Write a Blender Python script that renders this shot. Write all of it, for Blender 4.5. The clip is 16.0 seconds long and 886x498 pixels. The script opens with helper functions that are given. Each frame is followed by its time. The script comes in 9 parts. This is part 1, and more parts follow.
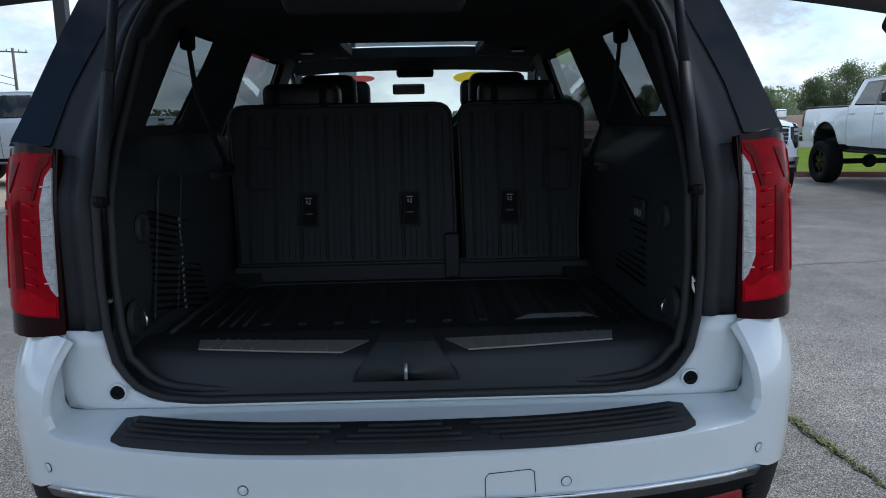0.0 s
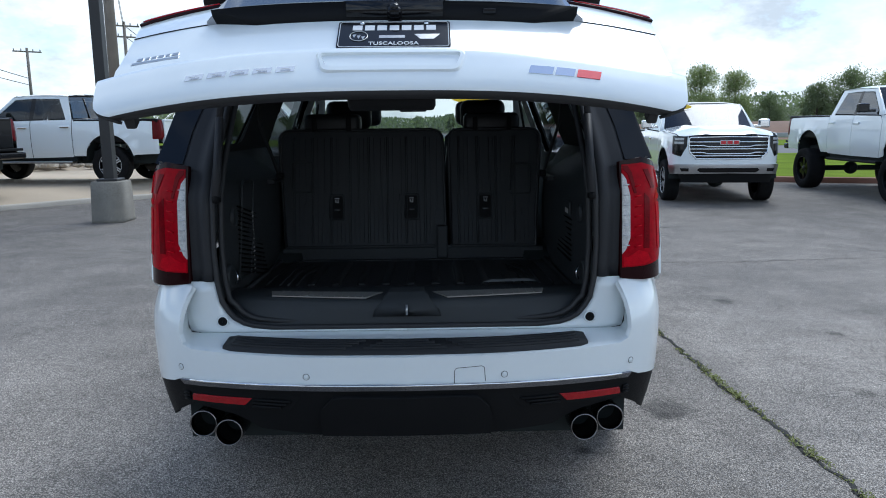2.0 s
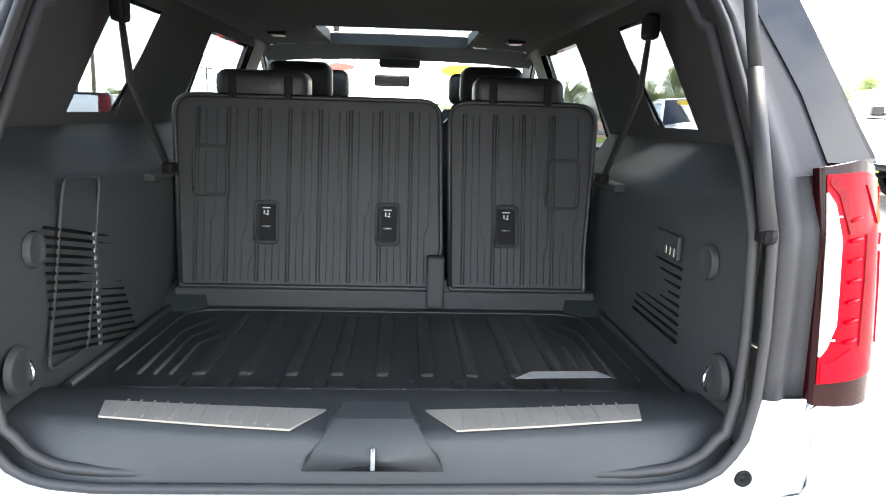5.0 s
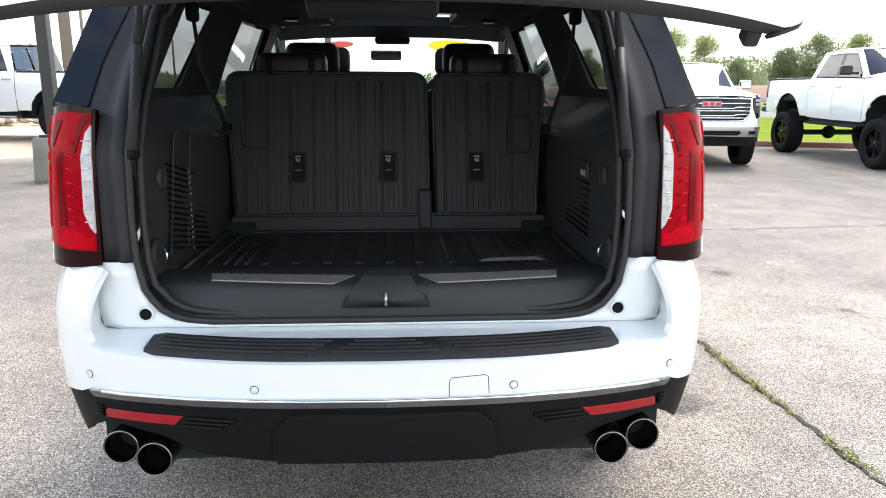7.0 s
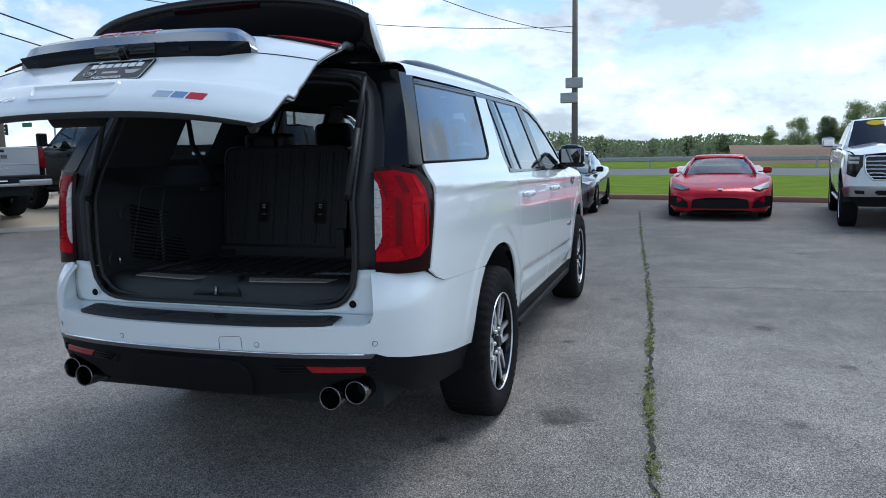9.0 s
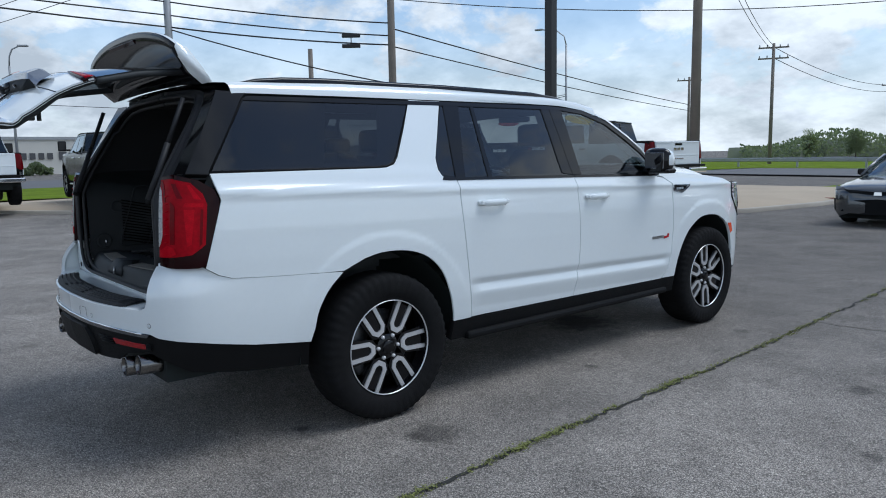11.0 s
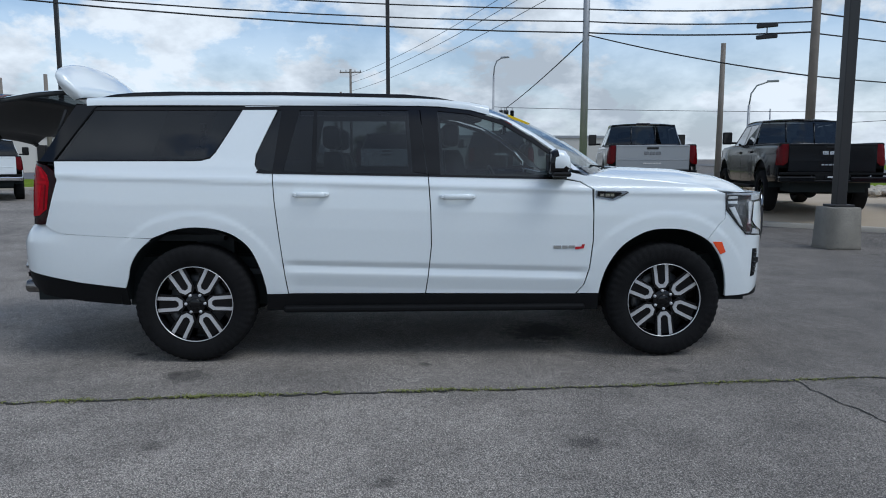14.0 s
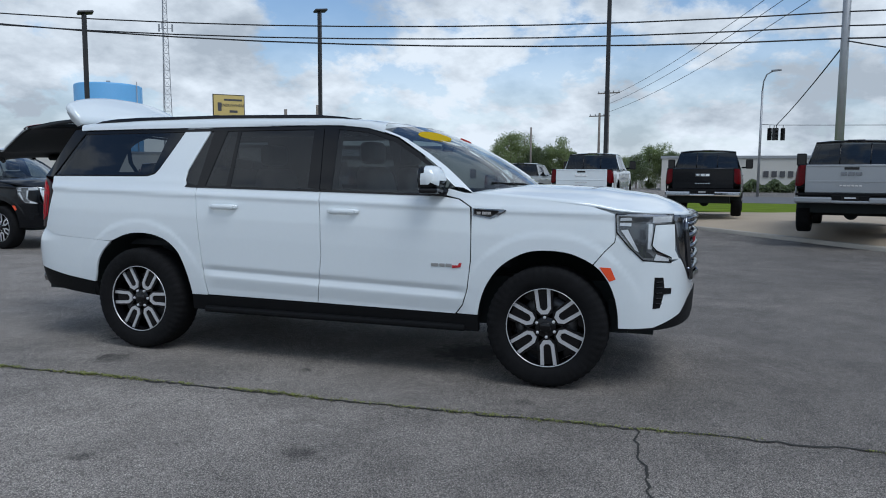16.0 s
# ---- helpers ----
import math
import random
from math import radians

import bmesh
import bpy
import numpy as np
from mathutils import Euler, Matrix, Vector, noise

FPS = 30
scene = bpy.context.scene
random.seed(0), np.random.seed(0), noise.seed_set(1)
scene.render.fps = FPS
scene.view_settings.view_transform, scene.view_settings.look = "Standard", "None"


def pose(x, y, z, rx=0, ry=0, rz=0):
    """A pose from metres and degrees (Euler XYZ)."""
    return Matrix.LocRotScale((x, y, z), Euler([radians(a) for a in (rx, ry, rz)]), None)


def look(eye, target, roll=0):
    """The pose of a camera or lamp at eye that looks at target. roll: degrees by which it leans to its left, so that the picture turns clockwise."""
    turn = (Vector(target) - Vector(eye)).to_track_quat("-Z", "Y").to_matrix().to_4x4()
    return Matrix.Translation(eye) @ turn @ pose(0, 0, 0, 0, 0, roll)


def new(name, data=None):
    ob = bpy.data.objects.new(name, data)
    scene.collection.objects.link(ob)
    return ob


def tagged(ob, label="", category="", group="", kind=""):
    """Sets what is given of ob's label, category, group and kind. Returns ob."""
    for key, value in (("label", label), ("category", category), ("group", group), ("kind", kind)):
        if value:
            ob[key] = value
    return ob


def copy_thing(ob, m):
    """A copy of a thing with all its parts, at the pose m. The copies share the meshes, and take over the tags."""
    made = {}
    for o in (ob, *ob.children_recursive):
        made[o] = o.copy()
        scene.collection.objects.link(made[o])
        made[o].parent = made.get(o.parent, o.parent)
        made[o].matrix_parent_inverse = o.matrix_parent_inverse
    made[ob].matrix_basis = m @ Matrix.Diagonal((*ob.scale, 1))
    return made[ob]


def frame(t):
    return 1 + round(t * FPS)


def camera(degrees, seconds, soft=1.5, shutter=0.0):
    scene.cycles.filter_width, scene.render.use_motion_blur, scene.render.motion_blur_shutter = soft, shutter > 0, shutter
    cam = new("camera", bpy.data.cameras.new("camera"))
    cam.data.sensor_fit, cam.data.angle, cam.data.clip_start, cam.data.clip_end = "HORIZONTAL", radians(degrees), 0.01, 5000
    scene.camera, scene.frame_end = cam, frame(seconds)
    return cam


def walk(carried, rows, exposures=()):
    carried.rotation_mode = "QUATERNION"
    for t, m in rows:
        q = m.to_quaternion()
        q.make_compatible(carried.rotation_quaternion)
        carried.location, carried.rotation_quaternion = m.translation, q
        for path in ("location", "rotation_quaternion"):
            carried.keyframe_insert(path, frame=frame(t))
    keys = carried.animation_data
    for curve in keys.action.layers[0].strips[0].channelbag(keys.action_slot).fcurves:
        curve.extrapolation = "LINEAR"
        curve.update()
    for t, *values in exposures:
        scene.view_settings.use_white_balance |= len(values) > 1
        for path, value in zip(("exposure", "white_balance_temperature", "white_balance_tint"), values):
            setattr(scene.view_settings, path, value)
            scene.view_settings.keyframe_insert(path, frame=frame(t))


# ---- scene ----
cam = camera(62.7, 16.0, 1.0)
PATH = [
    (0, (0.04, -1.485, 1.453), (0.081, 0.485, 1.113), -1.1),
    (0.5, (0.061, -1.826, 1.539), (0.106, 0.14, 1.174), -1.3),
    (1, (0.101, -2.153, 1.551), (0.142, -0.179, 1.23), -0.9),
    (1.5, (0.104, -2.36, 1.512), (0.135, -0.379, 1.237), -0.8),
    (2, (0.081, -2.433, 1.549), (0.108, -0.462, 1.212), -0.6),
    (2.5, (0.075, -2.198, 1.521), (0.104, -0.23, 1.169), -0.3),
    (3, (0.058, -1.832, 1.482), (0.07, 0.134, 1.117), -0.1),
    (3.5, (0.042, -1.436, 1.486), (0.093, 0.532, 1.132), -0.1),
    (6, (0.017, -1.03, 1.477), (0.132, 0.928, 1.089), 2.0),
    (6.5, (-0.044, -1.435, 1.474), (0.068, 0.517, 1.051), 1.8),
    (7, (0.025, -1.846, 1.478), (0.141, 0.102, 1.039), 0.2),
    (7.5, (0.326, -2.285, 1.492), (0.323, -0.314, 1.15), -1.1),
    (8, (0.766, -2.478, 1.507), (0.562, -0.509, 1.225), -1.6),
    (8.5, (1.335, -2.637, 1.513), (0.935, -0.694, 1.253), -1.7),
    (9, (1.935, -2.583, 1.474), (1.322, -0.698, 1.211), -1.2),
    (9.5, (2.568, -2.346, 1.478), (1.71, -0.56, 1.203), -0.8),
    (10, (3.197, -1.996, 1.498), (2.074, -0.363, 1.227), -0.9),
    (12.5, (5.537, 0.7, 1.49), (3.69, 1.421, 1.232), -0.8),
    (13, (5.873, 1.346, 1.48), (3.956, 1.85, 1.213), -0.6),
    (13.5, (6.058, 2.059, 1.458), (4.096, 2.339, 1.188), -0.1),
    (14, (6.177, 2.796, 1.458), (4.195, 2.901, 1.209), 0.1),
    (14.5, (6.194, 3.533, 1.437), (4.209, 3.45, 1.205), 0.3),
    (15, (6.167, 4.232, 1.4), (4.198, 3.948, 1.202), 0.2),
    (15.5, (6.059, 4.948, 1.461), (4.128, 4.465, 1.261), 0.2),
    (16, (5.861, 5.6, 1.433), (3.975, 4.964, 1.239), 0.4),
]
EXPOSURES = [
    (0.0, 0.85, 5750, 6), (2.0, 1.05, 5750, 6), (3.0, 1.42, 5750, 6), (3.7, 1.85, 5700, 7), (4.7, 3.8, 6800, 10), (6.0, 5.75, 7300, 12), (6.5, 4.7, 7300, 12),
    (7.0, 2.5, 7000, 11), (7.5, 1.95, 6500, 9), (8.0, 1.36, 5700, 6), (8.6, 0.97, 5650, 5), (10.0, 0.65, 5720, 6), (12.5, 0.52, 5800, 7), (13.5, 0.44, 5820, 7), (16.0, 0.38, 5820, 7),
]
walk(cam, [(t, look(eye, target, roll)) for t, eye, target, roll in PATH], EXPOSURES)
# ---- world and light ----
world = bpy.data.worlds.new("sky")
scene.world = world
world.use_nodes = True
wn, wl = world.node_tree.nodes, world.node_tree.links
wn.clear()
SUN_EL, SUN_AZ = 58.0, 35.0          # degrees; azimuth clockwise from +y


def wnode(kind, **kw):
    n = wn.new(kind)
    for k, v in kw.items():
        n.inputs[k.replace("_", " ")].default_value = v
    return n


sky = wn.new("ShaderNodeTexSky")
sky.sky_type = "NISHITA"
sky.sun_disc = False
sky.sun_elevation = radians(SUN_EL)
sky.sun_rotation = radians(SUN_AZ)
sky.air_density, sky.dust_density, sky.ozone_density = 1.0, 0.5, 1.5
tex = wn.new("ShaderNodeTexCoord")
sep = wn.new("ShaderNodeSeparateXYZ")
wl.new(tex.outputs["Generated"], sep.inputs[0])


def wmath(op, a, b, clamp=False):
    n = wn.new("ShaderNodeMath")
    n.operation, n.use_clamp = op, clamp
    for i, v in enumerate((a, b)):
        if v is None:
            continue
        if isinstance(v, (int, float)):
            n.inputs[i].default_value = v
        else:
            wl.new(v, n.inputs[i])
    return n.outputs[0]


# clouds on a flat deck: direction divided by its height
up = wmath("ADD", wmath("MAXIMUM", sep.outputs["Z"], 0.0), 0.42)
comb = wn.new("ShaderNodeCombineXYZ")
wl.new(wmath("DIVIDE", sep.outputs["X"], up), comb.inputs["X"])
wl.new(wmath("DIVIDE", sep.outputs["Y"], up), comb.inputs["Y"])
big = wnode("ShaderNodeTexNoise", Scale=2.3, Detail=10.0, Roughness=0.61, Distortion=0.15)
wl.new(comb.outputs[0], big.inputs["Vector"])
cover = wn.new("ShaderNodeMapRange")
cover.interpolation_type = "SMOOTHSTEP"
cover.inputs["From Min"].default_value, cover.inputs["From Max"].default_value = 0.44, 0.545
wl.new(big.outputs["Fac"], cover.inputs["Value"])
belly = wnode("ShaderNodeTexNoise", Scale=3.4, Detail=8.0, Roughness=0.6)
shift = wn.new("ShaderNodeVectorMath")
shift.operation = "ADD"
shift.inputs[1].default_value = (3.1, 1.7, 0.4)
wl.new(comb.outputs[0], shift.inputs[0])
wl.new(shift.outputs[0], belly.inputs["Vector"])
cramp = wn.new("ShaderNodeValToRGB")
cramp.color_ramp.elements[0].position, cramp.color_ramp.elements[0].color = 0.38, (3.75, 4.0, 4.3, 1)
cramp.color_ramp.elements[1].position, cramp.color_ramp.elements[1].color = 0.60, (7.1, 7.25, 7.4, 1)
wl.new(belly.outputs["Fac"], cramp.inputs["Fac"])
mixc = wn.new("ShaderNodeMix")
mixc.data_type = "RGBA"
thin = wn.new("ShaderNodeMapRange")         # the cloud opens towards the zenith
thin.interpolation_type = "SMOOTHSTEP"
for k, v in (("From Min", 0.50), ("From Max", 0.85), ("To Min", 1.0), ("To Max", 0.45)):
    thin.inputs[k].default_value = v
wl.new(sep.outputs["Z"], thin.inputs["Value"])
low = wn.new("ShaderNodeMapRange")
low.interpolation_type = "SMOOTHSTEP"
for k, v in (("From Min", 0.0), ("From Max", 0.26), ("To Min", 0.92), ("To Max", 0.0)):
    low.inputs[k].default_value = v
wl.new(sep.outputs["Z"], low.inputs["Value"])
wl.new(wmath("MAXIMUM", wmath("MULTIPLY", cover.outputs[0], thin.outputs[0]), low.outputs[0]), mixc.inputs["Factor"])
wl.new(sky.outputs[0], mixc.inputs["A"])
wl.new(cramp.outputs[0], mixc.inputs["B"])
bgn = wn.new("ShaderNodeBackground")
bgn.inputs["Strength"].default_value = 0.092
wl.new(mixc.outputs["Result"], bgn.inputs["Color"])
wout = wn.new("ShaderNodeOutputWorld")
wl.new(bgn.outputs[0], wout.inputs["Surface"])

sun = new("sun", bpy.data.lights.new("sun", "SUN"))
sun.data.energy, sun.data.angle, sun.data.color = 1.15, radians(32), (1.0, 0.96, 0.9)
az, el = radians(SUN_AZ), radians(SUN_EL)
sun_dir = Vector((math.sin(az) * math.cos(el), math.cos(az) * math.cos(el), math.sin(el)))
sun.matrix_world = look(sun_dir * 60, (0, 0, 0))

# ---- materials ----
MATS = {}


def mat(name, color, rough=0.5, metal=0.0, var=0.08, scale=6.0, fine=120.0, bump=0.0, coat=0.0, spec=0.5,
        stains=None, emit=0.0, trans=0.0, alpha=1.0, coords="Object"):
    """A principled material with broad and fine variation of its colour, and an optional fine relief."""
    if name in MATS:
        return MATS[name]
    m = bpy.data.materials.new(name)
    MATS[name] = m
    m.use_nodes = True
    nt = m.node_tree
    b = nt.nodes["Principled BSDF"]
    b.inputs["Roughness"].default_value, b.inputs["Metallic"].default_value = rough, metal
    b.inputs["Coat Weight"].default_value, b.inputs["Specular IOR Level"].default_value = coat, spec
    b.inputs["Coat Roughness"].default_value = 0.03
    b.inputs["Transmission Weight"].default_value, b.inputs["Alpha"].default_value = trans, alpha
    b.inputs["Base Color"].default_value = (*color, 1)
    if emit:
        b.inputs["Emission Color"].default_value, b.inputs["Emission Strength"].default_value = (*color, 1), emit
    if var or bump:
        tc = nt.nodes.new("ShaderNodeTexCoord")
        n1, n2 = nt.nodes.new("ShaderNodeTexNoise"), nt.nodes.new("ShaderNodeTexNoise")
        n1.inputs["Scale"].default_value, n1.inputs["Detail"].default_value = scale, 6
        n2.inputs["Scale"].default_value, n2.inputs["Detail"].default_value = fine, 3
        for n in (n1, n2):
            nt.links.new(tc.outputs[coords], n.inputs["Vector"])
        add = nt.nodes.new("ShaderNodeMath")
        add.operation = "ADD"
        nt.links.new(n1.outputs["Fac"], add.inputs[0])
        nt.links.new(n2.outputs["Fac"], add.inputs[1])
        mr = nt.nodes.new("ShaderNodeMapRange")
        for k, v in (("From Min", 0.6), ("From Max", 1.4), ("To Min", 1 - var), ("To Max", 1 + var)):
            mr.inputs[k].default_value = v
        nt.links.new(add.outputs[0], mr.inputs["Value"])
        mul = nt.nodes.new("ShaderNodeVectorMath")
        mul.operation = "SCALE"
        mul.inputs[0].default_value = color
        nt.links.new(mr.outputs[0], mul.inputs["Scale"])
        nt.links.new(mul.outputs[0], b.inputs["Base Color"])
        if bump:
            bp = nt.nodes.new("ShaderNodeBump")
            bp.inputs["Strength"].default_value, bp.inputs["Distance"].default_value = bump, 0.01
            nt.links.new(n2.outputs["Fac"], bp.inputs["Height"])
            nt.links.new(bp.outputs[0], b.inputs["Normal"])
    return m


def glass(name, color, rough=0.0, clear=0.35):
    """Thin tinted glass: a clear tinted sheet under a gloss that grows towards grazing."""
    if name in MATS:
        return MATS[name]
    m = bpy.data.materials.new(name)
    MATS[name] = m
    m.use_nodes = True
    nt = m.node_tree
    nt.nodes.clear()
    t, g, mx, lw = (nt.nodes.new("ShaderNode" + k) for k in ("BsdfTransparent", "BsdfGlossy", "MixShader", "LayerWeight"))
    t.inputs["Color"].default_value = tuple(c * clear for c in color) + (1,)
    g.inputs["Roughness"].default_value = rough
    g.inputs["Color"].default_value = (0.95, 0.97, 1, 1)
    lw.inputs["Blend"].default_value = 0.5
    pw, mr = nt.nodes.new("ShaderNodeMath"), nt.nodes.new("ShaderNodeMapRange")
    pw.operation = "POWER"
    pw.inputs[1].default_value = 3.5
    mr.inputs["To Min"].default_value, mr.inputs["To Max"].default_value = 0.05, 0.95
    o = nt.nodes.new("ShaderNodeOutputMaterial")
    nt.links.new(lw.outputs["Facing"], pw.inputs[0])
    nt.links.new(pw.outputs[0], mr.inputs["Value"])
    nt.links.new(mr.outputs[0], mx.inputs["Fac"])
    nt.links.new(t.outputs[0], mx.inputs[1])
    nt.links.new(g.outputs[0], mx.inputs[2])
    nt.links.new(mx.outputs[0], o.inputs["Surface"])
    return m


def asphalt_material():
    """Worn grey asphalt: light aggregate, broad patches, dark oil drips and fine relief."""
    m = bpy.data.materials.new("asphalt")
    m.use_nodes = True
    nt = m.node_tree
    N, L = nt.nodes, nt.links
    b = N["Principled BSDF"]
    tc = N.new("ShaderNodeTexCoord")

    def noi(scale, detail, rough=0.6):
        n = N.new("ShaderNodeTexNoise")
        n.inputs["Scale"].default_value, n.inputs["Detail"].default_value, n.inputs["Roughness"].default_value = scale, detail, rough
        L.new(tc.outputs["Object"], n.inputs["Vector"])
        return n.outputs["Fac"]

    def ramp(src, stops):
        r = N.new("ShaderNodeValToRGB")
        while len(r.color_ramp.elements) < len(stops):
            r.color_ramp.elements.new(0.5)
        for e, (p, c) in zip(r.color_ramp.elements, stops):
            e.position, e.color = p, (c[0], c[1], c[2], 1) if isinstance(c, tuple) else (c, c, c, 1)
        L.new(src, r.inputs["Fac"])
        return r.outputs["Color"]

    def mul(a, c):
        n = N.new("ShaderNodeMix")
        n.data_type, n.blend_type = "RGBA", "MULTIPLY"
        n.inputs["Factor"].default_value = 1
        L.new(a, n.inputs["A"])
        L.new(c, n.inputs["B"])
        return n.outputs["Result"]
    base = ramp(noi(0.35, 6), [(0.30, (0.285, 0.258, 0.229)), (0.70, (0.440, 0.394, 0.344))])
    blot = ramp(noi(1.7, 7, 0.7), [(0.30, 0.68), (0.55, 1.0), (0.75, 1.2)])
    grain = ramp(noi(85, 5, 0.85), [(0.30, 0.30), (0.43, 0.78), (0.56, 1.11), (0.66, 2.5)])
    vor = N.new("ShaderNodeTexVoronoi")
    vor.inputs["Scale"].default_value = 150
    L.new(tc.outputs["Object"], vor.inputs["Vector"])
    stone = ramp(vor.outputs["Distance"], [(0.0, 2.1), (0.25, 1.12), (0.7, 0.32)])
    mid = ramp(noi(18, 6, 0.72), [(0.32, 0.80), (0.5, 1.0), (0.68, 1.20)])
    drip = N.new("ShaderNodeTexVoronoi")
    drip.inputs["Scale"].default_value = 0.75
    L.new(tc.outputs["Object"], drip.inputs["Vector"])
    oil = ramp(drip.outputs["Distance"], [(0.03, 0.62), (0.075, 1.0)])
    # old oil marks where cars stood
    wob = N.new("ShaderNodeTexNoise")
    wob.inputs["Scale"].default_value, wob.inputs["Detail"].default_value = 9, 5
    L.new(tc.outputs["Object"], wob.inputs["Vector"])
    marks = None
    for x, y, r, dark in ((1.34, 1.32, 0.17, 0.55), (0.20, 3.95, 0.36, 0.22), (0.79, 0.84, 0.05, 0.35), (1.31, 1.24, 0.09, 0.6), (2.62, 3.73, 0.10, 0.55), (3.04, 2.71, 0.07, 0.5), (1.15, 2.93, 0.05, 0.5), (1.36, 4.65, 0.06, 0.6), (1.18, -0.45, 0.07, 0.5)):
        ds = N.new("ShaderNodeVectorMath")
        ds.operation = "DISTANCE"
        ds.inputs[1].default_value = (x, y, 0)
        L.new(tc.outputs["Object"], ds.inputs[0])
        ad = N.new("ShaderNodeMath")
        ad.operation, ad.inputs[2].default_value = "MULTIPLY_ADD", -r * 0.6
        ad.inputs[1].default_value = r * 1.2
        L.new(wob.outputs["Fac"], ad.inputs[0])
        sm = N.new("ShaderNodeMath")
        sm.operation = "ADD"
        L.new(ds.outputs["Value"], sm.inputs[0])
        L.new(ad.outputs[0], sm.inputs[1])
        spot = N.new("ShaderNodeMapRange")
        spot.interpolation_type = "SMOOTHSTEP"
        for k, v in (("From Min", r * 0.35), ("From Max", r * 1.25), ("To Min", dark), ("To Max", 1.0)):
            spot.inputs[k].default_value = v
        L.new(sm.outputs[0], spot.inputs["Value"])
        marks = spot.outputs[0] if marks is None else mul(marks, spot.outputs[0])
    # tone runs darker towards +y; a pale worn strip east of the long crack
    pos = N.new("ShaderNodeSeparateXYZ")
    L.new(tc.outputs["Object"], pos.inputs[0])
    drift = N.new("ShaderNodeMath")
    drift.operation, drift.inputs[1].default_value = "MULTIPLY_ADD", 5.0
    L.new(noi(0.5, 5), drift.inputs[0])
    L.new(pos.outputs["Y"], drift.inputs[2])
    north_ramp = N.new("ShaderNodeMapRange")
    north_ramp.interpolation_type = "SMOOTHSTEP"
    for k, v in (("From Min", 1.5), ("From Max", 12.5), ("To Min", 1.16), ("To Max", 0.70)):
        north_ramp.inputs[k].default_value = v
    L.new(drift.outputs[0], north_ramp.inputs["Value"])
    worn = N.new("ShaderNodeMapRange")
    worn.interpolation_type = "SMOOTHSTEP"
    for k, v in (("From Min", 1.75), ("From Max", 2.15), ("To Min", 0.95), ("To Max", 1.10)):
        worn.inputs[k].default_value = v
    L.new(pos.outputs["X"], worn.inputs["Value"])
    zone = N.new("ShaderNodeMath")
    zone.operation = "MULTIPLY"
    L.new(north_ramp.outputs[0], zone.inputs[0])
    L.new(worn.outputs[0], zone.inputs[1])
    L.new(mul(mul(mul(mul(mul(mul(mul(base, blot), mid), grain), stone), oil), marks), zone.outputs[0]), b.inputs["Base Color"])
    b.inputs["Roughness"].default_value, b.inputs["Specular IOR Level"].default_value = 0.85, 0.35
    bp = N.new("ShaderNodeBump")
    bp.inputs["Strength"].default_value, bp.inputs["Distance"].default_value = 0.8, 0.006
    L.new(vor.outputs["Distance"], bp.inputs["Height"])
    L.new(bp.outputs[0], b.inputs["Normal"])
    return m


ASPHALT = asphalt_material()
WHITE = mat("white_paint", (0.772, 0.818, 0.826), 0.22, 0, 0.012, 1.5, 40, coat=1.0)
BLACKPAINT = mat("black_paint", (0.004, 0.0045, 0.006), 0.18, 0, 0.1, 2, 60, coat=0.15, spec=0.2)
SILVER = mat("silver_paint", (0.33, 0.345, 0.36), 0.32, 0.55, 0.03, 2, 300, coat=0.8)
GRAYPAINT = mat("gray_paint", (0.17, 0.175, 0.18), 0.3, 0.5, 0.03, 2, 300, coat=0.8)
DARKGRAY = mat("dark_gray_paint", (0.085, 0.087, 0.09), 0.22, 0.6, 0.05, 2, 300, coat=1.0)
REDPAINT = mat("red_paint", (0.42, 0.002, 0.014), 0.26, 0.25, 0.04, 2, 200, coat=0.4, spec=0.2)
MAROON = mat("maroon_paint", (0.22, 0.012, 0.02), 0.28, 0.2, 0.04, 2, 200, coat=1.0)
PLASTIC = mat("black_plastic", (0.0075, 0.0078, 0.0085), 0.55, 0, 0.15, 8, 400, 0.15, spec=0.12)
GLOSSBLACK = mat("gloss_black", (0.005, 0.005, 0.006), 0.1, 0, 0.05, 3, 80, spec=0.35)
RUBBER = mat("tyre_rubber", (0.0105, 0.0105, 0.011), 0.85, 0, 0.35, 10, 300, 0.4, spec=0.12)
CHROME = mat("chrome", (0.80, 0.81, 0.82), 0.07, 1.0, 0.02, 4, 60)
DARKCHROME = mat("dark_chrome", (0.17, 0.18, 0.20), 0.12, 1.0, 0.05, 4, 60)
STEEL = mat("brushed_steel", (0.5, 0.5, 0.5), 0.28, 1.0, 0.08, 10, 300)
ALLOY = mat("machined_alloy", (0.68, 0.68, 0.69), 0.3, 0.55, 0.04, 6, 300)
GLASSDARK = glass("privacy_glass", (0.80, 0.88, 0.92), 0.0, 0.24)
TRUCKGLASS = glass("truck_glass", (0.72, 0.84, 0.90), 0.0, 0.10)
GLASSMID = glass("tinted_glass", (0.78, 0.9, 0.93), 0.0, 0.36)
GLASSCLEAR = glass("clear_glass", (0.88, 0.95, 0.92), 0.0, 0.85)
CONCRETE = mat("concrete", (0.40, 0.36, 0.30), 0.85, 0, 0.22, 1.2, 60, 0.25)
PADTAN = mat("tan_concrete", (0.42, 0.34, 0.245), 0.85, 0, 0.16, 0.6, 60, 0.2)
GRASS = mat("grass", (0.130, 0.185, 0.016), 0.9, 0, 0.4, 0.8, 40, 0.5, spec=0.03)
POLEBLACK = mat("pole_black", (0.018, 0.017, 0.017), 0.45, 0, 0.2, 3, 60)

# ---- building helpers ----
def mesh_of(name, bm):
    me = bpy.data.meshes.new(name)
    bm.to_mesh(me)
    bm.free()
    return me


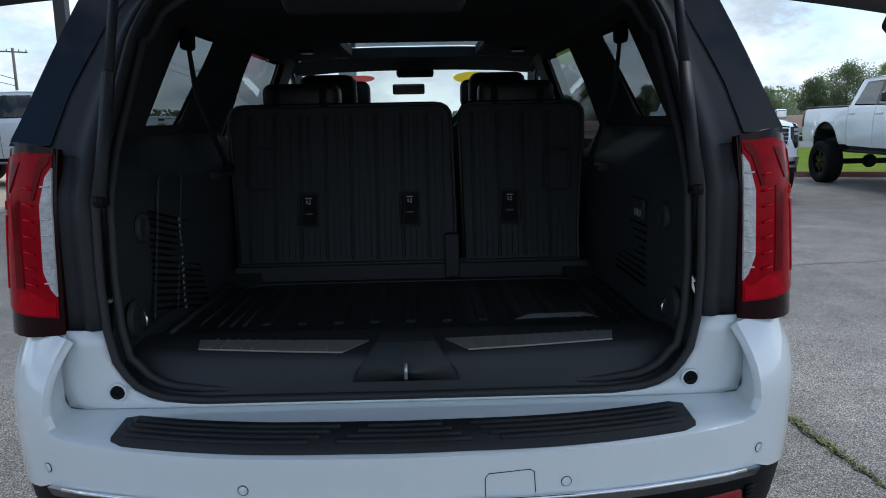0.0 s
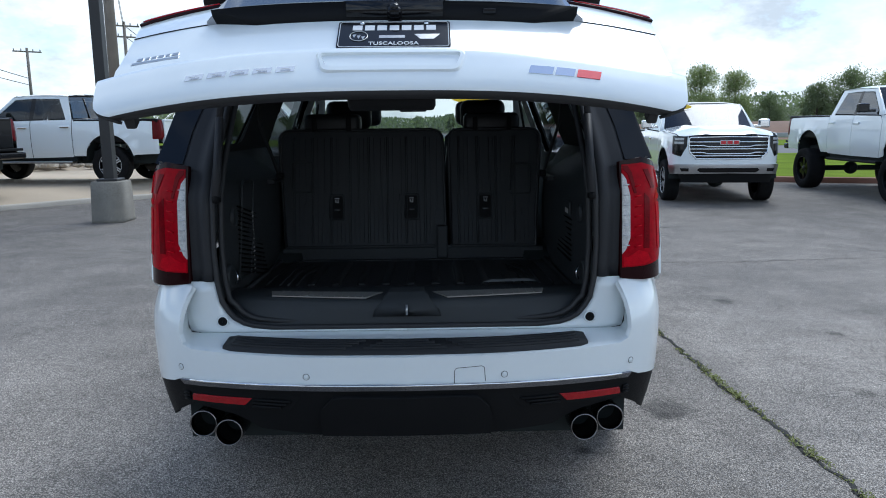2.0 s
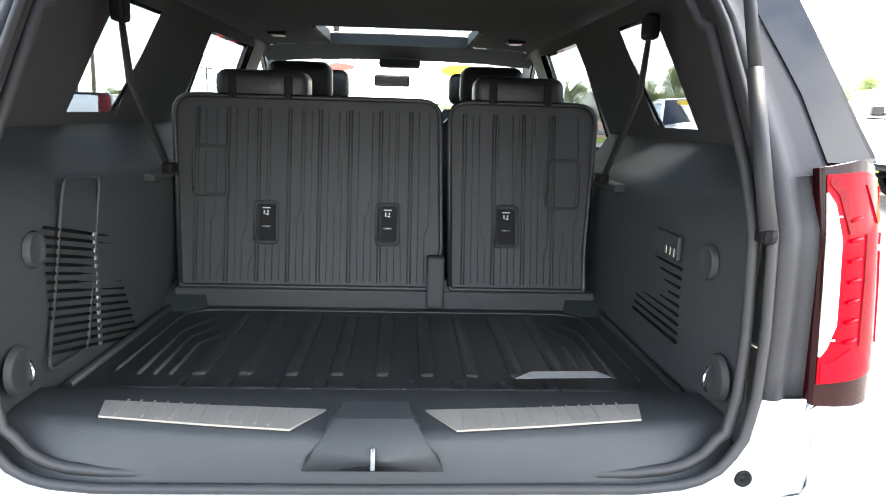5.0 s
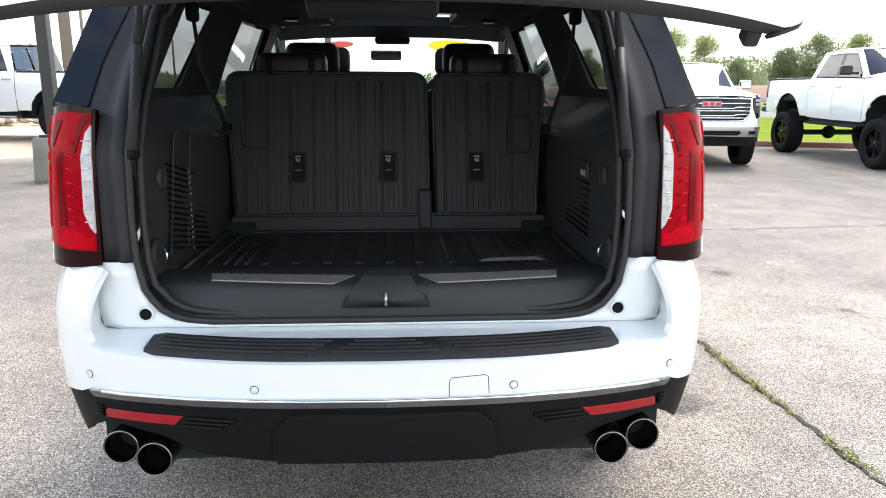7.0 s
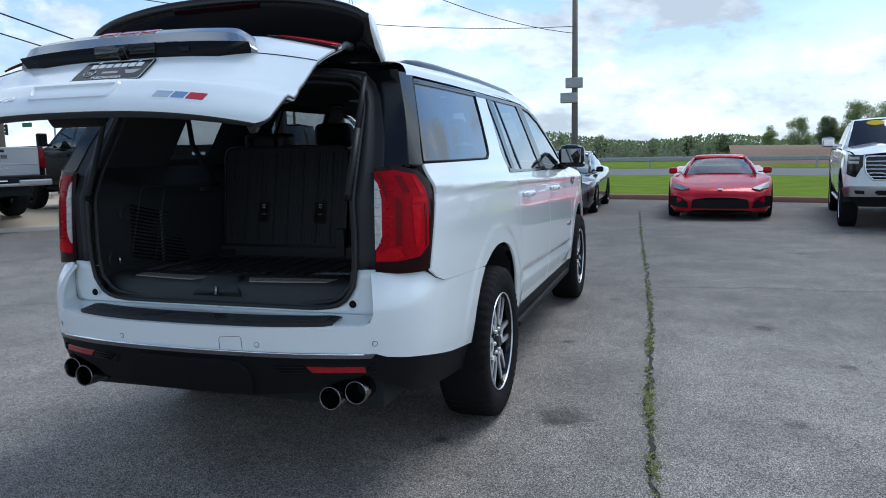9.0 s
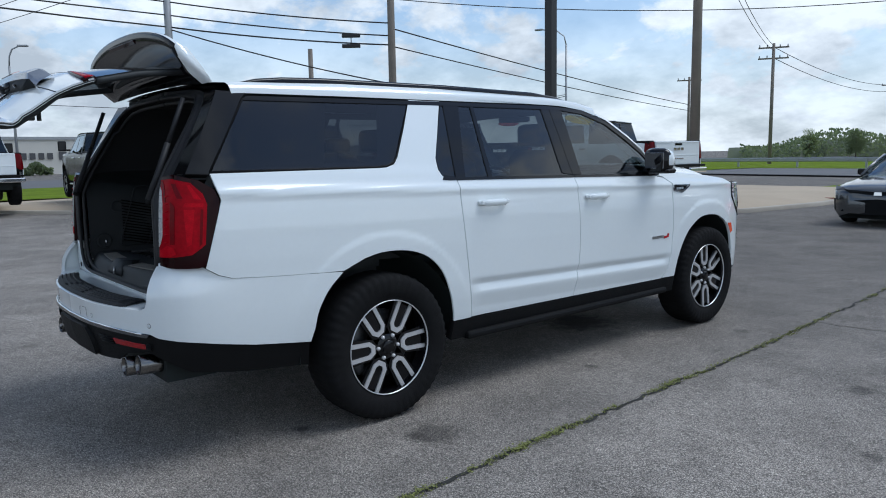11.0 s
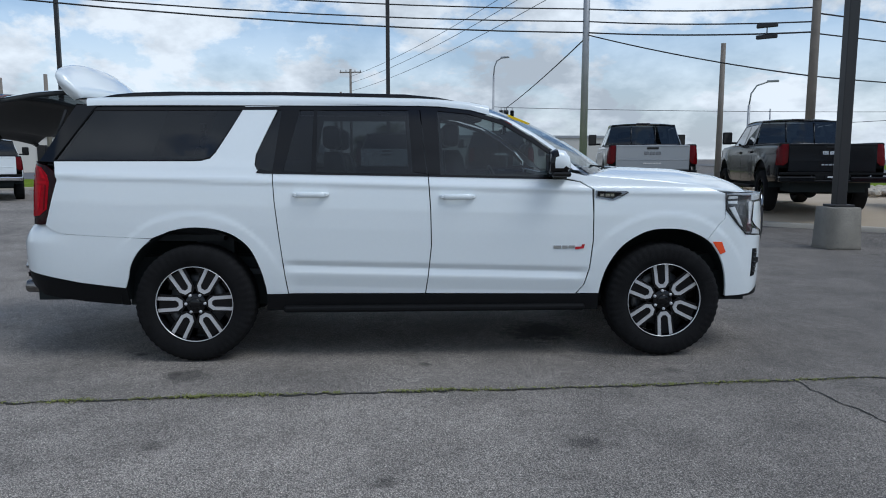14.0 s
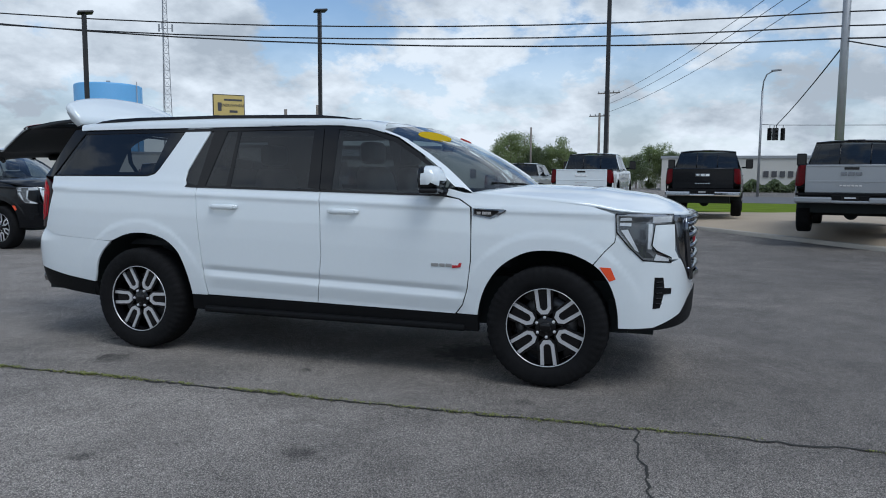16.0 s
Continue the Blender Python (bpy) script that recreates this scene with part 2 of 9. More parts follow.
def part(name, bm, material, parent=None, label="", smooth=False):
    """Links a bmesh as one mesh object under a thing or a part."""
    me = mesh_of(name, bm)
    mats = material if isinstance(material, (list, tuple)) else [material]
    for m in mats:
        me.materials.append(m)
    if smooth:
        for p in me.polygons:
            p.use_smooth = True
    ob = new(name, me)
    ob.parent = parent
    if label:
        ob["label"] = label
    return ob


def thing(name, m, label, category, group="", kind=""):
    ob = new(name)
    ob.empty_display_size = 0.2
    ob.matrix_world = m
    return tagged(ob, label, category, group, kind)


def box(bm, x0, x1, y0, y1, z0, z1, bevel=0.0, seg=2):
    """Adds a box, with rounded edges if asked."""
    b = bmesh.new()
    r = bmesh.ops.create_cube(b, size=1)
    bmesh.ops.transform(b, verts=b.verts, matrix=Matrix.LocRotScale(((x0 + x1) / 2, (y0 + y1) / 2, (z0 + z1) / 2), None, (x1 - x0, y1 - y0, z1 - z0)))
    if bevel:
        bmesh.ops.bevel(b, geom=b.edges[:], offset=bevel, segments=seg, profile=0.5, affect="EDGES")
    add(bm, b)
    return bm


def add(bm, other, m=None, index=None):
    """Adds the faces of another bmesh, and frees it."""
    made = {}
    for v in other.verts:
        made[v] = bm.verts.new(m @ v.co if m else v.co)
    for f in other.faces:
        g = bm.faces.new([made[v] for v in f.verts])
        g.material_index = f.material_index if index is None else index
        g.smooth = f.smooth
    other.free()
    return bm


def tube(bm, pts, r, seg=10, caps=True, r_end=None):
    """Adds a round tube along points."""
    pts = [Vector(p) for p in pts]
    rings = []
    side = None
    for i, p in enumerate(pts):
        d = (pts[min(i + 1, len(pts) - 1)] - pts[max(i - 1, 0)]).normalized()
        if side is None:
            side = d.cross(Vector((0, 0, 1)) if abs(d.z) < 0.9 else Vector((1, 0, 0))).normalized()
        else:
            side = (side - d * side.dot(d)).normalized()
        other = d.cross(side)
        rr = r if r_end is None else r + (r_end - r) * i / (len(pts) - 1)
        rings.append([bm.verts.new(p + (side * math.cos(a) + other * math.sin(a)) * rr) for a in (2 * math.pi * k / seg for k in range(seg))])
    for a, b in zip(rings, rings[1:]):
        for k in range(seg):
            f = bm.faces.new((a[k], a[(k + 1) % seg], b[(k + 1) % seg], b[k]))
            f.smooth = True
    if caps:
        bm.faces.new(rings[0][::-1])
        bm.faces.new(rings[-1])
    return bm


def revolve(bm, profile, seg=32, axis="X", closed=False, index=0):
    """Adds a surface of revolution about the x axis: profile of (x, r)."""
    rings = []
    for x, r in profile:
        rings.append([bm.verts.new((x, r * math.cos(2 * math.pi * k / seg), r * math.sin(2 * math.pi * k / seg))) for k in range(seg)])
    pairs = list(zip(rings, rings[1:])) + ([(rings[-1], rings[0])] if closed else [])
    for a, b in pairs:
        for k in range(seg):
            f = bm.faces.new((a[k], b[k], b[(k + 1) % seg], a[(k + 1) % seg]))
            f.smooth, f.material_index = True, index
    return bm


def prism(bm, outline, depth, m=None, bevel=0.0, seg=2):
    """Adds a flat outline in x and z, made solid from y 0 to depth, then placed by m."""
    b = bmesh.new()
    vs = [b.verts.new((x, 0, z)) for x, z in outline]
    f = b.faces.new(vs)
    r = bmesh.ops.extrude_face_region(b, geom=[f])
    bmesh.ops.translate(b, verts=[v for v in r["geom"] if isinstance(v, bmesh.types.BMVert)], vec=(0, depth, 0))
    bmesh.ops.recalc_face_normals(b, faces=b.faces)
    if bevel:
        bmesh.ops.bevel(b, geom=[e for e in b.edges if e.is_manifold], offset=bevel, segments=seg, profile=0.5, affect="EDGES")
    return add(bm, b, m)


def rounded(pts, r, seg=4):
    """Rounds the corners of a closed outline; r: one radius or one for each corner."""
    out = []
    n = len(pts)
    for i in range(n):
        p0, p, p1 = (Vector((*pts[(i + k) % n], 0)) for k in (-1, 0, 1))
        rr = r[i] if isinstance(r, (list, tuple)) else r
        a, b = (p0 - p), (p1 - p)
        k = min(rr, a.length * 0.45, b.length * 0.45)
        if k < 1e-4:
            out.append((p.x, p.y))
            continue
        q0, q1 = p + a.normalized() * k, p + b.normalized() * k
        for j in range(seg + 1):
            t = j / seg
            q = q0 * (1 - t) ** 2 + p * 2 * t * (1 - t) + q1 * t * t
            out.append((q.x, q.y))
    return out


# ---- ground ----
def sheet(name, pts, z, material, label, category, kind="structure", thick=0.0):
    bm = bmesh.new()
    f = bm.faces.new([bm.verts.new((x, y, z)) for x, y in pts])
    if f.normal.z < 0:
        f.normal_flip()
    if thick:
        r = bmesh.ops.extrude_face_region(bm, geom=[f])
        bmesh.ops.translate(bm, verts=[v for v in r["geom"] if isinstance(v, bmesh.types.BMVert)], vec=(0, 0, thick))
        bmesh.ops.recalc_face_normals(bm, faces=bm.faces)
    ob = part(name, bm, material)
    return tagged(ob, label, category, kind=kind)


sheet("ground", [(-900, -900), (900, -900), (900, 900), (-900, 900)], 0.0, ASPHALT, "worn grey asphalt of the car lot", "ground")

# ---- vehicle shells ----
def smooth_curve(pts, n=24):
    """Catmull-Rom samples through points."""
    p = [np.array(q, float) for q in pts]
    p = [2 * p[0] - p[1]] + p + [2 * p[-1] - p[-2]]
    out = []
    for a, b, c, d in zip(p, p[1:], p[2:], p[3:]):
        for k in range(n):
            t = k / n
            out.append(0.5 * (2 * b + (c - a) * t + (2 * a - 5 * b + 4 * c - d) * t * t + (3 * b - a - 3 * c + d) * t ** 3))
    out.append(p[-2])
    return np.array(out)


class Shell:
    """The outer skin of a vehicle: a plan curve from the middle of its rear round its right side to the middle of its front, drawn in
    along its normal by an amount that grows with the height. Outlines on it are given by S (side), R (rear) and F (front)."""

    def __init__(self, plan, inset, hubs=(), arch=0.62, flare=0.0, line=0.0, crease=None):
        c = smooth_curve(plan)
        self.u = np.r_[0, np.cumsum(np.hypot(*np.diff(c, axis=0).T))]
        self.c = c
        z0, v0 = np.array(inset).T
        self.iz = np.linspace(z0[0], z0[-1], 500)
        k = np.exp(-np.linspace(-2, 2, 17) ** 2)
        v = np.interp(self.iz, z0, v0)
        self.iv = np.convolve(np.pad(v, 8, mode="reflect", reflect_type="odd"), k / k.sum(), "valid")
        self.hubs, self.arch, self.flare, self.line, self.crease = hubs, arch, flare, line, crease
        mid = int(np.argmax(c[:, 0] >= c[:, 0].max() - 1e-6))
        self.rear = slice(0, mid)
        self.front = slice(mid, len(c))

    def S(self, y, z):
        return (float(np.interp(y, self.c[:, 1], self.u)), z)

    def R(self, x, z):
        return (float(np.interp(x, self.c[self.rear, 0], self.u[self.rear])), z)

    def F(self, x, z):
        return (float(np.interp(-x, -self.c[self.front, 0], self.u[self.front])), z)

    def at(self, u, z, out=0.0, mirror=False):
        x, y = np.interp(u, self.u, self.c[:, 0]), np.interp(u, self.u, self.c[:, 1])
        e = 0.03
        tx = np.interp(u + e, self.u, self.c[:, 0]) - np.interp(u - e, self.u, self.c[:, 0])
        ty = np.interp(u + e, self.u, self.c[:, 1]) - np.interp(u - e, self.u, self.c[:, 1])
        k = math.hypot(tx, ty) or 1
        nx, ny = ty / k, -tx / k
        d = float(np.interp(z - self.line * (y - 2.5), self.iz, self.iv))
        if self.crease:                      # pressed lines along the doors, fading out at their ends
            y0, y1, zs, vs = self.crease
            k = min(max((y - y0) / 0.12, 0), 1) * min(max((y1 - y) / 0.12, 0), 1)
            if k > 0:
                d += k * float(np.interp(z - self.line * (y - 2.5), zs, vs))
        for hy, hz in self.hubs:
            r = math.hypot(y - hy, z - hz)
            t = min(max((self.arch + 0.07 - r) / 0.045, 0), 1)
            d -= self.flare * t * t * (3 - 2 * t) * min(max((z - 0.55) / 0.2, 0), 1)
        p = Vector((x + nx * (out - d), y + ny * (out - d), z))
        if mirror:
            p.x = -p.x
        return p

    def normal(self, u, z, mirror=False):
        e, g = 0.022, 0.008 if self.crease else 0.022
        a = self.at(u + e, z) - self.at(u - e, z)
        b = self.at(u, z + g) - self.at(u, z - g)
        n = a.cross(b).normalized()
        if mirror:
            n.x = -n.x
        return n

    def cells(self, outline, step):
        """The outline cut into small cells: vertices, faces and the rim."""
        bm = bmesh.new()
        f = bm.faces.new([bm.verts.new((u, 0, z)) for u, z in outline])
        f.normal_update()
        if f.normal.y > 0:
            f.normal_flip()
        bmesh.ops.triangulate(bm, faces=[f])
        us, zs = [p[0] for p in outline], [p[1] for p in outline]
        su, sz = step if isinstance(step, tuple) else (step, step)
        for lo, hi, no, step in ((min(us), max(us), (1, 0, 0), su), (min(zs), max(zs), (0, 0, 1), sz)):
            k = math.floor(lo / step) + 1
            while k * step < hi:
                bmesh.ops.bisect_plane(bm, geom=bm.verts[:] + bm.edges[:] + bm.faces[:], dist=1e-5, plane_co=Vector(no) * (k * step), plane_no=no)
                k += 1
        bm.verts.index_update()
        vs = [(v.co.x, v.co.z) for v in bm.verts]
        fs = [[v.index for v in g.verts] for g in bm.faces]
        rim = []
        for e in bm.edges:
            if len(e.link_faces) == 1:
                lp = e.link_loops[0]
                rim.append((lp.vert.index, lp.link_loop_next.vert.index))
        bm.free()
        return vs, fs, rim

    def panel(self, name, outline, material, parent, out=0.0, thick=0.014, step=0.07, sides=(False,), label="", shape=None):
        """A skin panel with rolled edges. sides: (False,) right, (True,) left, (False, True) both halves in one mesh."""
        co, no, faces = [], [], []
        vs, fs, rim = self.cells(outline, step)
        for mirror in sides:
            base = len(co)
            for u, z in vs:
                o = out + (shape(u, z) if shape else 0)
                co.append(self.at(u, z, o, mirror))
                if shape:
                    a = self.at(u + 0.02, z, out + shape(u + 0.02, z)) - self.at(u - 0.02, z, out + shape(u - 0.02, z))
                    b = self.at(u, z + 0.01, out + shape(u, z + 0.01)) - self.at(u, z - 0.01, out + shape(u, z - 0.01))
                    n = a.cross(b).normalized()
                    no.append(Vector((-n.x, n.y, n.z)) if mirror else n)
                else:
                    no.append(self.normal(u, z, mirror))
            for f in fs:
                g = [base + i for i in f]
                faces.append(g[::-1] if mirror else g)
            if thick:
                for a, b in rim:
                    i = len(co)
                    pa, pb, na, nb = co[base + a], co[base + b], no[base + a], no[base + b]
                    w = (pb - pa).cross(na + nb).normalized() * (-1 if mirror else 1)
                    co += [pa, pb, pb - nb * thick, pa - na * thick]
                    no += [(na + w).normalized(), (nb + w).normalized(), w, w]
                    g = [i + 1, i, i + 3, i + 2]
                    faces.append(g[::-1] if mirror else g)
        me = bpy.data.meshes.new(name)
        me.from_pydata(co, [], faces)
        me.materials.append(material)
        for p in me.polygons:
            p.use_smooth = True
        me.normals_split_custom_set_from_vertices(no)
        ob = new(name, me)
        ob.parent = parent
        if label:
            ob["label"] = label
        return ob


def loft(bm, rows, flip=False, close=False):
    """Adds a skin through rows of points of the same length."""
    grid = [[bm.verts.new(p) for p in r] for r in rows]
    for a, b in zip(grid, grid[1:]):
        n = len(a)
        for k in range(n if close else n - 1):
            q = (a[k], a[(k + 1) % n], b[(k + 1) % n], b[k])
            f = bm.faces.new(q[::-1] if flip else q)
            f.smooth = True
    return grid


def solid(bm, t):
    """Gives an open skin a thickness t behind it."""
    bmesh.ops.recalc_face_normals(bm, faces=bm.faces)
    bmesh.ops.solidify(bm, geom=bm.faces[:], thickness=t)
    return bm


def slab(bm, rows):
    g = loft(bm, rows, close=True)
    bm.faces.new(g[0][::-1])
    bm.faces.new(g[-1])
    bmesh.ops.recalc_face_normals(bm, faces=bm.faces)
    return bm


def wheel_mesh(R, rim, width, style, spokes=6):
    """Meshes of a wheel whose outer face looks to +x, about the origin."""
    w = width / 2
    tyre = bmesh.new()
    revolve(tyre, [(-w * 0.8, rim), (-w * 0.98, rim + (R - rim) * 0.35), (-w, R * 0.9), (-w * 0.88, R * 0.975), (-w * 0.6, R), (w * 0.6, R),
                   (w * 0.88, R * 0.975), (w, R * 0.9), (w * 0.98, rim + (R - rim) * 0.35), (w * 0.86, rim * 1.005), (w * 0.6, rim * 0.98)], 200)
    for v in tyre.verts:                     # tread blocks: every other pair of segments lies lower
        r = math.hypot(v.co.y, v.co.z)
        if r > R * 0.88:
            k = round(math.atan2(v.co.z, v.co.y) / (2 * math.pi) * 200 + (2 if v.co.x > 0 else 0)) % 4
            if k < 2 and r > R * 0.96:
                v.co.y, v.co.z = v.co.y * 0.987, v.co.z * 0.987
            elif k < 2:
                v.co.x *= 0.975
    barrel = bmesh.new()
    revolve(barrel, [(-w * 0.8, rim * 0.99), (-w * 0.2, rim * 0.955), (w * 0.45, rim * 0.96), (w * 0.7, rim * 0.99), (w * 0.86, rim * 1.0), (w * 0.84, rim * 0.995), (w * 0.60, rim * 0.985), (w * 0.3, rim * 0.95)], 48)
    revolve(barrel, [(-w * 0.1, rim * 0.955), (-w * 0.12, 0.02)], 32)     # back of the rim
    disc = bmesh.new()
    revolve(disc, [(-w * 0.05, rim * 0.36), (w * 0.10, rim * 0.38), (w * 0.10, rim * 0.74), (-w * 0.05, rim * 0.76)], 40)
    caliper = bmesh.new()
    slab(caliper, [[(x, math.cos(a) * r, math.sin(a) * r) for x, r in ((-w * 0.05, rim * 0.58), (w * 0.26, rim * 0.60), (w * 0.26, rim * 0.80), (-w * 0.05, rim * 0.86))] for a in np.linspace(2.55, 3.35, 7)])
    face = bmesh.new()
    revolve(face, [(w * 0.55, rim * 0.30), (w * 0.66, rim * 0.26), (w * 0.70, rim * 0.14), (w * 0.70, 0.001)], 28)
    spoke = bmesh.new()
    for k in range(spokes):
        a = 2 * math.pi * k / spokes
        rot = Matrix.Rotation(a, 4, "X")
        b = bmesh.new()
        # dark web under the bright faces
        prism(b, [(-0.052, 0.05), (0.052, 0.05), (0.075, rim * 0.95), (-0.075, rim * 0.95)], 0.02,
              Matrix(((0, 1, 0, w * 0.50), (1, 0, 0, 0), (0, 0, 1, 0), (0, 0, 0, 1))))
        add(face, b, rot)
        s = bmesh.new()
        if style == "u":
            out = [(-0.056, 0.985), (-0.032, 0.990), (-0.026, 0.50), (-0.012, 0.435), (0.012, 0.435), (0.026, 0.50), (0.032, 0.990), (0.056, 0.985),
                   (0.049, 0.46), (0.023, 0.335), (-0.023, 0.335), (-0.049, 0.46)]
        else:
            out = [(-0.040, 0.96), (-0.012, 0.96), (-0.006, 0.30), (0.006, 0.30), (0.012, 0.96), (0.040, 0.96), (0.030, 0.22), (-0.030, 0.22)]
        prism(s, [(x * rim / 0.27, z * rim) for x, z in out], 0.008,
              Matrix(((0, 1, 0, w * 0.655), (1, 0, 0, 0), (0, 0, 1, 0), (0, 0, 0, 1))))
        add(spoke, s, rot)
    revolve(spoke, [(w * 0.84, rim * 1.010), (w * 0.905, rim * 1.006), (w * 0.905, rim * 0.993), (w * 0.85, rim * 0.988)], 48)
    for k in range(6):                       # wheel nuts
        a = 2 * math.pi * (k + 0.5) / 6
        b = bmesh.new()
        revolve(b, [(w * 0.55, 0.011), (w * 0.74, 0.011), (w * 0.77, 0.006), (w * 0.77, 0.0005)], 8)
        add(spoke, b, Matrix.Translation((0, math.cos(a) * rim * 0.25, math.sin(a) * rim * 0.25)))
    cap = bmesh.new()
    revolve(cap, [(w * 0.62, rim * 0.15), (w * 0.76, rim * 0.145), (w * 0.79, rim * 0.12), (w * 0.79, 0.001)], 24)
    for b in (tyre, barrel, face, spoke, cap, disc, caliper):
        bmesh.ops.recalc_face_normals(b, faces=b.faces)
    return [mesh_of(n, b) for n, b in (("tyre", tyre), ("barrel", barrel), ("spoke_backing", face), ("spokes", spoke), ("hub_cap", cap), ("brake_disc", disc), ("brake_caliper", caliper))]


WHEELS = {}
BRAKE = mat("brake_steel", (0.11, 0.11, 0.112), 0.45, 0.6, 0.2, 12, 200)


def wheel(parent, x, y, z, R=0.42, rim=0.27, width=0.275, style="u", turn=0.0, face=None, black=False, spin=0.0):
    """A wheel with its tyre, rim, spokes and cap as parts, at a hub; the right-hand side if x is positive."""
    key = (R, rim, width, style)
    if key not in WHEELS:
        WHEELS[key] = wheel_mesh(*key)
    hub = new("wheel")
    hub.parent = parent
    m = Matrix.Translation((x, y, z)) @ Matrix.Rotation(radians(turn), 4, "Z") @ (Matrix.Identity(4) if x > 0 else Matrix.Rotation(math.pi, 4, "Z")) @ Matrix.Rotation(radians(spin), 4, "X")
    hub.matrix_basis = m
    mats = (RUBBER, GLOSSBLACK, GLOSSBLACK, GLOSSBLACK if black else (face or ALLOY), GLOSSBLACK, BRAKE, BRAKE)
    for me, mt in zip(WHEELS[key], mats):
        if not me.materials:
            me.materials.append(mt)
        ob = new(me.name.split(".")[0], me)
        ob.parent = hub
        if me.materials[0] != mt:
            ob.material_slots[0].link = "OBJECT"
            ob.material_slots[0].material = mt
    return hub


def bars(bm, widths, h, gap, depth, m, slant=0.0):
    """Plain bars that stand where a word stands: one for each width, from x 0 on."""
    x = 0
    for w in widths:
        prism(bm, [(x + slant, h), (x + w + slant, h), (x + w, 0), (x, 0)], depth, m)
        x += w + gap
    return bm


# ---- the white SUV ----
TAILRED = mat("tail_light_red", (0.33, 0.001, 0.008), 0.16, 0, 0.3, 14, 60, coat=0.0, spec=0.07)
TAILDARK = mat("tail_light_smoke", (0.014, 0.001, 0.002), 0.1, 0, 0.1, 12, 60, coat=0.0, spec=0.16)
LENSCLEAR = mat("lamp_clear", (0.62, 0.64, 0.66), 0.12, 0.3, 0.2, 30, 160, coat=1.0)
TAILDEEP = mat("tail_light_deep", (0.15, 0.001, 0.005), 0.12, 0, 0.3, 30, 160, coat=0.0, spec=0.1)
TAILHOT = mat("tail_light_bright", (0.46, 0.002, 0.011), 0.18, 0, 0.25, 40, 200, coat=0.0, spec=0.07)
REFLECTOR = mat("red_reflector", (0.30, 0.004, 0.008), 0.25, 0, 0.25, 40, 400, 0.2, coat=0.2, spec=0.3)
DRL = mat("light_bar_white", (0.72, 0.74, 0.75), 0.25, 0.1, 0.15, 30, 160)
TIPSTEEL = mat("tip_steel", (0.20, 0.195, 0.19), 0.22, 1.0, 0.15, 12, 200)
LENSGRAY = mat("reverse_lens", (0.50, 0.495, 0.49), 0.3, 0.1, 0.4, 60, 300, coat=0.1)
LAMPGRAY = mat("lamp_bezel", (0.34, 0.345, 0.35), 0.25, 0.6, 0.25, 25, 160)
AMBER = mat("amber_marker", (0.85, 0.085, 0.018), 0.2, 0, 0.08, 20, 200, coat=0.8)
TRIM = mat("interior_trim", (0.025, 0.0285, 0.031), 0.62, 0, 0.12, 5, 500, 0.2)
JAMB = mat("jamb_trim", (0.024, 0.025, 0.028), 0.55, 0, 0.1, 4, 300, 0.08, spec=0.3)
MAT_RUBBER = mat("mat_rubber", (0.017, 0.0175, 0.0185), 0.45, 0, 0.35, 3.5, 260, 0.2)
SEATFAB = mat("seat_back_panel", (0.0215, 0.0245, 0.027), 0.6, 0, 0.15, 6, 400, 0.2)
LEATHER = mat("black_leather", (0.0145, 0.0155, 0.017), 0.42, 0, 0.15, 6, 220, 0.2)
LINER = mat("headliner", (0.040, 0.041, 0.044), 0.9, 0, 0.08, 4, 500, 0.15)
SEAL = mat("rubber_seal", (0.02, 0.0205, 0.022), 0.6, 0, 0.15, 10, 300)
UNDER = mat("underbody", (0.007, 0.012, 0.012), 0.8, 0, 0.2, 3, 40)
REDBADGE = mat("red_badge", (0.50, 0.02, 0.03), 0.25, 0.2, 0.05, 10, 100, coat=0.6)
YELLOW = mat("yellow_sticker", (0.85, 0.55, 0.02), 0.5, 0, 0.05, 10, 100)
REDSTICK = mat("red_sticker", (0.6, 0.05, 0.04), 0.5, 0, 0.05, 10, 100)
PAPER = mat("white_paper", (0.75, 0.76, 0.77), 0.5, 0, 0.05, 10, 100)

CX = -0.018
suv = thing("suv", pose(CX, 0, 0), "white full-size SUV with black trim, its liftgate raised, on asphalt", "car")
YK = Shell([(0, -0.10), (0.33, -0.085), (0.60, -0.03), (0.81, 0.055), (0.915, 0.15), (0.965, 0.28), (0.99, 0.48), (1.003, 0.8), (1.012, 1.5), (1.015, 2.5),
            (1.015, 3.6), (1.015, 4.4), (1.01, 4.9), (0.985, 5.15), (0.94, 5.33), (0.85, 5.46), (0.66, 5.575), (0.4, 5.635), (0, 5.66)],
           [(0.30, 0.055), (0.40, 0.032), (0.50, 0.014), (0.60, 0.005), (0.70, 0.0), (0.95, -0.003), (1.10, 0.001), (1.19, 0.008), (1.238, 0.013), (1.256, 0.012), (1.272, 0.007),
            (1.284, 0.012), (1.305, 0.026), (1.33, 0.038), (1.37, 0.052), (1.42, 0.075), (1.60, 0.142), (1.80, 0.222), (1.86, 0.25)],
           hubs=((1.30, 0.42), (4.707, 0.42)), arch=0.60, flare=0.0045, line=-0.028, crease=(1.90, 4.17, [0.45, 0.53, 0.612, 0.628, 0.680, 0.716, 0.730], [0.012, 0.013, 0.001, 0.000, 0.016, 0.001, 0.0]))
S, R_, F_ = YK.S, YK.R, YK.F
BOTH, RIGHT, LEFT = (False, True), (False,), (True,)

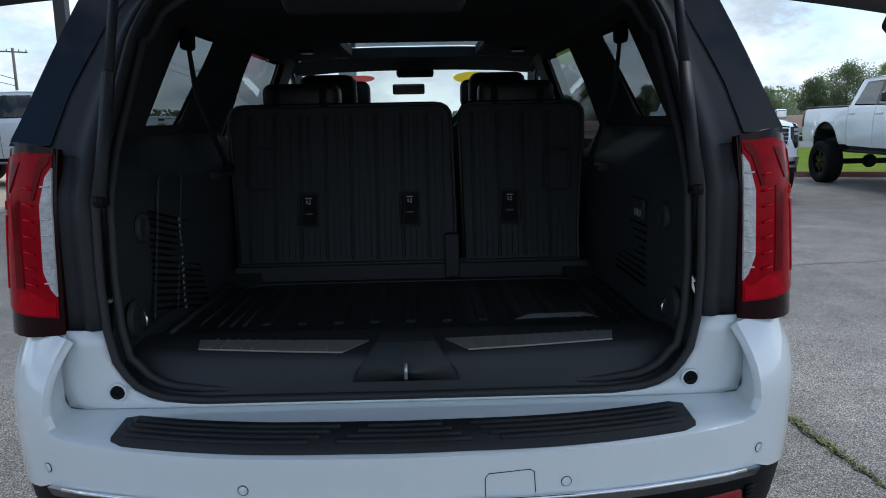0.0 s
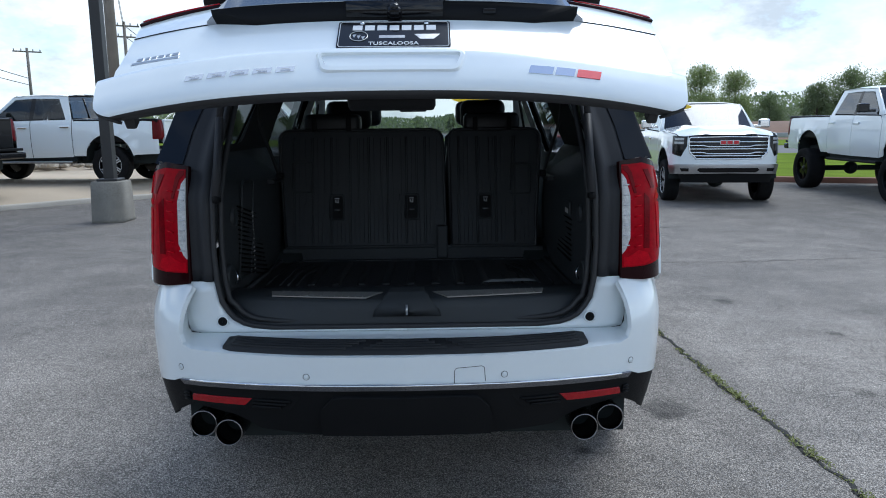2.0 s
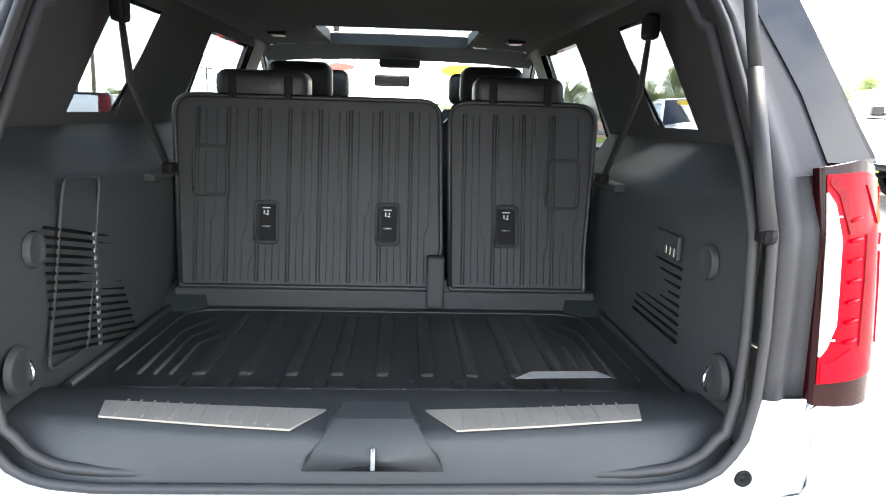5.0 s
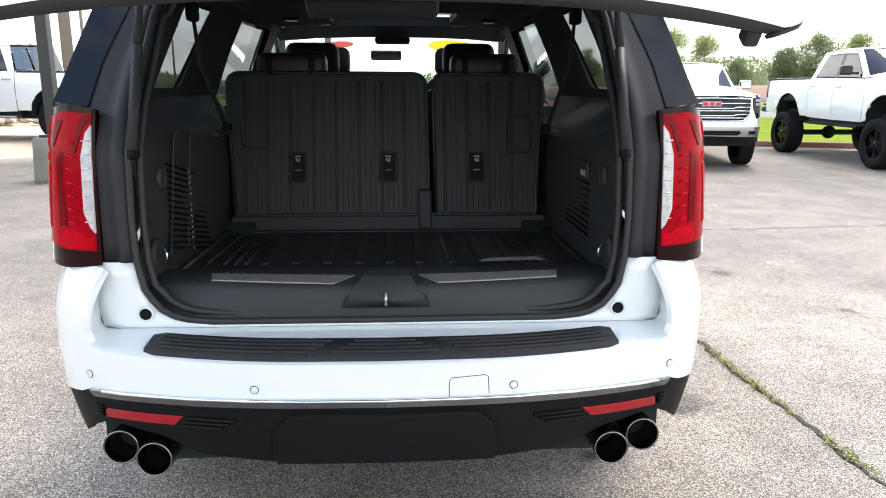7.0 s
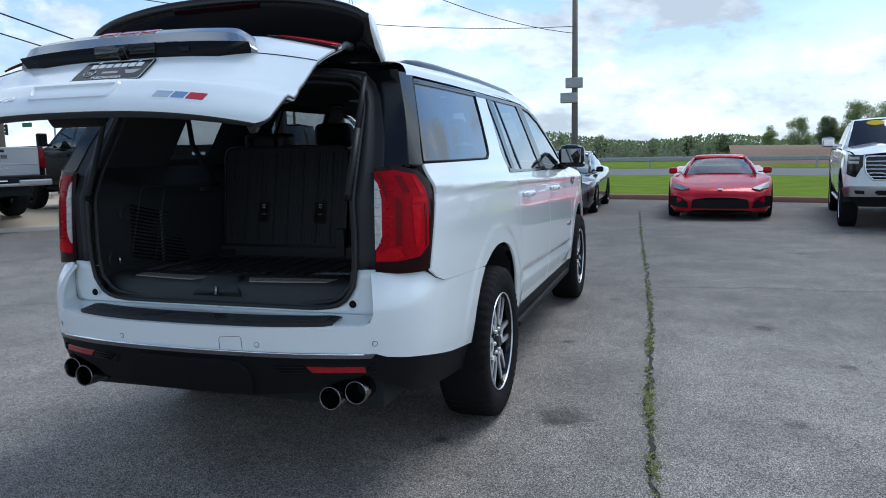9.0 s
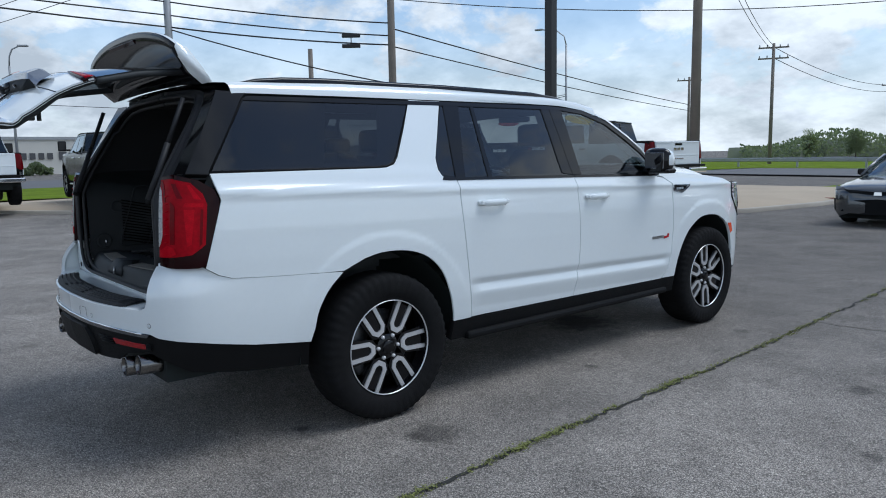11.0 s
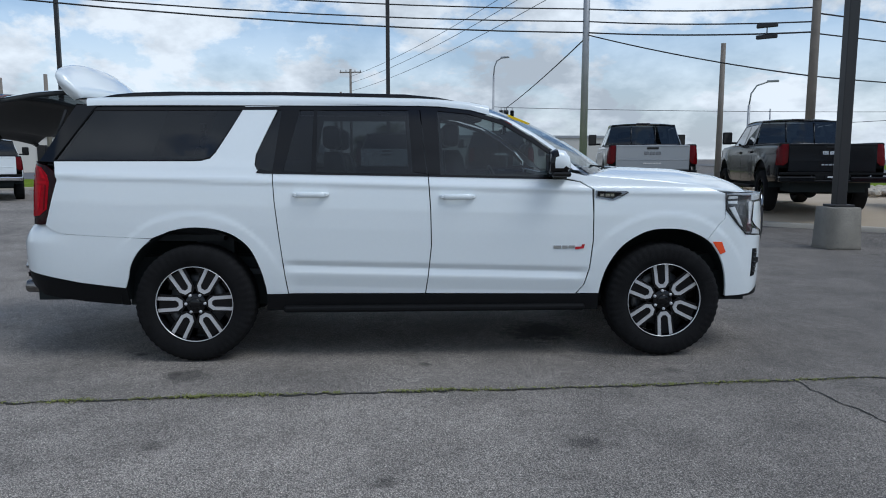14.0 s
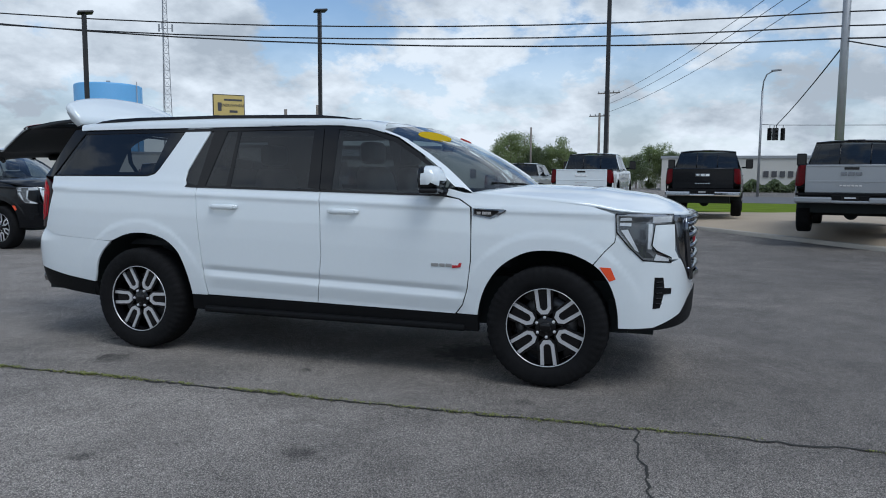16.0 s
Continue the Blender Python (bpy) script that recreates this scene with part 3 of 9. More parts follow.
ARCH_R = [(0.835, 0.60), (0.86, 0.70), (0.92, 0.80), (1.01, 0.885)]
ARCH_R2 = [(1.15, 0.945), (1.25, 0.965), (1.36, 0.968), (1.48, 0.952), (1.60, 0.905), (1.70, 0.815), (1.765, 0.68), (1.80, 0.55), (1.808, 0.485)]
ARCH_F = [(4.213, 0.475), (4.235, 0.58), (4.277, 0.69), (4.355, 0.803), (4.45, 0.88), (4.57, 0.935), (4.70, 0.95), (4.845, 0.938), (4.95, 0.900), (5.008, 0.868)]
ARCH_F2 = [(5.055, 0.830), (5.112, 0.750), (5.153, 0.655), (5.178, 0.54), (5.187, 0.42)]

def fine(pts):
    return [(float(a), float(b)) for a, b in smooth_curve(pts, 5)]


ARCH_R, ARCH_R2, ARCH_F, ARCH_F2 = (fine(p) for p in (ARCH_R, ARCH_R2, ARCH_F, ARCH_F2))


def bump(u, z):
    """The bumper rolls in towards the lamp above it, at the rear corner only."""
    k = min(max((S(0.55, 0)[0] - u) / (S(0.55, 0)[0] - S(0.25, 0)[0]), 0), 1) * min(max((u - R_(0.70, 0)[0]) / 0.10, 0), 1)
    t = min(max((z - 0.83) / 0.17, 0), 1)
    depth = float(np.interp(u, [R_(0.80, 0)[0], R_(0.90, 0)[0], S(0.20, 0)[0], S(0.35, 0)[0]], [0.092, 0.068, 0.052, 0.035]))
    return -depth * k * t * t


# rear bumper skin, both halves
YK.panel("rear_bumper", [R_(0, 0.686), R_(0.35, 0.685), R_(0.62, 0.679), R_(0.80, 0.672), R_(0.84, 0.655), S(0.22, 0.628), S(0.50, 0.575), S(0.812, 0.535)]
         + [S(y, z) for y, z in ARCH_R] + [S(0.90, 0.893), S(0.60, 0.908), S(0.40, 0.922), S(0.335, 0.942), S(0.27, 0.985), R_(0.93, 1.01), R_(0.80, 0.99),
                                          R_(0.797, 0.83), R_(0.785, 0.80), R_(0.755, 0.786), R_(0.4, 0.784), R_(0, 0.784)],
         WHITE, suv, sides=BOTH, step=0.03, thick=0.02, shape=bump)
# ledge, return walls and lower jamb
def yj(z):
    """How far forward the tailgate jamb lies at a height."""
    return float(np.interp(z, [0.8, 1.3, 1.42, 1.78, 1.86], [0.15, 0.155, 0.21, 0.43, 0.48]))


def resample(pts, n):
    p = np.array(pts, float)
    u = np.r_[0, np.cumsum(np.hypot(*np.diff(p, axis=0).T))]
    return [(np.interp(k, u, p[:, 0]), np.interp(k, u, p[:, 1])) for k in np.linspace(0, u[-1], n)]


OPEN_LOW = [(0, 0.825), (0.48, 0.826), (0.58, 0.837), (0.635, 0.870), (0.668, 0.925), (0.682, 1.0)]
OPEN_UP = [(0.682, 1.0), (0.687, 1.12), (0.678, 1.4), (0.652, 1.68), (0.62, 1.77), (0.56, 1.815), (0.4, 1.835), (0, 1.845)]
OUT_LOW = [(0, 0.806), (0.5, 0.806), (0.74, 0.807), (0.786, 0.812), (0.798, 0.832), (0.799, 0.90), (0.80, 1.0)]
OUT_UP = [(0.797, 1.0), (0.80, 1.2), (0.80, 1.41), (0.775, 1.55), (0.70, 1.76), (0.62, 1.835), (0.45, 1.865), (0, 1.885)]
for s in (1, -1):
    bm = bmesh.new()
    a, b = resample(OPEN_LOW, 22), resample(OUT_LOW, 22)
    rows = []
    for (x0, z0), (x1, z1) in zip(a, b):
        rows.append([(s * (x0 + (x1 - x0) * t), yj(z0 + (z1 - z0) * t) - 0.012 * math.sin(t * math.pi), z0 + (z1 - z0) * t) for t in np.linspace(0, 1, 5)])
    loft(bm, rows, flip=s < 0)
    solid(bm, 0.012)
    part("jamb_panel", bm, WHITE, suv, smooth=True)
    bm = bmesh.new()
    a, b = resample(OPEN_UP, 30), resample(OUT_UP, 30)
    rows = []
    for (x0, z0), (x1, z1) in zip(a, b):
        rows.append([(s * (x0 + (x1 - x0) * t), yj(z0 + (z1 - z0) * t) - 0.02 * math.sin(t * math.pi * 2) * (t < 0.5) + 0.004, z0 + (z1 - z0) * t) for t in np.linspace(0, 1, 9)])
    loft(bm, rows, flip=s < 0)
    solid(bm, 0.012)
    part("jamb_trim", bm, JAMB, suv, "dark grey plastic trim of the tailgate opening", smooth=True)
    # the step from the bumper skin in to the jamb
    bm = bmesh.new()
    skin = []
    for x in np.linspace(0, 0.755, 16):
        p = YK.at(*R_(x, 0.784))
        skin.append((p, Vector((x, 0.151, 0.808))))
    for x, z in ((0.785, 0.80), (0.797, 0.83), (0.798, 0.90), (0.80, 0.99)):
        skin.append((YK.at(*R_(x, z), bump(*R_(x, z))), Vector((min(x, 0.797), 0.151, max(z, 0.812)))))
    rows = []
    for p, q in skin:
        row = []
        for t in (0, 0.06, 0.2, 0.6, 0.9, 1):
            v = p.lerp(q, t)
            if q.z < 0.82:
                v.z = p.z + (q.z - p.z) * t ** 1.5 + 0.008 * math.sin(min(t * 6, 1) * math.pi / 2) * (1 - t)
            row.append((s * v.x, v.y, v.z))
        rows.append(row)
    loft(bm, rows, flip=s > 0)
    part("bumper_ledge", bm, WHITE, suv, smooth=True)
# rubber seals round the opening: an outer lip and an inner bulb
path = OPEN_LOW[:-1] + OPEN_UP
for off, r, nm, mt in ((0.0, 0.010, "door_seal", SEAL), (-0.030, 0.011, "inner_seal", SEAL)):
    q = resample(path, 60)
    pts = [(x * (1 + off), yj(z) + (-0.006 if off == 0 else 0.022), z + (off * 0.9 if z > 1.7 else -off * 0.55 if z < 0.9 else 0)) for x, z in q]
    pts = [(-x, y, z) for x, y, z in pts[::-1]][:-1] + pts
    bm = bmesh.new()
    tube(bm, pts, r, 8)
    part(nm, bm, mt, suv, "black rubber seal", smooth=True)
# step pad with its ribs
bm = bmesh.new()
rows = []
for x in np.linspace(-0.636, 0.636, 40):
    y0 = YK.at(*R_(abs(x), 0.784)).y + 0.012
    e = min(1, (0.636 - abs(x)) / 0.03)
    rows.append([(x, y0 + 0.012 * (1 - e), 0.789), (x, y0 + 0.004 + 0.012 * (1 - e), 0.800 + 0.004 * e), (x, y0 + 0.114 - 0.012 * (1 - e), 0.808 + 0.004 * e), (x, y0 + 0.121 - 0.012 * (1 - e), 0.797)])
loft(bm, rows)
part("step_pad", bm, mat("pad_plastic", (0.022, 0.023, 0.025), 0.6, 0, 0.2, 8, 300, 0.15, spec=0.25), suv, "black ribbed plastic step pad")
bm = bmesh.new()
for k in range(4):
    for x0, x1 in ((-0.60, -0.20 + k * 0.02), (-0.14 + k * 0.02, 0.14 - k * 0.02), (0.20 - k * 0.02, 0.60)):
        t = (k + 0.6) / 4.4
        q = []
        for x in np.linspace(x0, x1, 10):
            y0 = YK.at(*R_(abs(x), 0.784)).y + 0.018
            q.append((x, y0 + 0.102 * t, 0.806 + 0.006 * t))
        tube(bm, q, 0.006, 6)
part("pad_rib", bm, MATS["pad_plastic"], suv, smooth=True)
# chrome strip, lower valance, skid panel
strip_lo = [R_(0, 0.669), R_(0.35, 0.668), R_(0.62, 0.662), R_(0.785, 0.655), R_(0.80, 0.671), R_(0.62, 0.678), R_(0.35, 0.684), R_(0, 0.685)]
YK.panel("chrome_strip", strip_lo, DARKCHROME, suv, out=0.012, sides=BOTH, step=0.08, thick=0.03, label="dark chrome strip over the valance")
bm = bmesh.new()
strip_top = [(0, 0.686), (0.2, 0.686), (0.35, 0.685), (0.5, 0.682), (0.62, 0.679), (0.70, 0.675), (0.76, 0.672)]
tube(bm, [YK.at(*R_(x, z), 0.008, True) for x, z in strip_top[::-1]] + [YK.at(*R_(x, z), 0.008) for x, z in strip_top[1:]], 0.005, 6)
part("strip_edge", bm, CHROME, suv, "thin bright chrome edge", smooth=True)
YK.panel("valance", [R_(0, 0.49), R_(0.31, 0.49), R_(0.52, 0.505), R_(0.56, 0.53), R_(0.62, 0.555), R_(0.74, 0.572), R_(0.78, 0.60), R_(0.81, 0.655), R_(0.62, 0.663), R_(0.35, 0.668), R_(0, 0.669)],
         PLASTIC, suv, sides=BOTH, step=0.05, thick=0.03, label="black textured plastic valance", shape=lambda u, z: -0.02 * (0.68 - z) / 0.2)
for sides in (RIGHT, LEFT):
    YK.panel("side_cladding", [R_(0.775, 0.575), R_(0.805, 0.668), R_(0.84, 0.650), S(0.22, 0.623), S(0.50, 0.570), S(0.812, 0.53), S(0.82, 0.40), S(0.5, 0.43), S(0.19, 0.475)], PLASTIC, suv,
             sides=sides, step=0.06, thick=0.02, label="black plastic lower cladding", shape=lambda u, z: -0.02 * (0.68 - z) / 0.2)
YK.panel("skid_panel", [R_(0, 0.495), R_(0.292, 0.495), R_(0.296, 0.56), R_(0.285, 0.60), R_(0.245, 0.640), R_(0.2, 0.645), R_(0, 0.642)], PLASTIC, suv, out=0.020, sides=BOTH, step=0.06, thick=0.03,
         shape=lambda u, z: -0.02 * (0.68 - z) / 0.2, label="black plastic hitch cover")
for s, sides in ((1, RIGHT), (-1, LEFT)):
    YK.panel("reflector", [R_(0.56, 0.600), R_(0.765, 0.595), R_(0.762, 0.617), R_(0.535, 0.625)], REFLECTOR, suv, out=0.004, sides=sides, label="red rear reflector", thick=0.02)
    YK.panel("reflector_recess", [R_(0.40, 0.588), R_(0.79, 0.582), R_(0.80, 0.628), R_(0.53, 0.638), R_(0.36, 0.640)], PLASTIC, suv, out=-0.003, sides=sides, thick=0.01)
    for k in range(3):
        bm = bmesh.new()
        p = [YK.at(*R_(x, 0.598 + k * 0.012), 0.002, s < 0) for x in (0.43 - k * 0.018, 0.46, 0.535 - k * 0.004)]
        tube(bm, p, 0.005, 6)
        p = [YK.at(*R_(x, 0.597 + k * 0.011), 0.002, s < 0) for x in (0.775, 0.798)]
        part("vent_rib", bm, PLASTIC, suv, smooth=True)
        bm = bmesh.new()
        tube(bm, p, 0.005, 6)
        part("vent_rib", bm, PLASTIC, suv, smooth=True)
    # exhaust tips
    for x, z, y in ((0.722, 0.514, 0.015), (0.624, 0.494, -0.02)):
        bm = bmesh.new()
        revolve(bm, [(0.30, 0.040), (0.06, 0.047), (0.0, 0.0485), (-0.004, 0.046), (0.0, 0.043), (0.05, 0.042), (0.22, 0.04)], 28)
        bmesh.ops.transform(bm, verts=bm.verts, matrix=Matrix.Translation((s * x, y, z)) @ Matrix.Rotation(radians(90), 4, "Z") @ Matrix.Rotation(radians(4), 4, "Y"))
        bmesh.ops.recalc_face_normals(bm, faces=bm.faces)
        tip = part("exhaust_tip", bm, TIPSTEEL, suv, "dark brushed steel exhaust tip", smooth=True)
        bm = bmesh.new()
        bmesh.ops.create_circle(bm, cap_ends=True, radius=0.042, segments=24, matrix=Matrix.Translation((s * x, y + 0.12, z)) @ Matrix.Rotation(radians(90), 4, "X"))
        part("exhaust_bore", bm, UNDER, tip)
    # latch buttons on the jamb
    bm = bmesh.new()
    m = Matrix.Translation((s * 0.668, 0.138, 0.853)) @ Matrix.Rotation(radians(-90), 4, "Z")
    revolve(bm, [(0.0, 0.022), (0.004, 0.021), (0.005, 0.0175), (0.002, 0.0165)], 20)
    bmesh.ops.transform(bm, verts=bm.verts, matrix=m)
    bmesh.ops.recalc_face_normals(bm, faces=bm.faces)
    stop_ring = part("stop_ring", bm, WHITE, suv, smooth=True)
    bm = bmesh.new()
    revolve(bm, [(0.0, 0.0165), (0.006, 0.0155), (0.007, 0.011), (0.003, 0.009), (0.004, 0.004), (0.007, 0.001)], 20)
    bmesh.ops.transform(bm, verts=bm.verts, matrix=m)
    bmesh.ops.recalc_face_normals(bm, faces=bm.faces)
    part("bump_stop", bm, PLASTIC, stop_ring, smooth=True)
    # parking sensors: rings in the skin
    for x, z in ((0.335, 0.715), (0.80, 0.714)):
        bm = bmesh.new()
        revolve(bm, [(0.0, 0.0100), (0.0022, 0.0096), (0.0005, 0.0086), (0.0015, 0.0076), (0.0015, 0.0005)], 18)
        u = R_(x, z)
        p, n = YK.at(*u, 0.0005, s < 0), YK.normal(*u, s < 0)
        bmesh.ops.transform(bm, verts=bm.verts, matrix=Matrix.Translation(p) @ n.to_track_quat("X", "Z").to_matrix().to_4x4())
        bmesh.ops.recalc_face_normals(bm, faces=bm.faces)
        sens = part("parking_sensor", bm, WHITE, suv, smooth=True)
        bm = bmesh.new()
        revolve(bm, [(0.0003, 0.0117), (0.0014, 0.0114), (0.0014, 0.0104), (0.0003, 0.0101)], 18)
        bmesh.ops.transform(bm, verts=bm.verts, matrix=Matrix.Translation(p) @ n.to_track_quat("X", "Z").to_matrix().to_4x4())
        part("sensor_gap", bm, PLASTIC, sens)
# tow cover: a fine groove
bm = bmesh.new()
cover = [(0.165, 0.690), (0.165, 0.732), (0.172, 0.742), (0.258, 0.748), (0.267, 0.742), (0.270, 0.695)]
tube(bm, [YK.at(*R_(x, z), 0.0) for x, z in cover], 0.0012, 5)
part("tow_cover_gap", bm, PLASTIC, suv)

# tail lights wrap the corner, set in from the bumper
LP = Shell([(0, 0.11), (0.60, 0.115), (0.775, 0.142), (0.84, 0.156), (0.892, 0.183), (0.930, 0.232), (0.953, 0.30), (0.968, 0.375), (0.985, 0.6), (1.0, 1.0)],
           [(0.90, -0.014), (1.0, -0.012), (1.2, 0.0), (1.30, 0.008), (1.42, 0.026), (1.5, 0.04)])
ls, lr = LP.S, LP.R
for s, sides in ((1, RIGHT), (-1, LEFT)):
    lamp = LP.panel("tail_light", [lr(0.775, 0.995), lr(0.86, 0.986), ls(0.25, 0.985), ls(0.335, 1.0), ls(0.345, 1.06), ls(0.366, 1.305), ls(0.345, 1.355), ls(0.27, 1.402), lr(0.86, 1.428), lr(0.775, 1.415)],
                    TAILDARK, suv, sides=sides, thick=0.03, step=0.03, label="red tail light with a smoked rim and a clear inner strip")
    LP.panel("red_lens", [lr(0.778, 1.035), lr(0.86, 1.037), ls(0.232, 1.050), ls(0.290, 1.095), ls(0.308, 1.285), ls(0.292, 1.335), ls(0.240, 1.388), lr(0.86, 1.408), lr(0.778, 1.402)],
             TAILRED, lamp, out=0.003, sides=sides, thick=0.01, step=0.03)
    for pts, mt in (([ls(0.262, 1.085), ls(0.275, 1.10), ls(0.290, 1.262), ls(0.278, 1.264)], TAILDEEP), ([ls(0.205, 1.276), ls(0.288, 1.272), ls(0.294, 1.290), ls(0.215, 1.296)], TAILHOT),
                    ([ls(0.215, 1.09), ls(0.232, 1.10), ls(0.252, 1.262), ls(0.208, 1.264)], TAILHOT), ([ls(0.252, 1.312), ls(0.285, 1.308), ls(0.236, 1.378), ls(0.222, 1.380)], TAILHOT),
                    ([ls(0.185, 1.316), ls(0.206, 1.316), ls(0.178, 1.385), ls(0.165, 1.385)], TAILDEEP),
                    ([lr(0.782, 1.040), lr(0.86, 1.042), lr(0.885, 1.055), lr(0.872, 1.085), lr(0.84, 1.095), lr(0.80, 1.072), lr(0.782, 1.072)], TAILHOT), ([lr(0.858, 1.10), lr(0.880, 1.10), lr(0.884, 1.28), lr(0.862, 1.30)], TAILDEEP),
                    ([lr(0.782, 1.385), lr(0.80, 1.368), lr(0.822, 1.30), lr(0.832, 1.30), lr(0.815, 1.375), lr(0.80, 1.398), lr(0.782, 1.398)], TAILDEEP)):
        LP.panel("red_facet", pts, mt, lamp, out=0.0055, sides=sides, thick=0.006, step=0.03)
    lens = LP.panel("reverse_lens", [lr(0.777, 1.085), lr(0.790, 1.10), lr(0.806, 1.14), lr(0.806, 1.29), lr(0.792, 1.352), lr(0.777, 1.372)], LENSGRAY, lamp, out=0.006, sides=sides, thick=0.008, step=0.02, label="clear reverse lens")
    for k in range(7):
        bm = bmesh.new()
        z = 1.115 + k * 0.036
        tube(bm, [LP.at(*lr(x, z), 0.008, s < 0) for x in (0.780, 0.790, 0.802)], 0.0022, 5)
        part("lens_rib", bm, LENSCLEAR, lens)
        bm = bmesh.new()
        tube(bm, [LP.at(*lr(x, z + (x - 0.86) * 0.2), 0.006, s < 0) for x in (0.824, 0.836, 0.848)], 0.0032, 6)
        part("led", bm, TAILHOT, lamp, smooth=True)
    # the white shelf of the bumper under the lamp
    bm = bmesh.new()
    rows = []
    for t in np.linspace(0, 1, 14):
        ua = R_(0.797, 1)[0] + (S(0.335, 1)[0] - R_(0.797, 1)[0]) * t
        ub = lr(0.78, 1)[0] + (ls(0.335, 1)[0] - lr(0.78, 1)[0]) * t
        za = 0.99 + 0.02 * math.sin(t * math.pi)
        p, q = YK.at(ua, za, bump(ua, za) - 0.001, s < 0), LP.at(ub, 0.997, -0.01, s < 0)
        lift = Vector((0, 0, 0.006)) * min(1, 6 * t)
        rows.append([p, p.lerp(q, 0.2) + lift, p.lerp(q, 0.7) + lift, q])
    loft(bm, rows)
    bmesh.ops.recalc_face_normals(bm, faces=bm.faces)
    part("lamp_shelf", bm, WHITE, suv, smooth=True)
    # black corner pillar between the lamp, the side glass and the gate
    YK.panel("rear_pillar", [S(0.215, 1.43), S(0.325, 1.425), S(0.565, 1.795), S(0.61, 1.835), S(0.44, 1.83)], GLOSSBLACK, suv, sides=sides, thick=0.05, step=0.06, label="gloss black rear pillar")
    bm = bmesh.new()
    rows = []
    for t in np.linspace(0, 1, 8):
        z = 1.42 + (1.84 - 1.42) * t
        o = YK.at(*S(0.215 + 0.225 * t, z), 0, s < 0)
        x1 = s * float(np.interp(z, [1.41, 1.55, 1.76, 1.84], [0.80, 0.775, 0.70, 0.61]))
        rows.append([o.lerp(Vector((x1, yj(z), z)), k) for k in (0, 0.15, 0.5, 1)])
    loft(bm, rows, flip=s > 0)
    part("pillar_return", bm, GLOSSBLACK, suv, smooth=True)
    # quarter panel with the slanted white pillar
    YK.panel("quarter_panel", [S(0.280, 0.982), S(0.339, 0.9445), S(0.40, 0.9245), S(0.60, 0.9105), S(0.90, 0.8955), S(1.015, 0.8915)] + [S(y, z) for y, z in ARCH_R2]
             + [S(1.955, 0.485), S(1.935, 0.62), S(1.90, 0.90), S(1.872, 1.15), S(1.860, 1.345), S(1.80, 1.352), S(1.755, 1.372), S(1.735, 1.41), S(1.74, 1.48), S(1.80, 1.62), S(1.89, 1.825),
                S(1.65, 1.825), S(1.56, 1.66), S(1.46, 1.49), S(1.425, 1.45), S(1.36, 1.432), S(1.30, 1.430), S(0.335, 1.428), S(0.372, 1.30)],
             WHITE, suv, sides=sides, step=0.026)
    q = YK.panel("quarter_window", [S(0.33, 1.432), S(1.30, 1.434), S(1.36, 1.436), S(1.42, 1.455), S(1.455, 1.492), S(1.555, 1.662), S(1.645, 1.815), S(0.58, 1.80)], GLASSDARK, suv,
                 out=-0.006, sides=sides, step=0.09, thick=0, label="dark privacy glass")
    bm = bmesh.new()
    edge = [(0.335, 1.434), (0.8, 1.435), (1.30, 1.436), (1.37, 1.440), (1.425, 1.46), (1.457, 1.495), (1.555, 1.662), (1.64, 1.812), (1.1, 1.808), (0.578, 1.797), (0.335, 1.434)]
    tube(bm, [YK.at(*S(y, z), -0.004, s < 0) for y, z in edge], 0.007, 6)
    part("window_frame", bm, PLASTIC, q)
    # doors
    door = YK.panel("rear_door", [S(1.963, 0.488), S(2.942, 0.482), S(2.962, 0.62), S(2.984, 0.84), S(2.978, 1.10), S(2.962, 1.325), S(1.868, 1.343), S(1.880, 1.15), S(1.908, 0.90), S(1.943, 0.62)], WHITE, suv, sides=sides, step=(0.08, 0.012))
    fdoor = YK.panel("front_door", [S(2.950, 0.482), S(4.045, 0.472), S(4.10, 0.54), S(4.135, 0.66), S(4.158, 0.86), S(4.158, 1.05), S(4.148, 1.235), S(4.06, 1.285), S(3.93, 1.305), S(2.970, 1.325), S(2.986, 1.10), S(2.992, 0.84), S(2.970, 0.62)],
                     WHITE, suv, sides=sides, step=(0.08, 0.012))
    YK.panel("door_window", [S(1.75, 1.37), S(1.745, 1.48), S(1.90, 1.815), S(2.90, 1.822), S(2.985, 1.340), S(1.86, 1.352)], GLASSDARK, door, out=-0.006, sides=sides, thick=0, step=0.08, label="dark privacy glass")
    YK.panel("door_window", [S(2.985, 1.338), S(3.02, 1.82), S(3.28, 1.795), S(3.52, 1.722), S(3.72, 1.60), S(3.86, 1.50), S(3.93, 1.42), S(3.93, 1.315)], GLASSMID, fdoor, out=-0.006, sides=sides, thick=0, step=0.08, label="tinted front glass")
    YK.panel("door_pillar", [S(2.855, 1.36), S(2.955, 1.345), S(2.905, 1.822), S(2.825, 1.82)], GLOSSBLACK, door, sides=sides, step=0.1, out=0.001)
    YK.panel("door_pillar", [S(2.962, 1.345), S(3.055, 1.340), S(3.035, 1.822), S(2.912, 1.822)], GLOSSBLACK, fdoor, sides=sides, step=0.1, out=0.001)
    YK.panel("window_divider", [S(2.135, 1.355), S(2.168, 1.355), S(2.168, 1.815), S(2.142, 1.815)], GLOSSBLACK, door, sides=sides, step=0.1, out=0.0)
    YK.panel("window_divider", [S(1.862, 1.356), S(1.935, 1.356), S(2.045, 1.82), S(1.915, 1.82)], GLOSSBLACK, door, sides=sides, step=0.1, out=0.0)
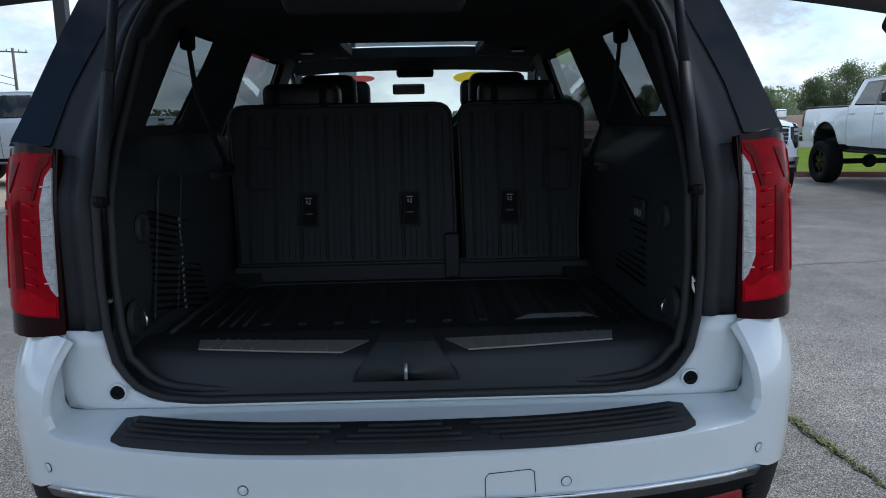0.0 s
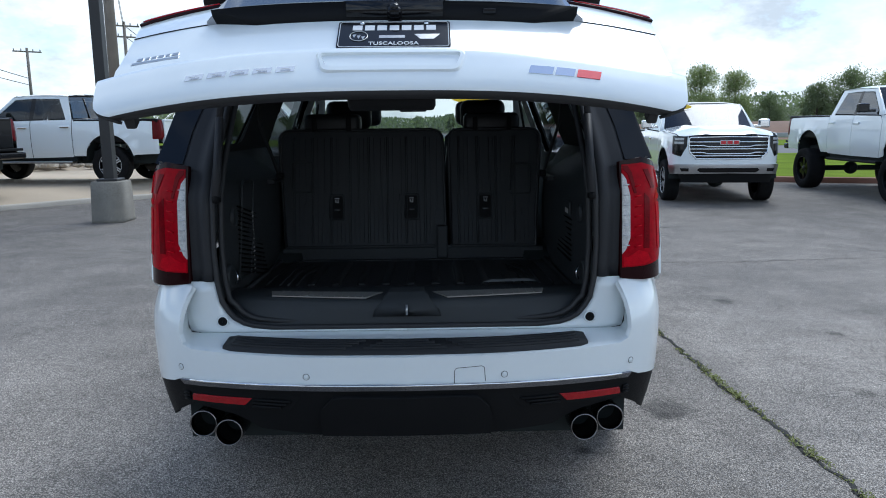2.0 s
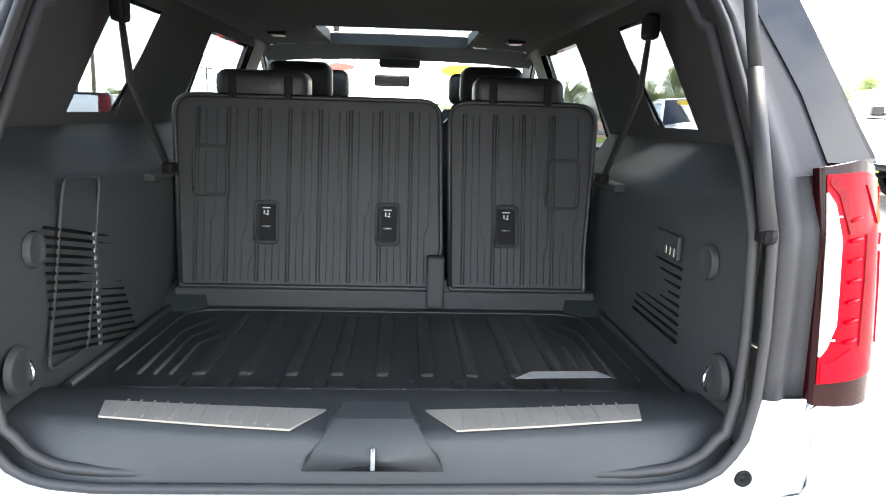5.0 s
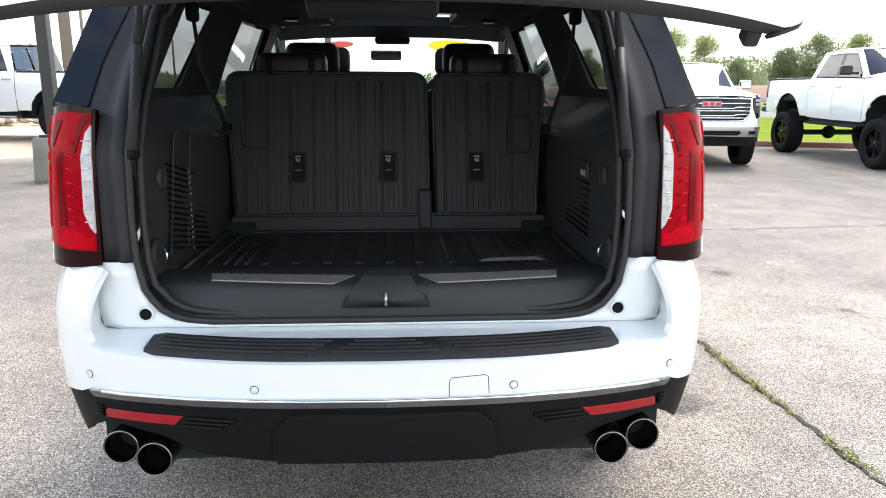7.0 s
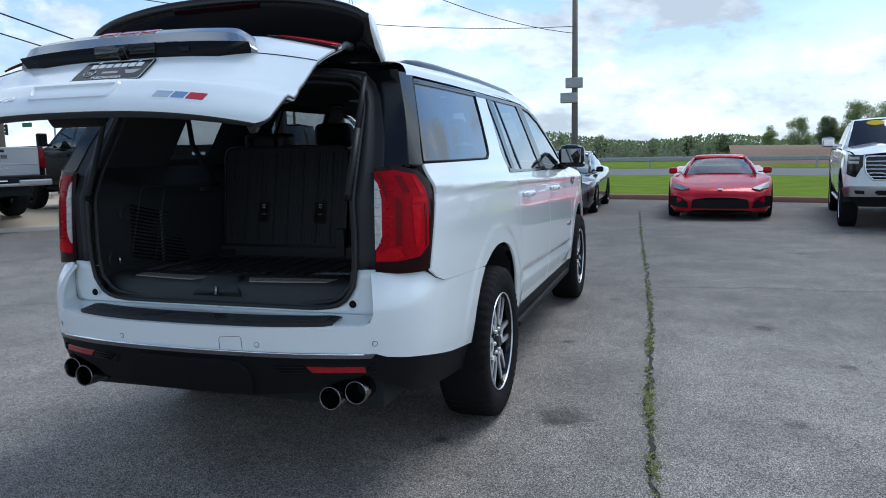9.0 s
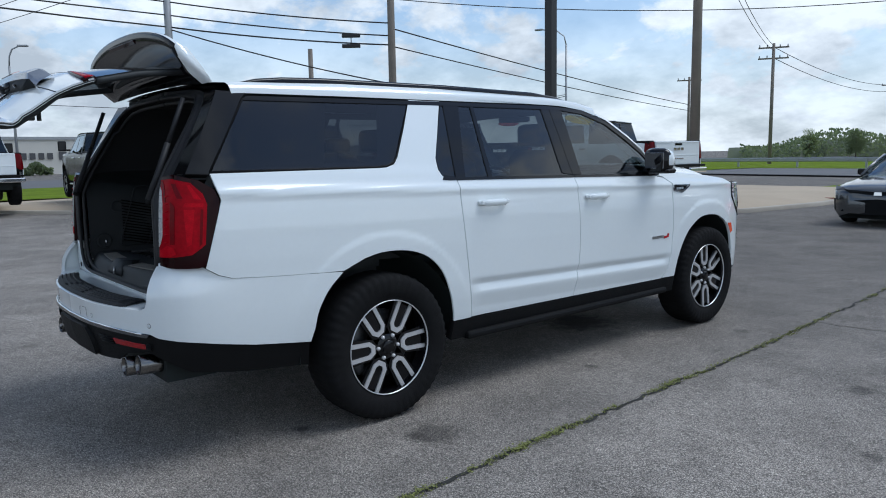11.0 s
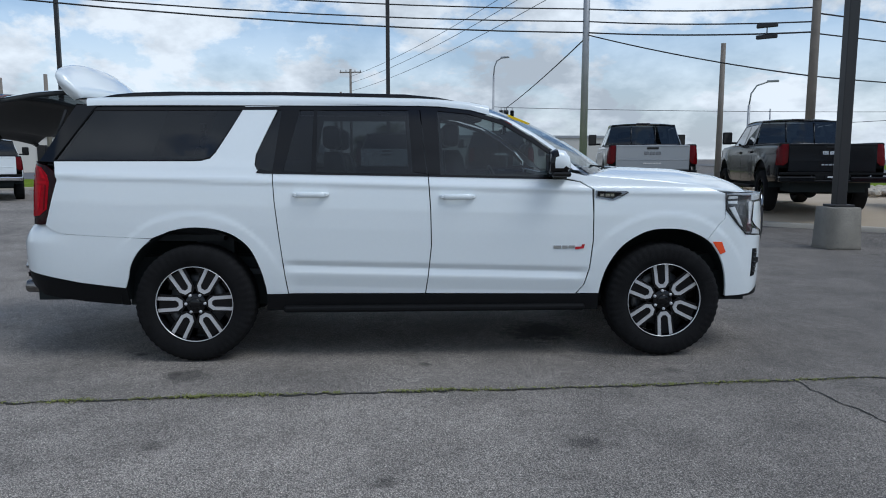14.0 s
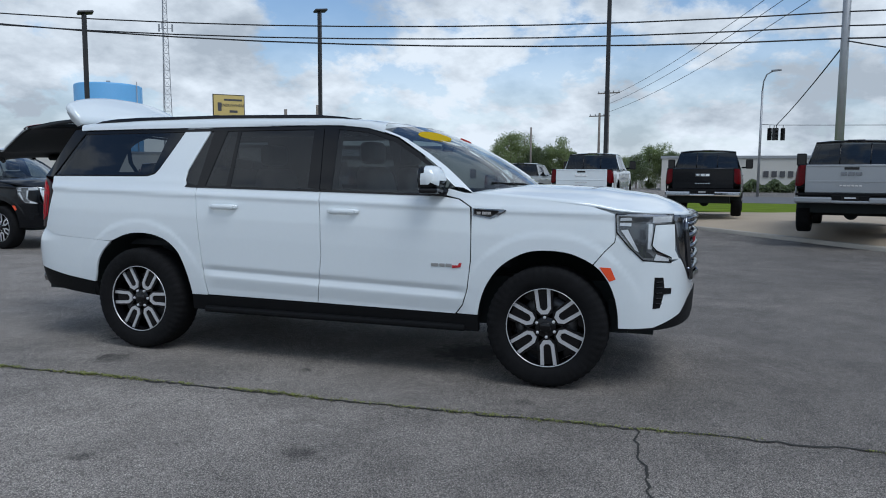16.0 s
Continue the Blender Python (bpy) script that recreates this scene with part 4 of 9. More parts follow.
    YK.panel("belt_strip", [S(1.75, 1.352), S(1.80, 1.347), S(2.96, 1.326), S(2.965, 1.340), S(1.86, 1.362), S(1.77, 1.378)], GLOSSBLACK, door, sides=sides, step=0.12, out=0.006)
    YK.panel("belt_strip", [S(2.972, 1.326), S(3.94, 1.306), S(3.94, 1.320), S(2.972, 1.340)], GLOSSBLACK, fdoor, sides=sides, step=0.12, out=0.006)
    YK.panel("window_header", [S(0.60, 1.812), S(1.9, 1.824), S(2.90, 1.828), S(3.04, 1.826), S(3.28, 1.802), S(3.53, 1.727), S(3.73, 1.606), S(3.87, 1.507), S(3.945, 1.425), S(3.945, 1.40), S(3.855, 1.483), S(3.71, 1.585), S(3.51, 1.704),
                               S(3.27, 1.777), S(3.04, 1.800), S(2.9, 1.803), S(1.9, 1.800), S(0.575, 1.790)], GLOSSBLACK, suv, sides=sides, step=0.1, out=0.002)
    for dr, y0, y1, z in ((door, 2.005, 2.262, 1.198), (fdoor, 3.045, 3.302, 1.183)):
        bm = bmesh.new()
        rows = []
        for t in np.linspace(0, 1, 12):
            e = math.sin(min(t, 1 - t) * 4 * math.pi / 2) if min(t, 1 - t) < 0.25 else 1
            c = YK.at(*S(y0 + (y1 - y0) * t, z), 0.004 + 0.030 * e, s < 0)
            rows.append([c + Vector((s * a * (0.35 + 0.65 * e), 0, b * (0.55 + 0.45 * e))) for a, b in
                         ((0.0, -0.022), (0.010, -0.016), (0.014, 0.0), (0.010, 0.016), (0.0, 0.022), (-0.010, 0.016), (-0.012, 0), (-0.010, -0.016))])
        loft(bm, rows, close=True)
        bmesh.ops.recalc_face_normals(bm, faces=bm.faces)
        part("door_handle", bm, WHITE, dr, smooth=True)
        for t in (0.12, 0.88):
            c = YK.at(*S(y0 + (y1 - y0) * t, z), 0.004, s < 0)
            bm = bmesh.new()
            box(bm, c.x - 0.03, c.x + 0.03, c.y - 0.02, c.y + 0.02, c.z - 0.012, c.z + 0.012, 0.005)
            part("handle_foot", bm, WHITE, dr)
        cup = [(y0 + 0.07, z - 0.03), (y1 - 0.07, z - 0.03), (y1 - 0.085, z - 0.004), (y0 + 0.085, z - 0.004)]
        YK.panel("handle_cup", [S(*p) for p in rounded(cup, 0.02)], WHITE, dr, out=-0.012, sides=sides, step=0.05, thick=0.0)
    # front fender, pillar, sill
    YK.panel("front_fender", [S(4.166, 1.235), S(4.168, 1.05), S(4.168, 0.86), S(4.145, 0.66), S(4.11, 0.54), S(4.06, 0.475)] + [S(y, z) for y, z in ARCH_F]
             + [S(5.08, 0.957), S(5.143, 1.020), S(5.149, 1.075), S(5.144, 1.203), S(5.0, 1.250), S(4.7, 1.285), S(4.3, 1.317), S(4.10, 1.332), S(3.98, 1.36), S(3.945, 1.32), S(4.07, 1.292)],
             WHITE, suv, sides=sides, step=0.026)
    YK.panel("sill_cover", [S(1.80, 0.36), S(4.215, 0.35), S(4.215, 0.468), S(4.05, 0.466), S(1.955, 0.478), S(1.81, 0.478)], PLASTIC, suv, sides=sides, step=0.15, thick=0.05, label="black plastic sill")
    bm = bmesh.new()
    box(bm, s * 0.88 - 0.12, s * 0.88 + 0.12, 1.92, 4.12, 0.345, 0.395, 0.018)
    part("running_board", bm, PLASTIC, suv, "black running board")
    # low roof rail standing on the roof
    bm = bmesh.new()
    rows = []
    for x, y, z in ((0.705, 0.60, 1.884), (0.71, 0.70, 1.908), (0.712, 0.85, 1.923), (0.714, 1.1, 1.931), (0.714, 2.0, 1.934), (0.712, 2.8, 1.922), (0.71, 3.05, 1.900), (0.705, 3.22, 1.868)):
        rows.append([(s * (x + a), y, zz) for a, zz in ((0.020, z - 0.05), (0.021, z - 0.012), (0.010, z), (-0.012, z), (-0.021, z - 0.012), (-0.022, z - 0.05))])
    g = loft(bm, rows)
    bmesh.ops.recalc_face_normals(bm, faces=bm.faces)
    part("roof_rail", bm, GLOSSBLACK, suv, "black roof rail", smooth=True)
    # arch liners and dark wells
    for hy in (1.30, 4.707):
        bm = bmesh.new()
        rows = []
        for a in np.linspace(-0.02, math.pi + 0.02, 22):
            y, z = hy + 0.535 * math.cos(a), 0.42 + 0.545 * math.sin(a)
            xo = min(0.985, YK.at(*S(y, max(z, 0.45))).x - 0.02)
            rows.append([(s * xo, y, z), (s * (xo - 0.045), y, z), (s * 0.55, y, z), (s * 0.50, hy + 0.3 * math.cos(a), 0.42 + 0.3 * math.sin(a))])
        loft(bm, rows)
        part("wheel_well", bm, UNDER, suv, smooth=True)
    # door mirror
    bm = bmesh.new()
    rows = []
    for t, sc in ((0, 0.55), (0.12, 0.9), (0.35, 1.0), (0.75, 1.0), (0.93, 0.85), (1.0, 0.5)):
        x = 0.945 + 0.225 * t
        rows.append([(s * x, 3.90 - 0.02 * t + b * sc, 1.425 + c * sc * (1 - 0.12 * t)) for b, c in
                     ((-0.075, -0.085), (-0.078, 0.0), (-0.070, 0.085), (-0.02, 0.102), (0.035, 0.092), (0.068, 0.045), (0.080, -0.01), (0.075, -0.05), (0.04, -0.085))])
    g = loft(bm, rows, close=True)
    bm.faces.new([v for v in g[-1]])
    bm.faces.new([v for v in g[0]][::-1])
    bmesh.ops.recalc_face_normals(bm, faces=bm.faces)
    for f in bm.faces:
        f.material_index = 1 if f.calc_center_median().y < 3.868 or f.calc_center_median().z < 1.40 else 0
    mirror = part("door_mirror", bm, [WHITE, GLOSSBLACK], fdoor, "door mirror with a white cap and black back", smooth=True)
    bm = bmesh.new()
    box(bm, s * 1.058 - 0.085, s * 1.058 + 0.085, 3.812, 3.822, 1.365, 1.485, 0.003)
    part("mirror_glass", bm, mat("mirror_dark", (0.35, 0.36, 0.38), 0.05, 1.0, 0.02), mirror)
    bm = bmesh.new()
    rows = [[(s * x, y + b, z + c) for b, c in ((-0.05, -0.02), (0.05, -0.02), (0.06, 0.03), (-0.05, 0.03))] for x, y, z in ((0.90, 3.93, 1.315), (0.95, 3.92, 1.318), (1.01, 3.905, 1.332))]
    g = loft(bm, rows, close=True)
    bm.faces.new(g[-1])
    box(bm, s * 1.055 - 0.11, s * 1.055 + 0.11, 3.825, 3.960, 1.325, 1.365, 0.016)
    bmesh.ops.recalc_face_normals(bm, faces=bm.faces)
    part("mirror_foot", bm, GLOSSBLACK, mirror)
    # fender badge, door badge, marker
    YK.panel("fender_vent", [S(4.175, 1.175), S(4.30, 1.155), S(4.355, 1.175), S(4.415, 1.212), S(4.40, 1.222), S(4.175, 1.226)], DARKCHROME, suv, out=0.006, sides=sides, thick=0.012, label="chrome fender badge with a black inset")
    YK.panel("vent_inset", [S(4.185, 1.183), S(4.30, 1.165), S(4.365, 1.205), S(4.355, 1.213), S(4.185, 1.218)], GLOSSBLACK, suv, out=0.008, sides=sides, thick=0.01)
    bm = bmesh.new()
    for k, w in enumerate((0.028, 0.034, 0.026)):
        y = 4.205 + k * 0.038 if s > 0 else 4.205 + k * 0.038
        c = YK.at(*S(y + w / 2, 1.193), 0.0095, s < 0)
        box(bm, c.x - 0.002, c.x + 0.002, y, y + w, 1.184, 1.203)
    part("badge_bar", bm, CHROME, suv)
    bm = bmesh.new()
    for y, w in ((3.872, 0.055), (3.935, 0.04), (3.982, 0.045)):
        c = YK.at(*S(y + w / 2, 0.82), 0.003, s < 0)
        box(bm, c.x - 0.003, c.x + 0.003, y, y + w, 0.808, 0.832, 0.003)
    part("door_badge", bm, STEEL, fdoor)
    bm = bmesh.new()
    c = YK.at(*S(4.065, 0.82), 0.003, s < 0)
    prism(bm, [(0, 0.8), (0.062, 0.808), (0.07, 0.838), (0.05, 0.838), (0.045, 0.822), (0.0, 0.82)], 0.006, Matrix(((0, s, 0, c.x - s * 0.004), (1, 0, 0, 4.03), (0, 0, 1, 0), (0, 0, 0, 1))))
    part("door_badge", bm, REDBADGE, fdoor, "red numeral shape")
    YK.panel("side_marker", [S(5.062, 0.835), S(5.118, 0.757), S(5.158, 0.772), S(5.124, 0.848), S(5.052, 0.851)], AMBER, suv, out=0.004, sides=sides, thick=0.02, step=0.03, label="amber side marker light")
    # headlight, fascia pieces
    hl_out = [S(5.150, 1.205), S(5.156, 1.085), S(5.235, 0.99), S(5.325, 0.902), F_(0.804, 0.882), F_(0.804, 0.914), F_(0.90, 0.965), F_(0.917, 1.0), F_(0.904, 1.138), F_(0.774, 1.140), F_(0.774, 1.203)]
    hl = YK.panel("headlight", hl_out, glass("lamp_glass", (1, 1, 1), 0.0, 0.97), suv, out=0.004, sides=sides, thick=0.0, step=0.03, label="headlight with clear lens")
    YK.panel("lamp_housing", hl_out, LAMPGRAY, hl, out=-0.018, sides=sides, thick=0.0, step=0.04)
    hl_in = [S(5.168, 1.19), S(5.172, 1.09), S(5.25, 0.998), S(5.33, 0.918), F_(0.90, 0.914), F_(0.93, 0.965), F_(0.93, 1.15), F_(0.90, 1.188)]
    YK.panel("lamp_bowl", hl_in, mat("lamp_bowl", (0.10, 0.103, 0.107), 0.2, 0.5, 0.4, 30, 160), hl, out=-0.016, sides=sides, thick=0.0, step=0.04)
    for pts in ([S(5.176, 1.160), S(5.255, 1.164), S(5.25, 1.180), S(5.182, 1.178)], [S(5.176, 1.128), S(5.25, 1.126), S(5.25, 1.148), S(5.176, 1.146)],
                [S(5.185, 1.098), S(5.228, 1.104), S(5.292, 0.975), S(5.30, 0.955), S(5.275, 0.970)], [F_(0.91, 1.150), F_(0.785, 1.152), F_(0.785, 1.19), F_(0.91, 1.188)],
                [F_(0.928, 0.975), F_(0.915, 0.975), F_(0.912, 1.14), F_(0.926, 1.14)], [F_(0.905, 0.90), F_(0.815, 0.89), F_(0.815, 0.908), F_(0.895, 0.94)]):
        YK.panel("light_bar", pts, DRL, hl, out=-0.002, sides=sides, thick=0.01, step=0.05)
    bm = bmesh.new()
    tube(bm, [YK.at(*q, 0.004, s < 0) for q in hl_out + hl_out[:1]], 0.005, 6)
    part("lamp_gap", bm, GLOSSBLACK, hl, smooth=True)
    YK.panel("bumper_vent", [F_(0.905, 0.575), F_(0.870, 0.578), F_(0.850, 0.669), F_(0.79, 0.669), F_(0.79, 0.708), F_(0.846, 0.712), F_(0.856, 0.783), F_(0.902, 0.787)], PLASTIC, suv, out=0.003, sides=sides, thick=0.02, step=0.05, label="black bumper vent")
    for k in range(5):
        bm = bmesh.new()
        tube(bm, [YK.at(*F_(x, 0.61 + k * 0.036), 0.006, s < 0) for x in (0.898, 0.885, 0.865)], 0.005, 6)
        part("vent_slat", bm, GLOSSBLACK, suv)
    wheel(suv, s * 0.905, 1.30, 0.42, spin=31)
    wheel(suv, s * 0.905, 4.700, 0.42, spin=6 if s > 0 else 20)

# front fascia with the grille
YK.panel("front_bumper", [F_(0, 0.655), F_(0.40, 0.645), F_(0.54, 0.61), F_(0.67, 0.52), F_(0.90, 0.446), F_(0.96, 0.440), S(5.187, 0.44)] + [S(y, z) for y, z in ARCH_F2[::-1][1:]]
         + [S(5.015, 0.864), S(5.084, 0.951), S(5.149, 1.016), S(5.158, 1.070), S(5.24, 0.982), S(5.325, 0.895), F_(0.80, 0.874), F_(0.70, 0.90), F_(0.66, 0.86), F_(0.54, 0.745), F_(0, 0.725)], WHITE, suv, sides=BOTH, step=0.026, thick=0.02)
for sides in (RIGHT, LEFT):
    YK.panel("grille_pillar", [F_(0.80, 0.90), F_(0.805, 0.918), F_(0.898, 0.968), F_(0.914, 1.0), F_(0.901, 1.134), F_(0.765, 1.136), F_(0.765, 0.96), F_(0.72, 0.90)], WHITE, suv, sides=sides, step=0.05, out=0.002, thick=0.03)
    YK.panel("grille_side", [F_(0.765, 1.200), F_(0.66, 1.196), F_(0.63, 1.10), F_(0.60, 0.90), F_(0.53, 0.75), F_(0.545, 0.745), F_(0.715, 0.932), F_(0.763, 1.14)], DARKCHROME, suv, sides=sides, step=0.05, out=0.006, thick=0.05, label="dark chrome grille side")
YK.panel("front_skid", [F_(0, 0.44), F_(0.5, 0.44), F_(0.74, 0.43), F_(0.96, 0.425), S(5.184, 0.42), S(5.187, 0.437), F_(0.96, 0.437), F_(0.90, 0.443), F_(0.67, 0.515), F_(0.54, 0.605), F_(0.40, 0.64), F_(0, 0.65)], PLASTIC, suv, sides=BOTH, step=0.08, out=0.0, thick=0.05)
grille = YK.panel("grille", [F_(0, 0.73), F_(0.53, 0.75), F_(0.60, 0.90), F_(0.63, 1.10), F_(0.645, 1.175), F_(0, 1.180)], GLOSSBLACK, suv, sides=BOTH, step=0.08, out=-0.03, thick=0.0, label="black grille with dark chrome surround")
YK.panel("grille_header", [F_(0, 1.165), F_(0.66, 1.158), F_(0.72, 1.196), F_(0, 1.196)], DARKCHROME, grille, sides=BOTH, step=0.08, out=0.008, thick=0.04)
bm = bmesh.new()
for mir in (False, True):
    tube(bm, [YK.at(*F_(x, z), 0.01, mir) for x, z in ((0, 0.735), (0.52, 0.752), (0.595, 0.90), (0.625, 1.08), (0.64, 1.162), (0.3, 1.168), (0, 1.170))], 0.018, 8)
part("grille_surround", bm, DARKCHROME, grille, smooth=True)
for k in range(5):
    bm = bmesh.new()
    z = 0.815 + k * 0.078
    p = [YK.at(*F_(x, z), 0.0, True) for x in (0.58, 0.4, 0.2)] + [YK.at(*F_(x, z), 0.0) for x in (0, 0.2, 0.4, 0.58)]
    tube(bm, p, 0.02, 8)
    part("grille_bar", bm, DARKCHROME, grille, smooth=True)
bm = bmesh.new()
for k, w in enumerate((0.10, 0.12, 0.10)):
    box(bm, -0.18 + k * 0.125, -0.18 + k * 0.125 + w, 5.635, 5.655, 0.98, 1.04, 0.004)
part("grille_badge", bm, REDBADGE, grille)

# roof, hood, windshield
def roof_z(x, y):
    zc = float(np.interp(y, [0.45, 0.8, 1.5, 2.3, 3.0, 3.3, 3.5], [1.900, 1.922, 1.932, 1.932, 1.914, 1.888, 1.852]))
    return zc - 0.032 * abs(x / 0.80) ** 3
xs = np.linspace(-0.735, 0.735, 31)
bm = bmesh.new()
HX, HY0, HY1 = 0.37, 2.40, 3.03       # sunroof opening
ys = [0.50, 0.6, 0.8, 1.1, 1.5, 1.95, HY0, 2.6, 2.8, HY1, 3.15, 3.3, 3.42]
xs = sorted([x for x in xs if abs(abs(x) - HX) > 0.03] + [-HX, HX])
grid = [[bm.verts.new((x, y, roof_z(x, y))) for x in xs] for y in ys]
for j in range(len(ys) - 1):
    for i in range(len(xs) - 1):
        if HY0 <= ys[j] < HY1 and -HX <= xs[i] < HX:
            continue
        f = bm.faces.new((grid[j][i], grid[j][i + 1], grid[j + 1][i + 1], grid[j + 1][i]))
        f.smooth = True
part("roof", bm, WHITE, suv, smooth=True)
bm = bmesh.new()
loft(bm, [[(x, y, roof_z(x, y) + 0.003) for x in np.linspace(-HX, HX, 10)] for y in np.linspace(HY0, HY1, 8)])
part("sunroof", bm, GLASSMID, suv, "tinted sunroof glass", smooth=True)
for s, sides in ((1, RIGHT), (-1, LEFT)):
    # side rail of the roof down to the windows, then the front pillar
    rows = []
    for y, z in ((0.52, 1.822), (0.62, 1.826), (1.2, 1.830), (1.9, 1.832), (2.9, 1.836), (3.05, 1.832), (3.28, 1.808), (3.42, 1.770)):
        p = YK.at(*S(y, z), 0.0, s < 0)
        t = Vector((s * 0.735, y, roof_z(0.735, y)))
        rows.append([p] + [p.lerp(t, k) + Vector((s * 0.012, 0, 0.012)) * math.sin(k * math.pi) for k in (0.25, 0.5, 0.75)] + [t])
    bm = bmesh.new()
    loft(bm, rows, flip=s > 0)
    bmesh.ops.recalc_face_normals(bm, faces=bm.faces)
    part("roof_side", bm, WHITE, suv, smooth=True)
WS_TOP = [(0.0, 3.52, 1.847), (0.35, 3.50, 1.842), (0.60, 3.44, 1.822), (0.735, 3.385, 1.800)]
WS_LOW = [(0.0, 4.52, 1.315), (0.35, 4.48, 1.318), (0.62, 4.36, 1.320), (0.845, 4.13, 1.325)]
tops = [(-x, y, z) for x, y, z in WS_TOP[:0:-1]] + WS_TOP
lows = [(-x, y, z) for x, y, z in WS_LOW[:0:-1]] + WS_LOW
bm = bmesh.new()
rows = []
for t in np.linspace(0, 1, 10):
    rows.append([Vector(a).lerp(Vector(b), t) + Vector((0, 0.03, 0.04)) * math.sin(t * math.pi) for a, b in zip(tops, lows)])
loft(bm, rows)
ws = part("windshield", bm, GLASSCLEAR, suv, "clear windshield", smooth=True)
bm = bmesh.new()
loft(bm, [[(x, 3.42, roof_z(x, 3.42)) for x in np.linspace(-0.735, 0.735, 7)], [Vector(p) + Vector((0, 0, 0.001)) for p in tops]])
part("roof_front", bm, WHITE, suv, smooth=True)
for s in (1, -1):
    bm = bmesh.new()
    rows = []
    side = [(3.28, 1.808), (3.42, 1.775), (3.54, 1.735), (3.74, 1.614), (3.88, 1.515), (3.955, 1.43), (4.02, 1.375)]
    for k, (y, z) in enumerate(side):
        t = k / (len(side) - 1)
        a = YK.at(*S(y, z), 0.0, s < 0)
        b = Vector((s * 0.735, 3.385, 1.800)).lerp(Vector((s * 0.845, 4.13, 1.325)), t) + Vector((0, 0.03, 0.04)) * math.sin(t * math.pi)
        rows.append([a, a.lerp(b, 0.4) + Vector((s * 0.012, 0.012, 0.012)), b + Vector((0, 0, 0.004))])
    loft(bm, rows)
    bmesh.ops.recalc_face_normals(bm, faces=bm.faces)
    part("front_pillar", bm, WHITE, suv, smooth=True)
bm = bmesh.new()
rows = []
for t in np.linspace(0, 1, 25):
    row = []
    for k in np.linspace(-1, 1, 31):
        x = k * (0.90 - 0.16 * t ** 3)
        y0, y1 = 4.55 - 0.42 * abs(k) ** 2, 5.63 - 0.33 * abs(k) ** 3
        y = y0 + (y1 - y0) * t
        ze = float(np.interp(y, [4.1, 4.3, 4.7, 5.0, 5.14, 5.3, 5.55], [1.335, 1.316, 1.284, 1.250, 1.222, 1.212, 1.20]))
        crown = float(np.interp(t, [0, 0.2, 0.4, 0.6, 0.75, 0.86, 0.94, 1], [0.094, 0.106, 0.122, 0.127, 0.110, 0.074, 0.034, -0.020]))
        z = ze + crown * (1 - abs(k) ** 2.9)
        row.append((x, y, z))
    rows.append(row)
loft(bm, rows)
solid(bm, 0.015)
bmesh.ops.recalc_face_normals(bm, faces=bm.faces)
part("hood", bm, WHITE, suv, smooth=True)
bm = bmesh.new()
loft(bm, [[(x * s_, y - 0.02, z + 0.002) for x, y, z in lows] for s_ in (1.0,)] + [[(x, y + 0.10, z + 0.014) for x, y, z in lows]])
part("cowl", bm, PLASTIC, suv)
bm = bmesh.new()
for x0, x1 in ((-0.62, -0.02), (0.08, 0.66)):
    tube(bm, [(x0, 4.44, 1.352), ((x0 + x1) / 2, 4.40, 1.39), (x1, 4.22, 1.40)], 0.008, 6)
part("wiper", bm, PLASTIC, suv)
# underbody and floor
bm = bmesh.new()
box(bm, -0.80, 0.80, 0.12, 0.75, 0.42, 0.60)
box(bm, -0.72, 0.72, 0.75, 5.2, 0.36, 0.72)
box(bm, -0.85, 0.85, 1.86, 4.14, 0.36, 0.62)
box(bm, -0.80, 0.80, 5.1, 5.40, 0.38, 0.60)
part("underbody", bm, UNDER, suv)
bm = bmesh.new()
for y in (1.30, 4.707):
    tube(bm, [(-0.8, y, 0.42), (0.8, y, 0.42)], 0.05, 8)
part("axle", bm, UNDER, suv)
# plain stickers on the windshield: thin film that lets light through
def film_material(name, color):
    m = bpy.data.materials.new(name)
    m.use_nodes = True
    nt = m.node_tree
    nt.nodes.clear()
    d, t, mx, o = (nt.nodes.new("ShaderNode" + k) for k in ("BsdfDiffuse", "BsdfTranslucent", "MixShader", "OutputMaterial"))
    d.inputs["Color"].default_value = t.inputs["Color"].default_value = (*color, 1)
    mx.inputs["Fac"].default_value = 0.5
    nt.links.new(d.outputs[0], mx.inputs[1])
    nt.links.new(t.outputs[0], mx.inputs[2])
    nt.links.new(mx.outputs[0], o.inputs["Surface"])
    return m
YELLOWFILM, REDFILM = film_material("yellow_film", (0.90, 0.62, 0.03)), film_material("red_film", (0.62, 0.10, 0.08))
def ws_point(x, t):
    k = (x + 0.845) / 1.69
    a = Vector((x * 0.87, 3.385 + 0.135 * (1 - (x / 0.845) ** 2), 1.80 + 0.047 * (1 - (x / 0.845) ** 2)))
    b = Vector((x, 4.13 + 0.39 * (1 - (x / 0.845) ** 2), 1.32))
    return a.lerp(b, t) + Vector((0, 0.03, 0.04)) * math.sin(t * math.pi)
for x0, t0, rx, rt, mt, nm in ((0.48, 0.21, 0.19, 0.09, YELLOWFILM, "yellow oval price sticker"), (-0.43, 0.20, 0.11, 0.05, REDFILM, "red oval sticker")):
    bm = bmesh.new()
    c = ws_point(x0, t0) + Vector((0, 0.004, 0.006))
    ring = [ws_point(x0 + rx * math.cos(a), t0 + rt * math.sin(a)) + Vector((0, 0.008, 0.012)) for a in np.linspace(0, 2 * math.pi, 24, endpoint=False)]
    bm.faces.new([bm.verts.new(p) for p in ring])
    bmesh.ops.recalc_face_normals(bm, faces=bm.faces)
    part("sticker", bm, mt, ws, nm)

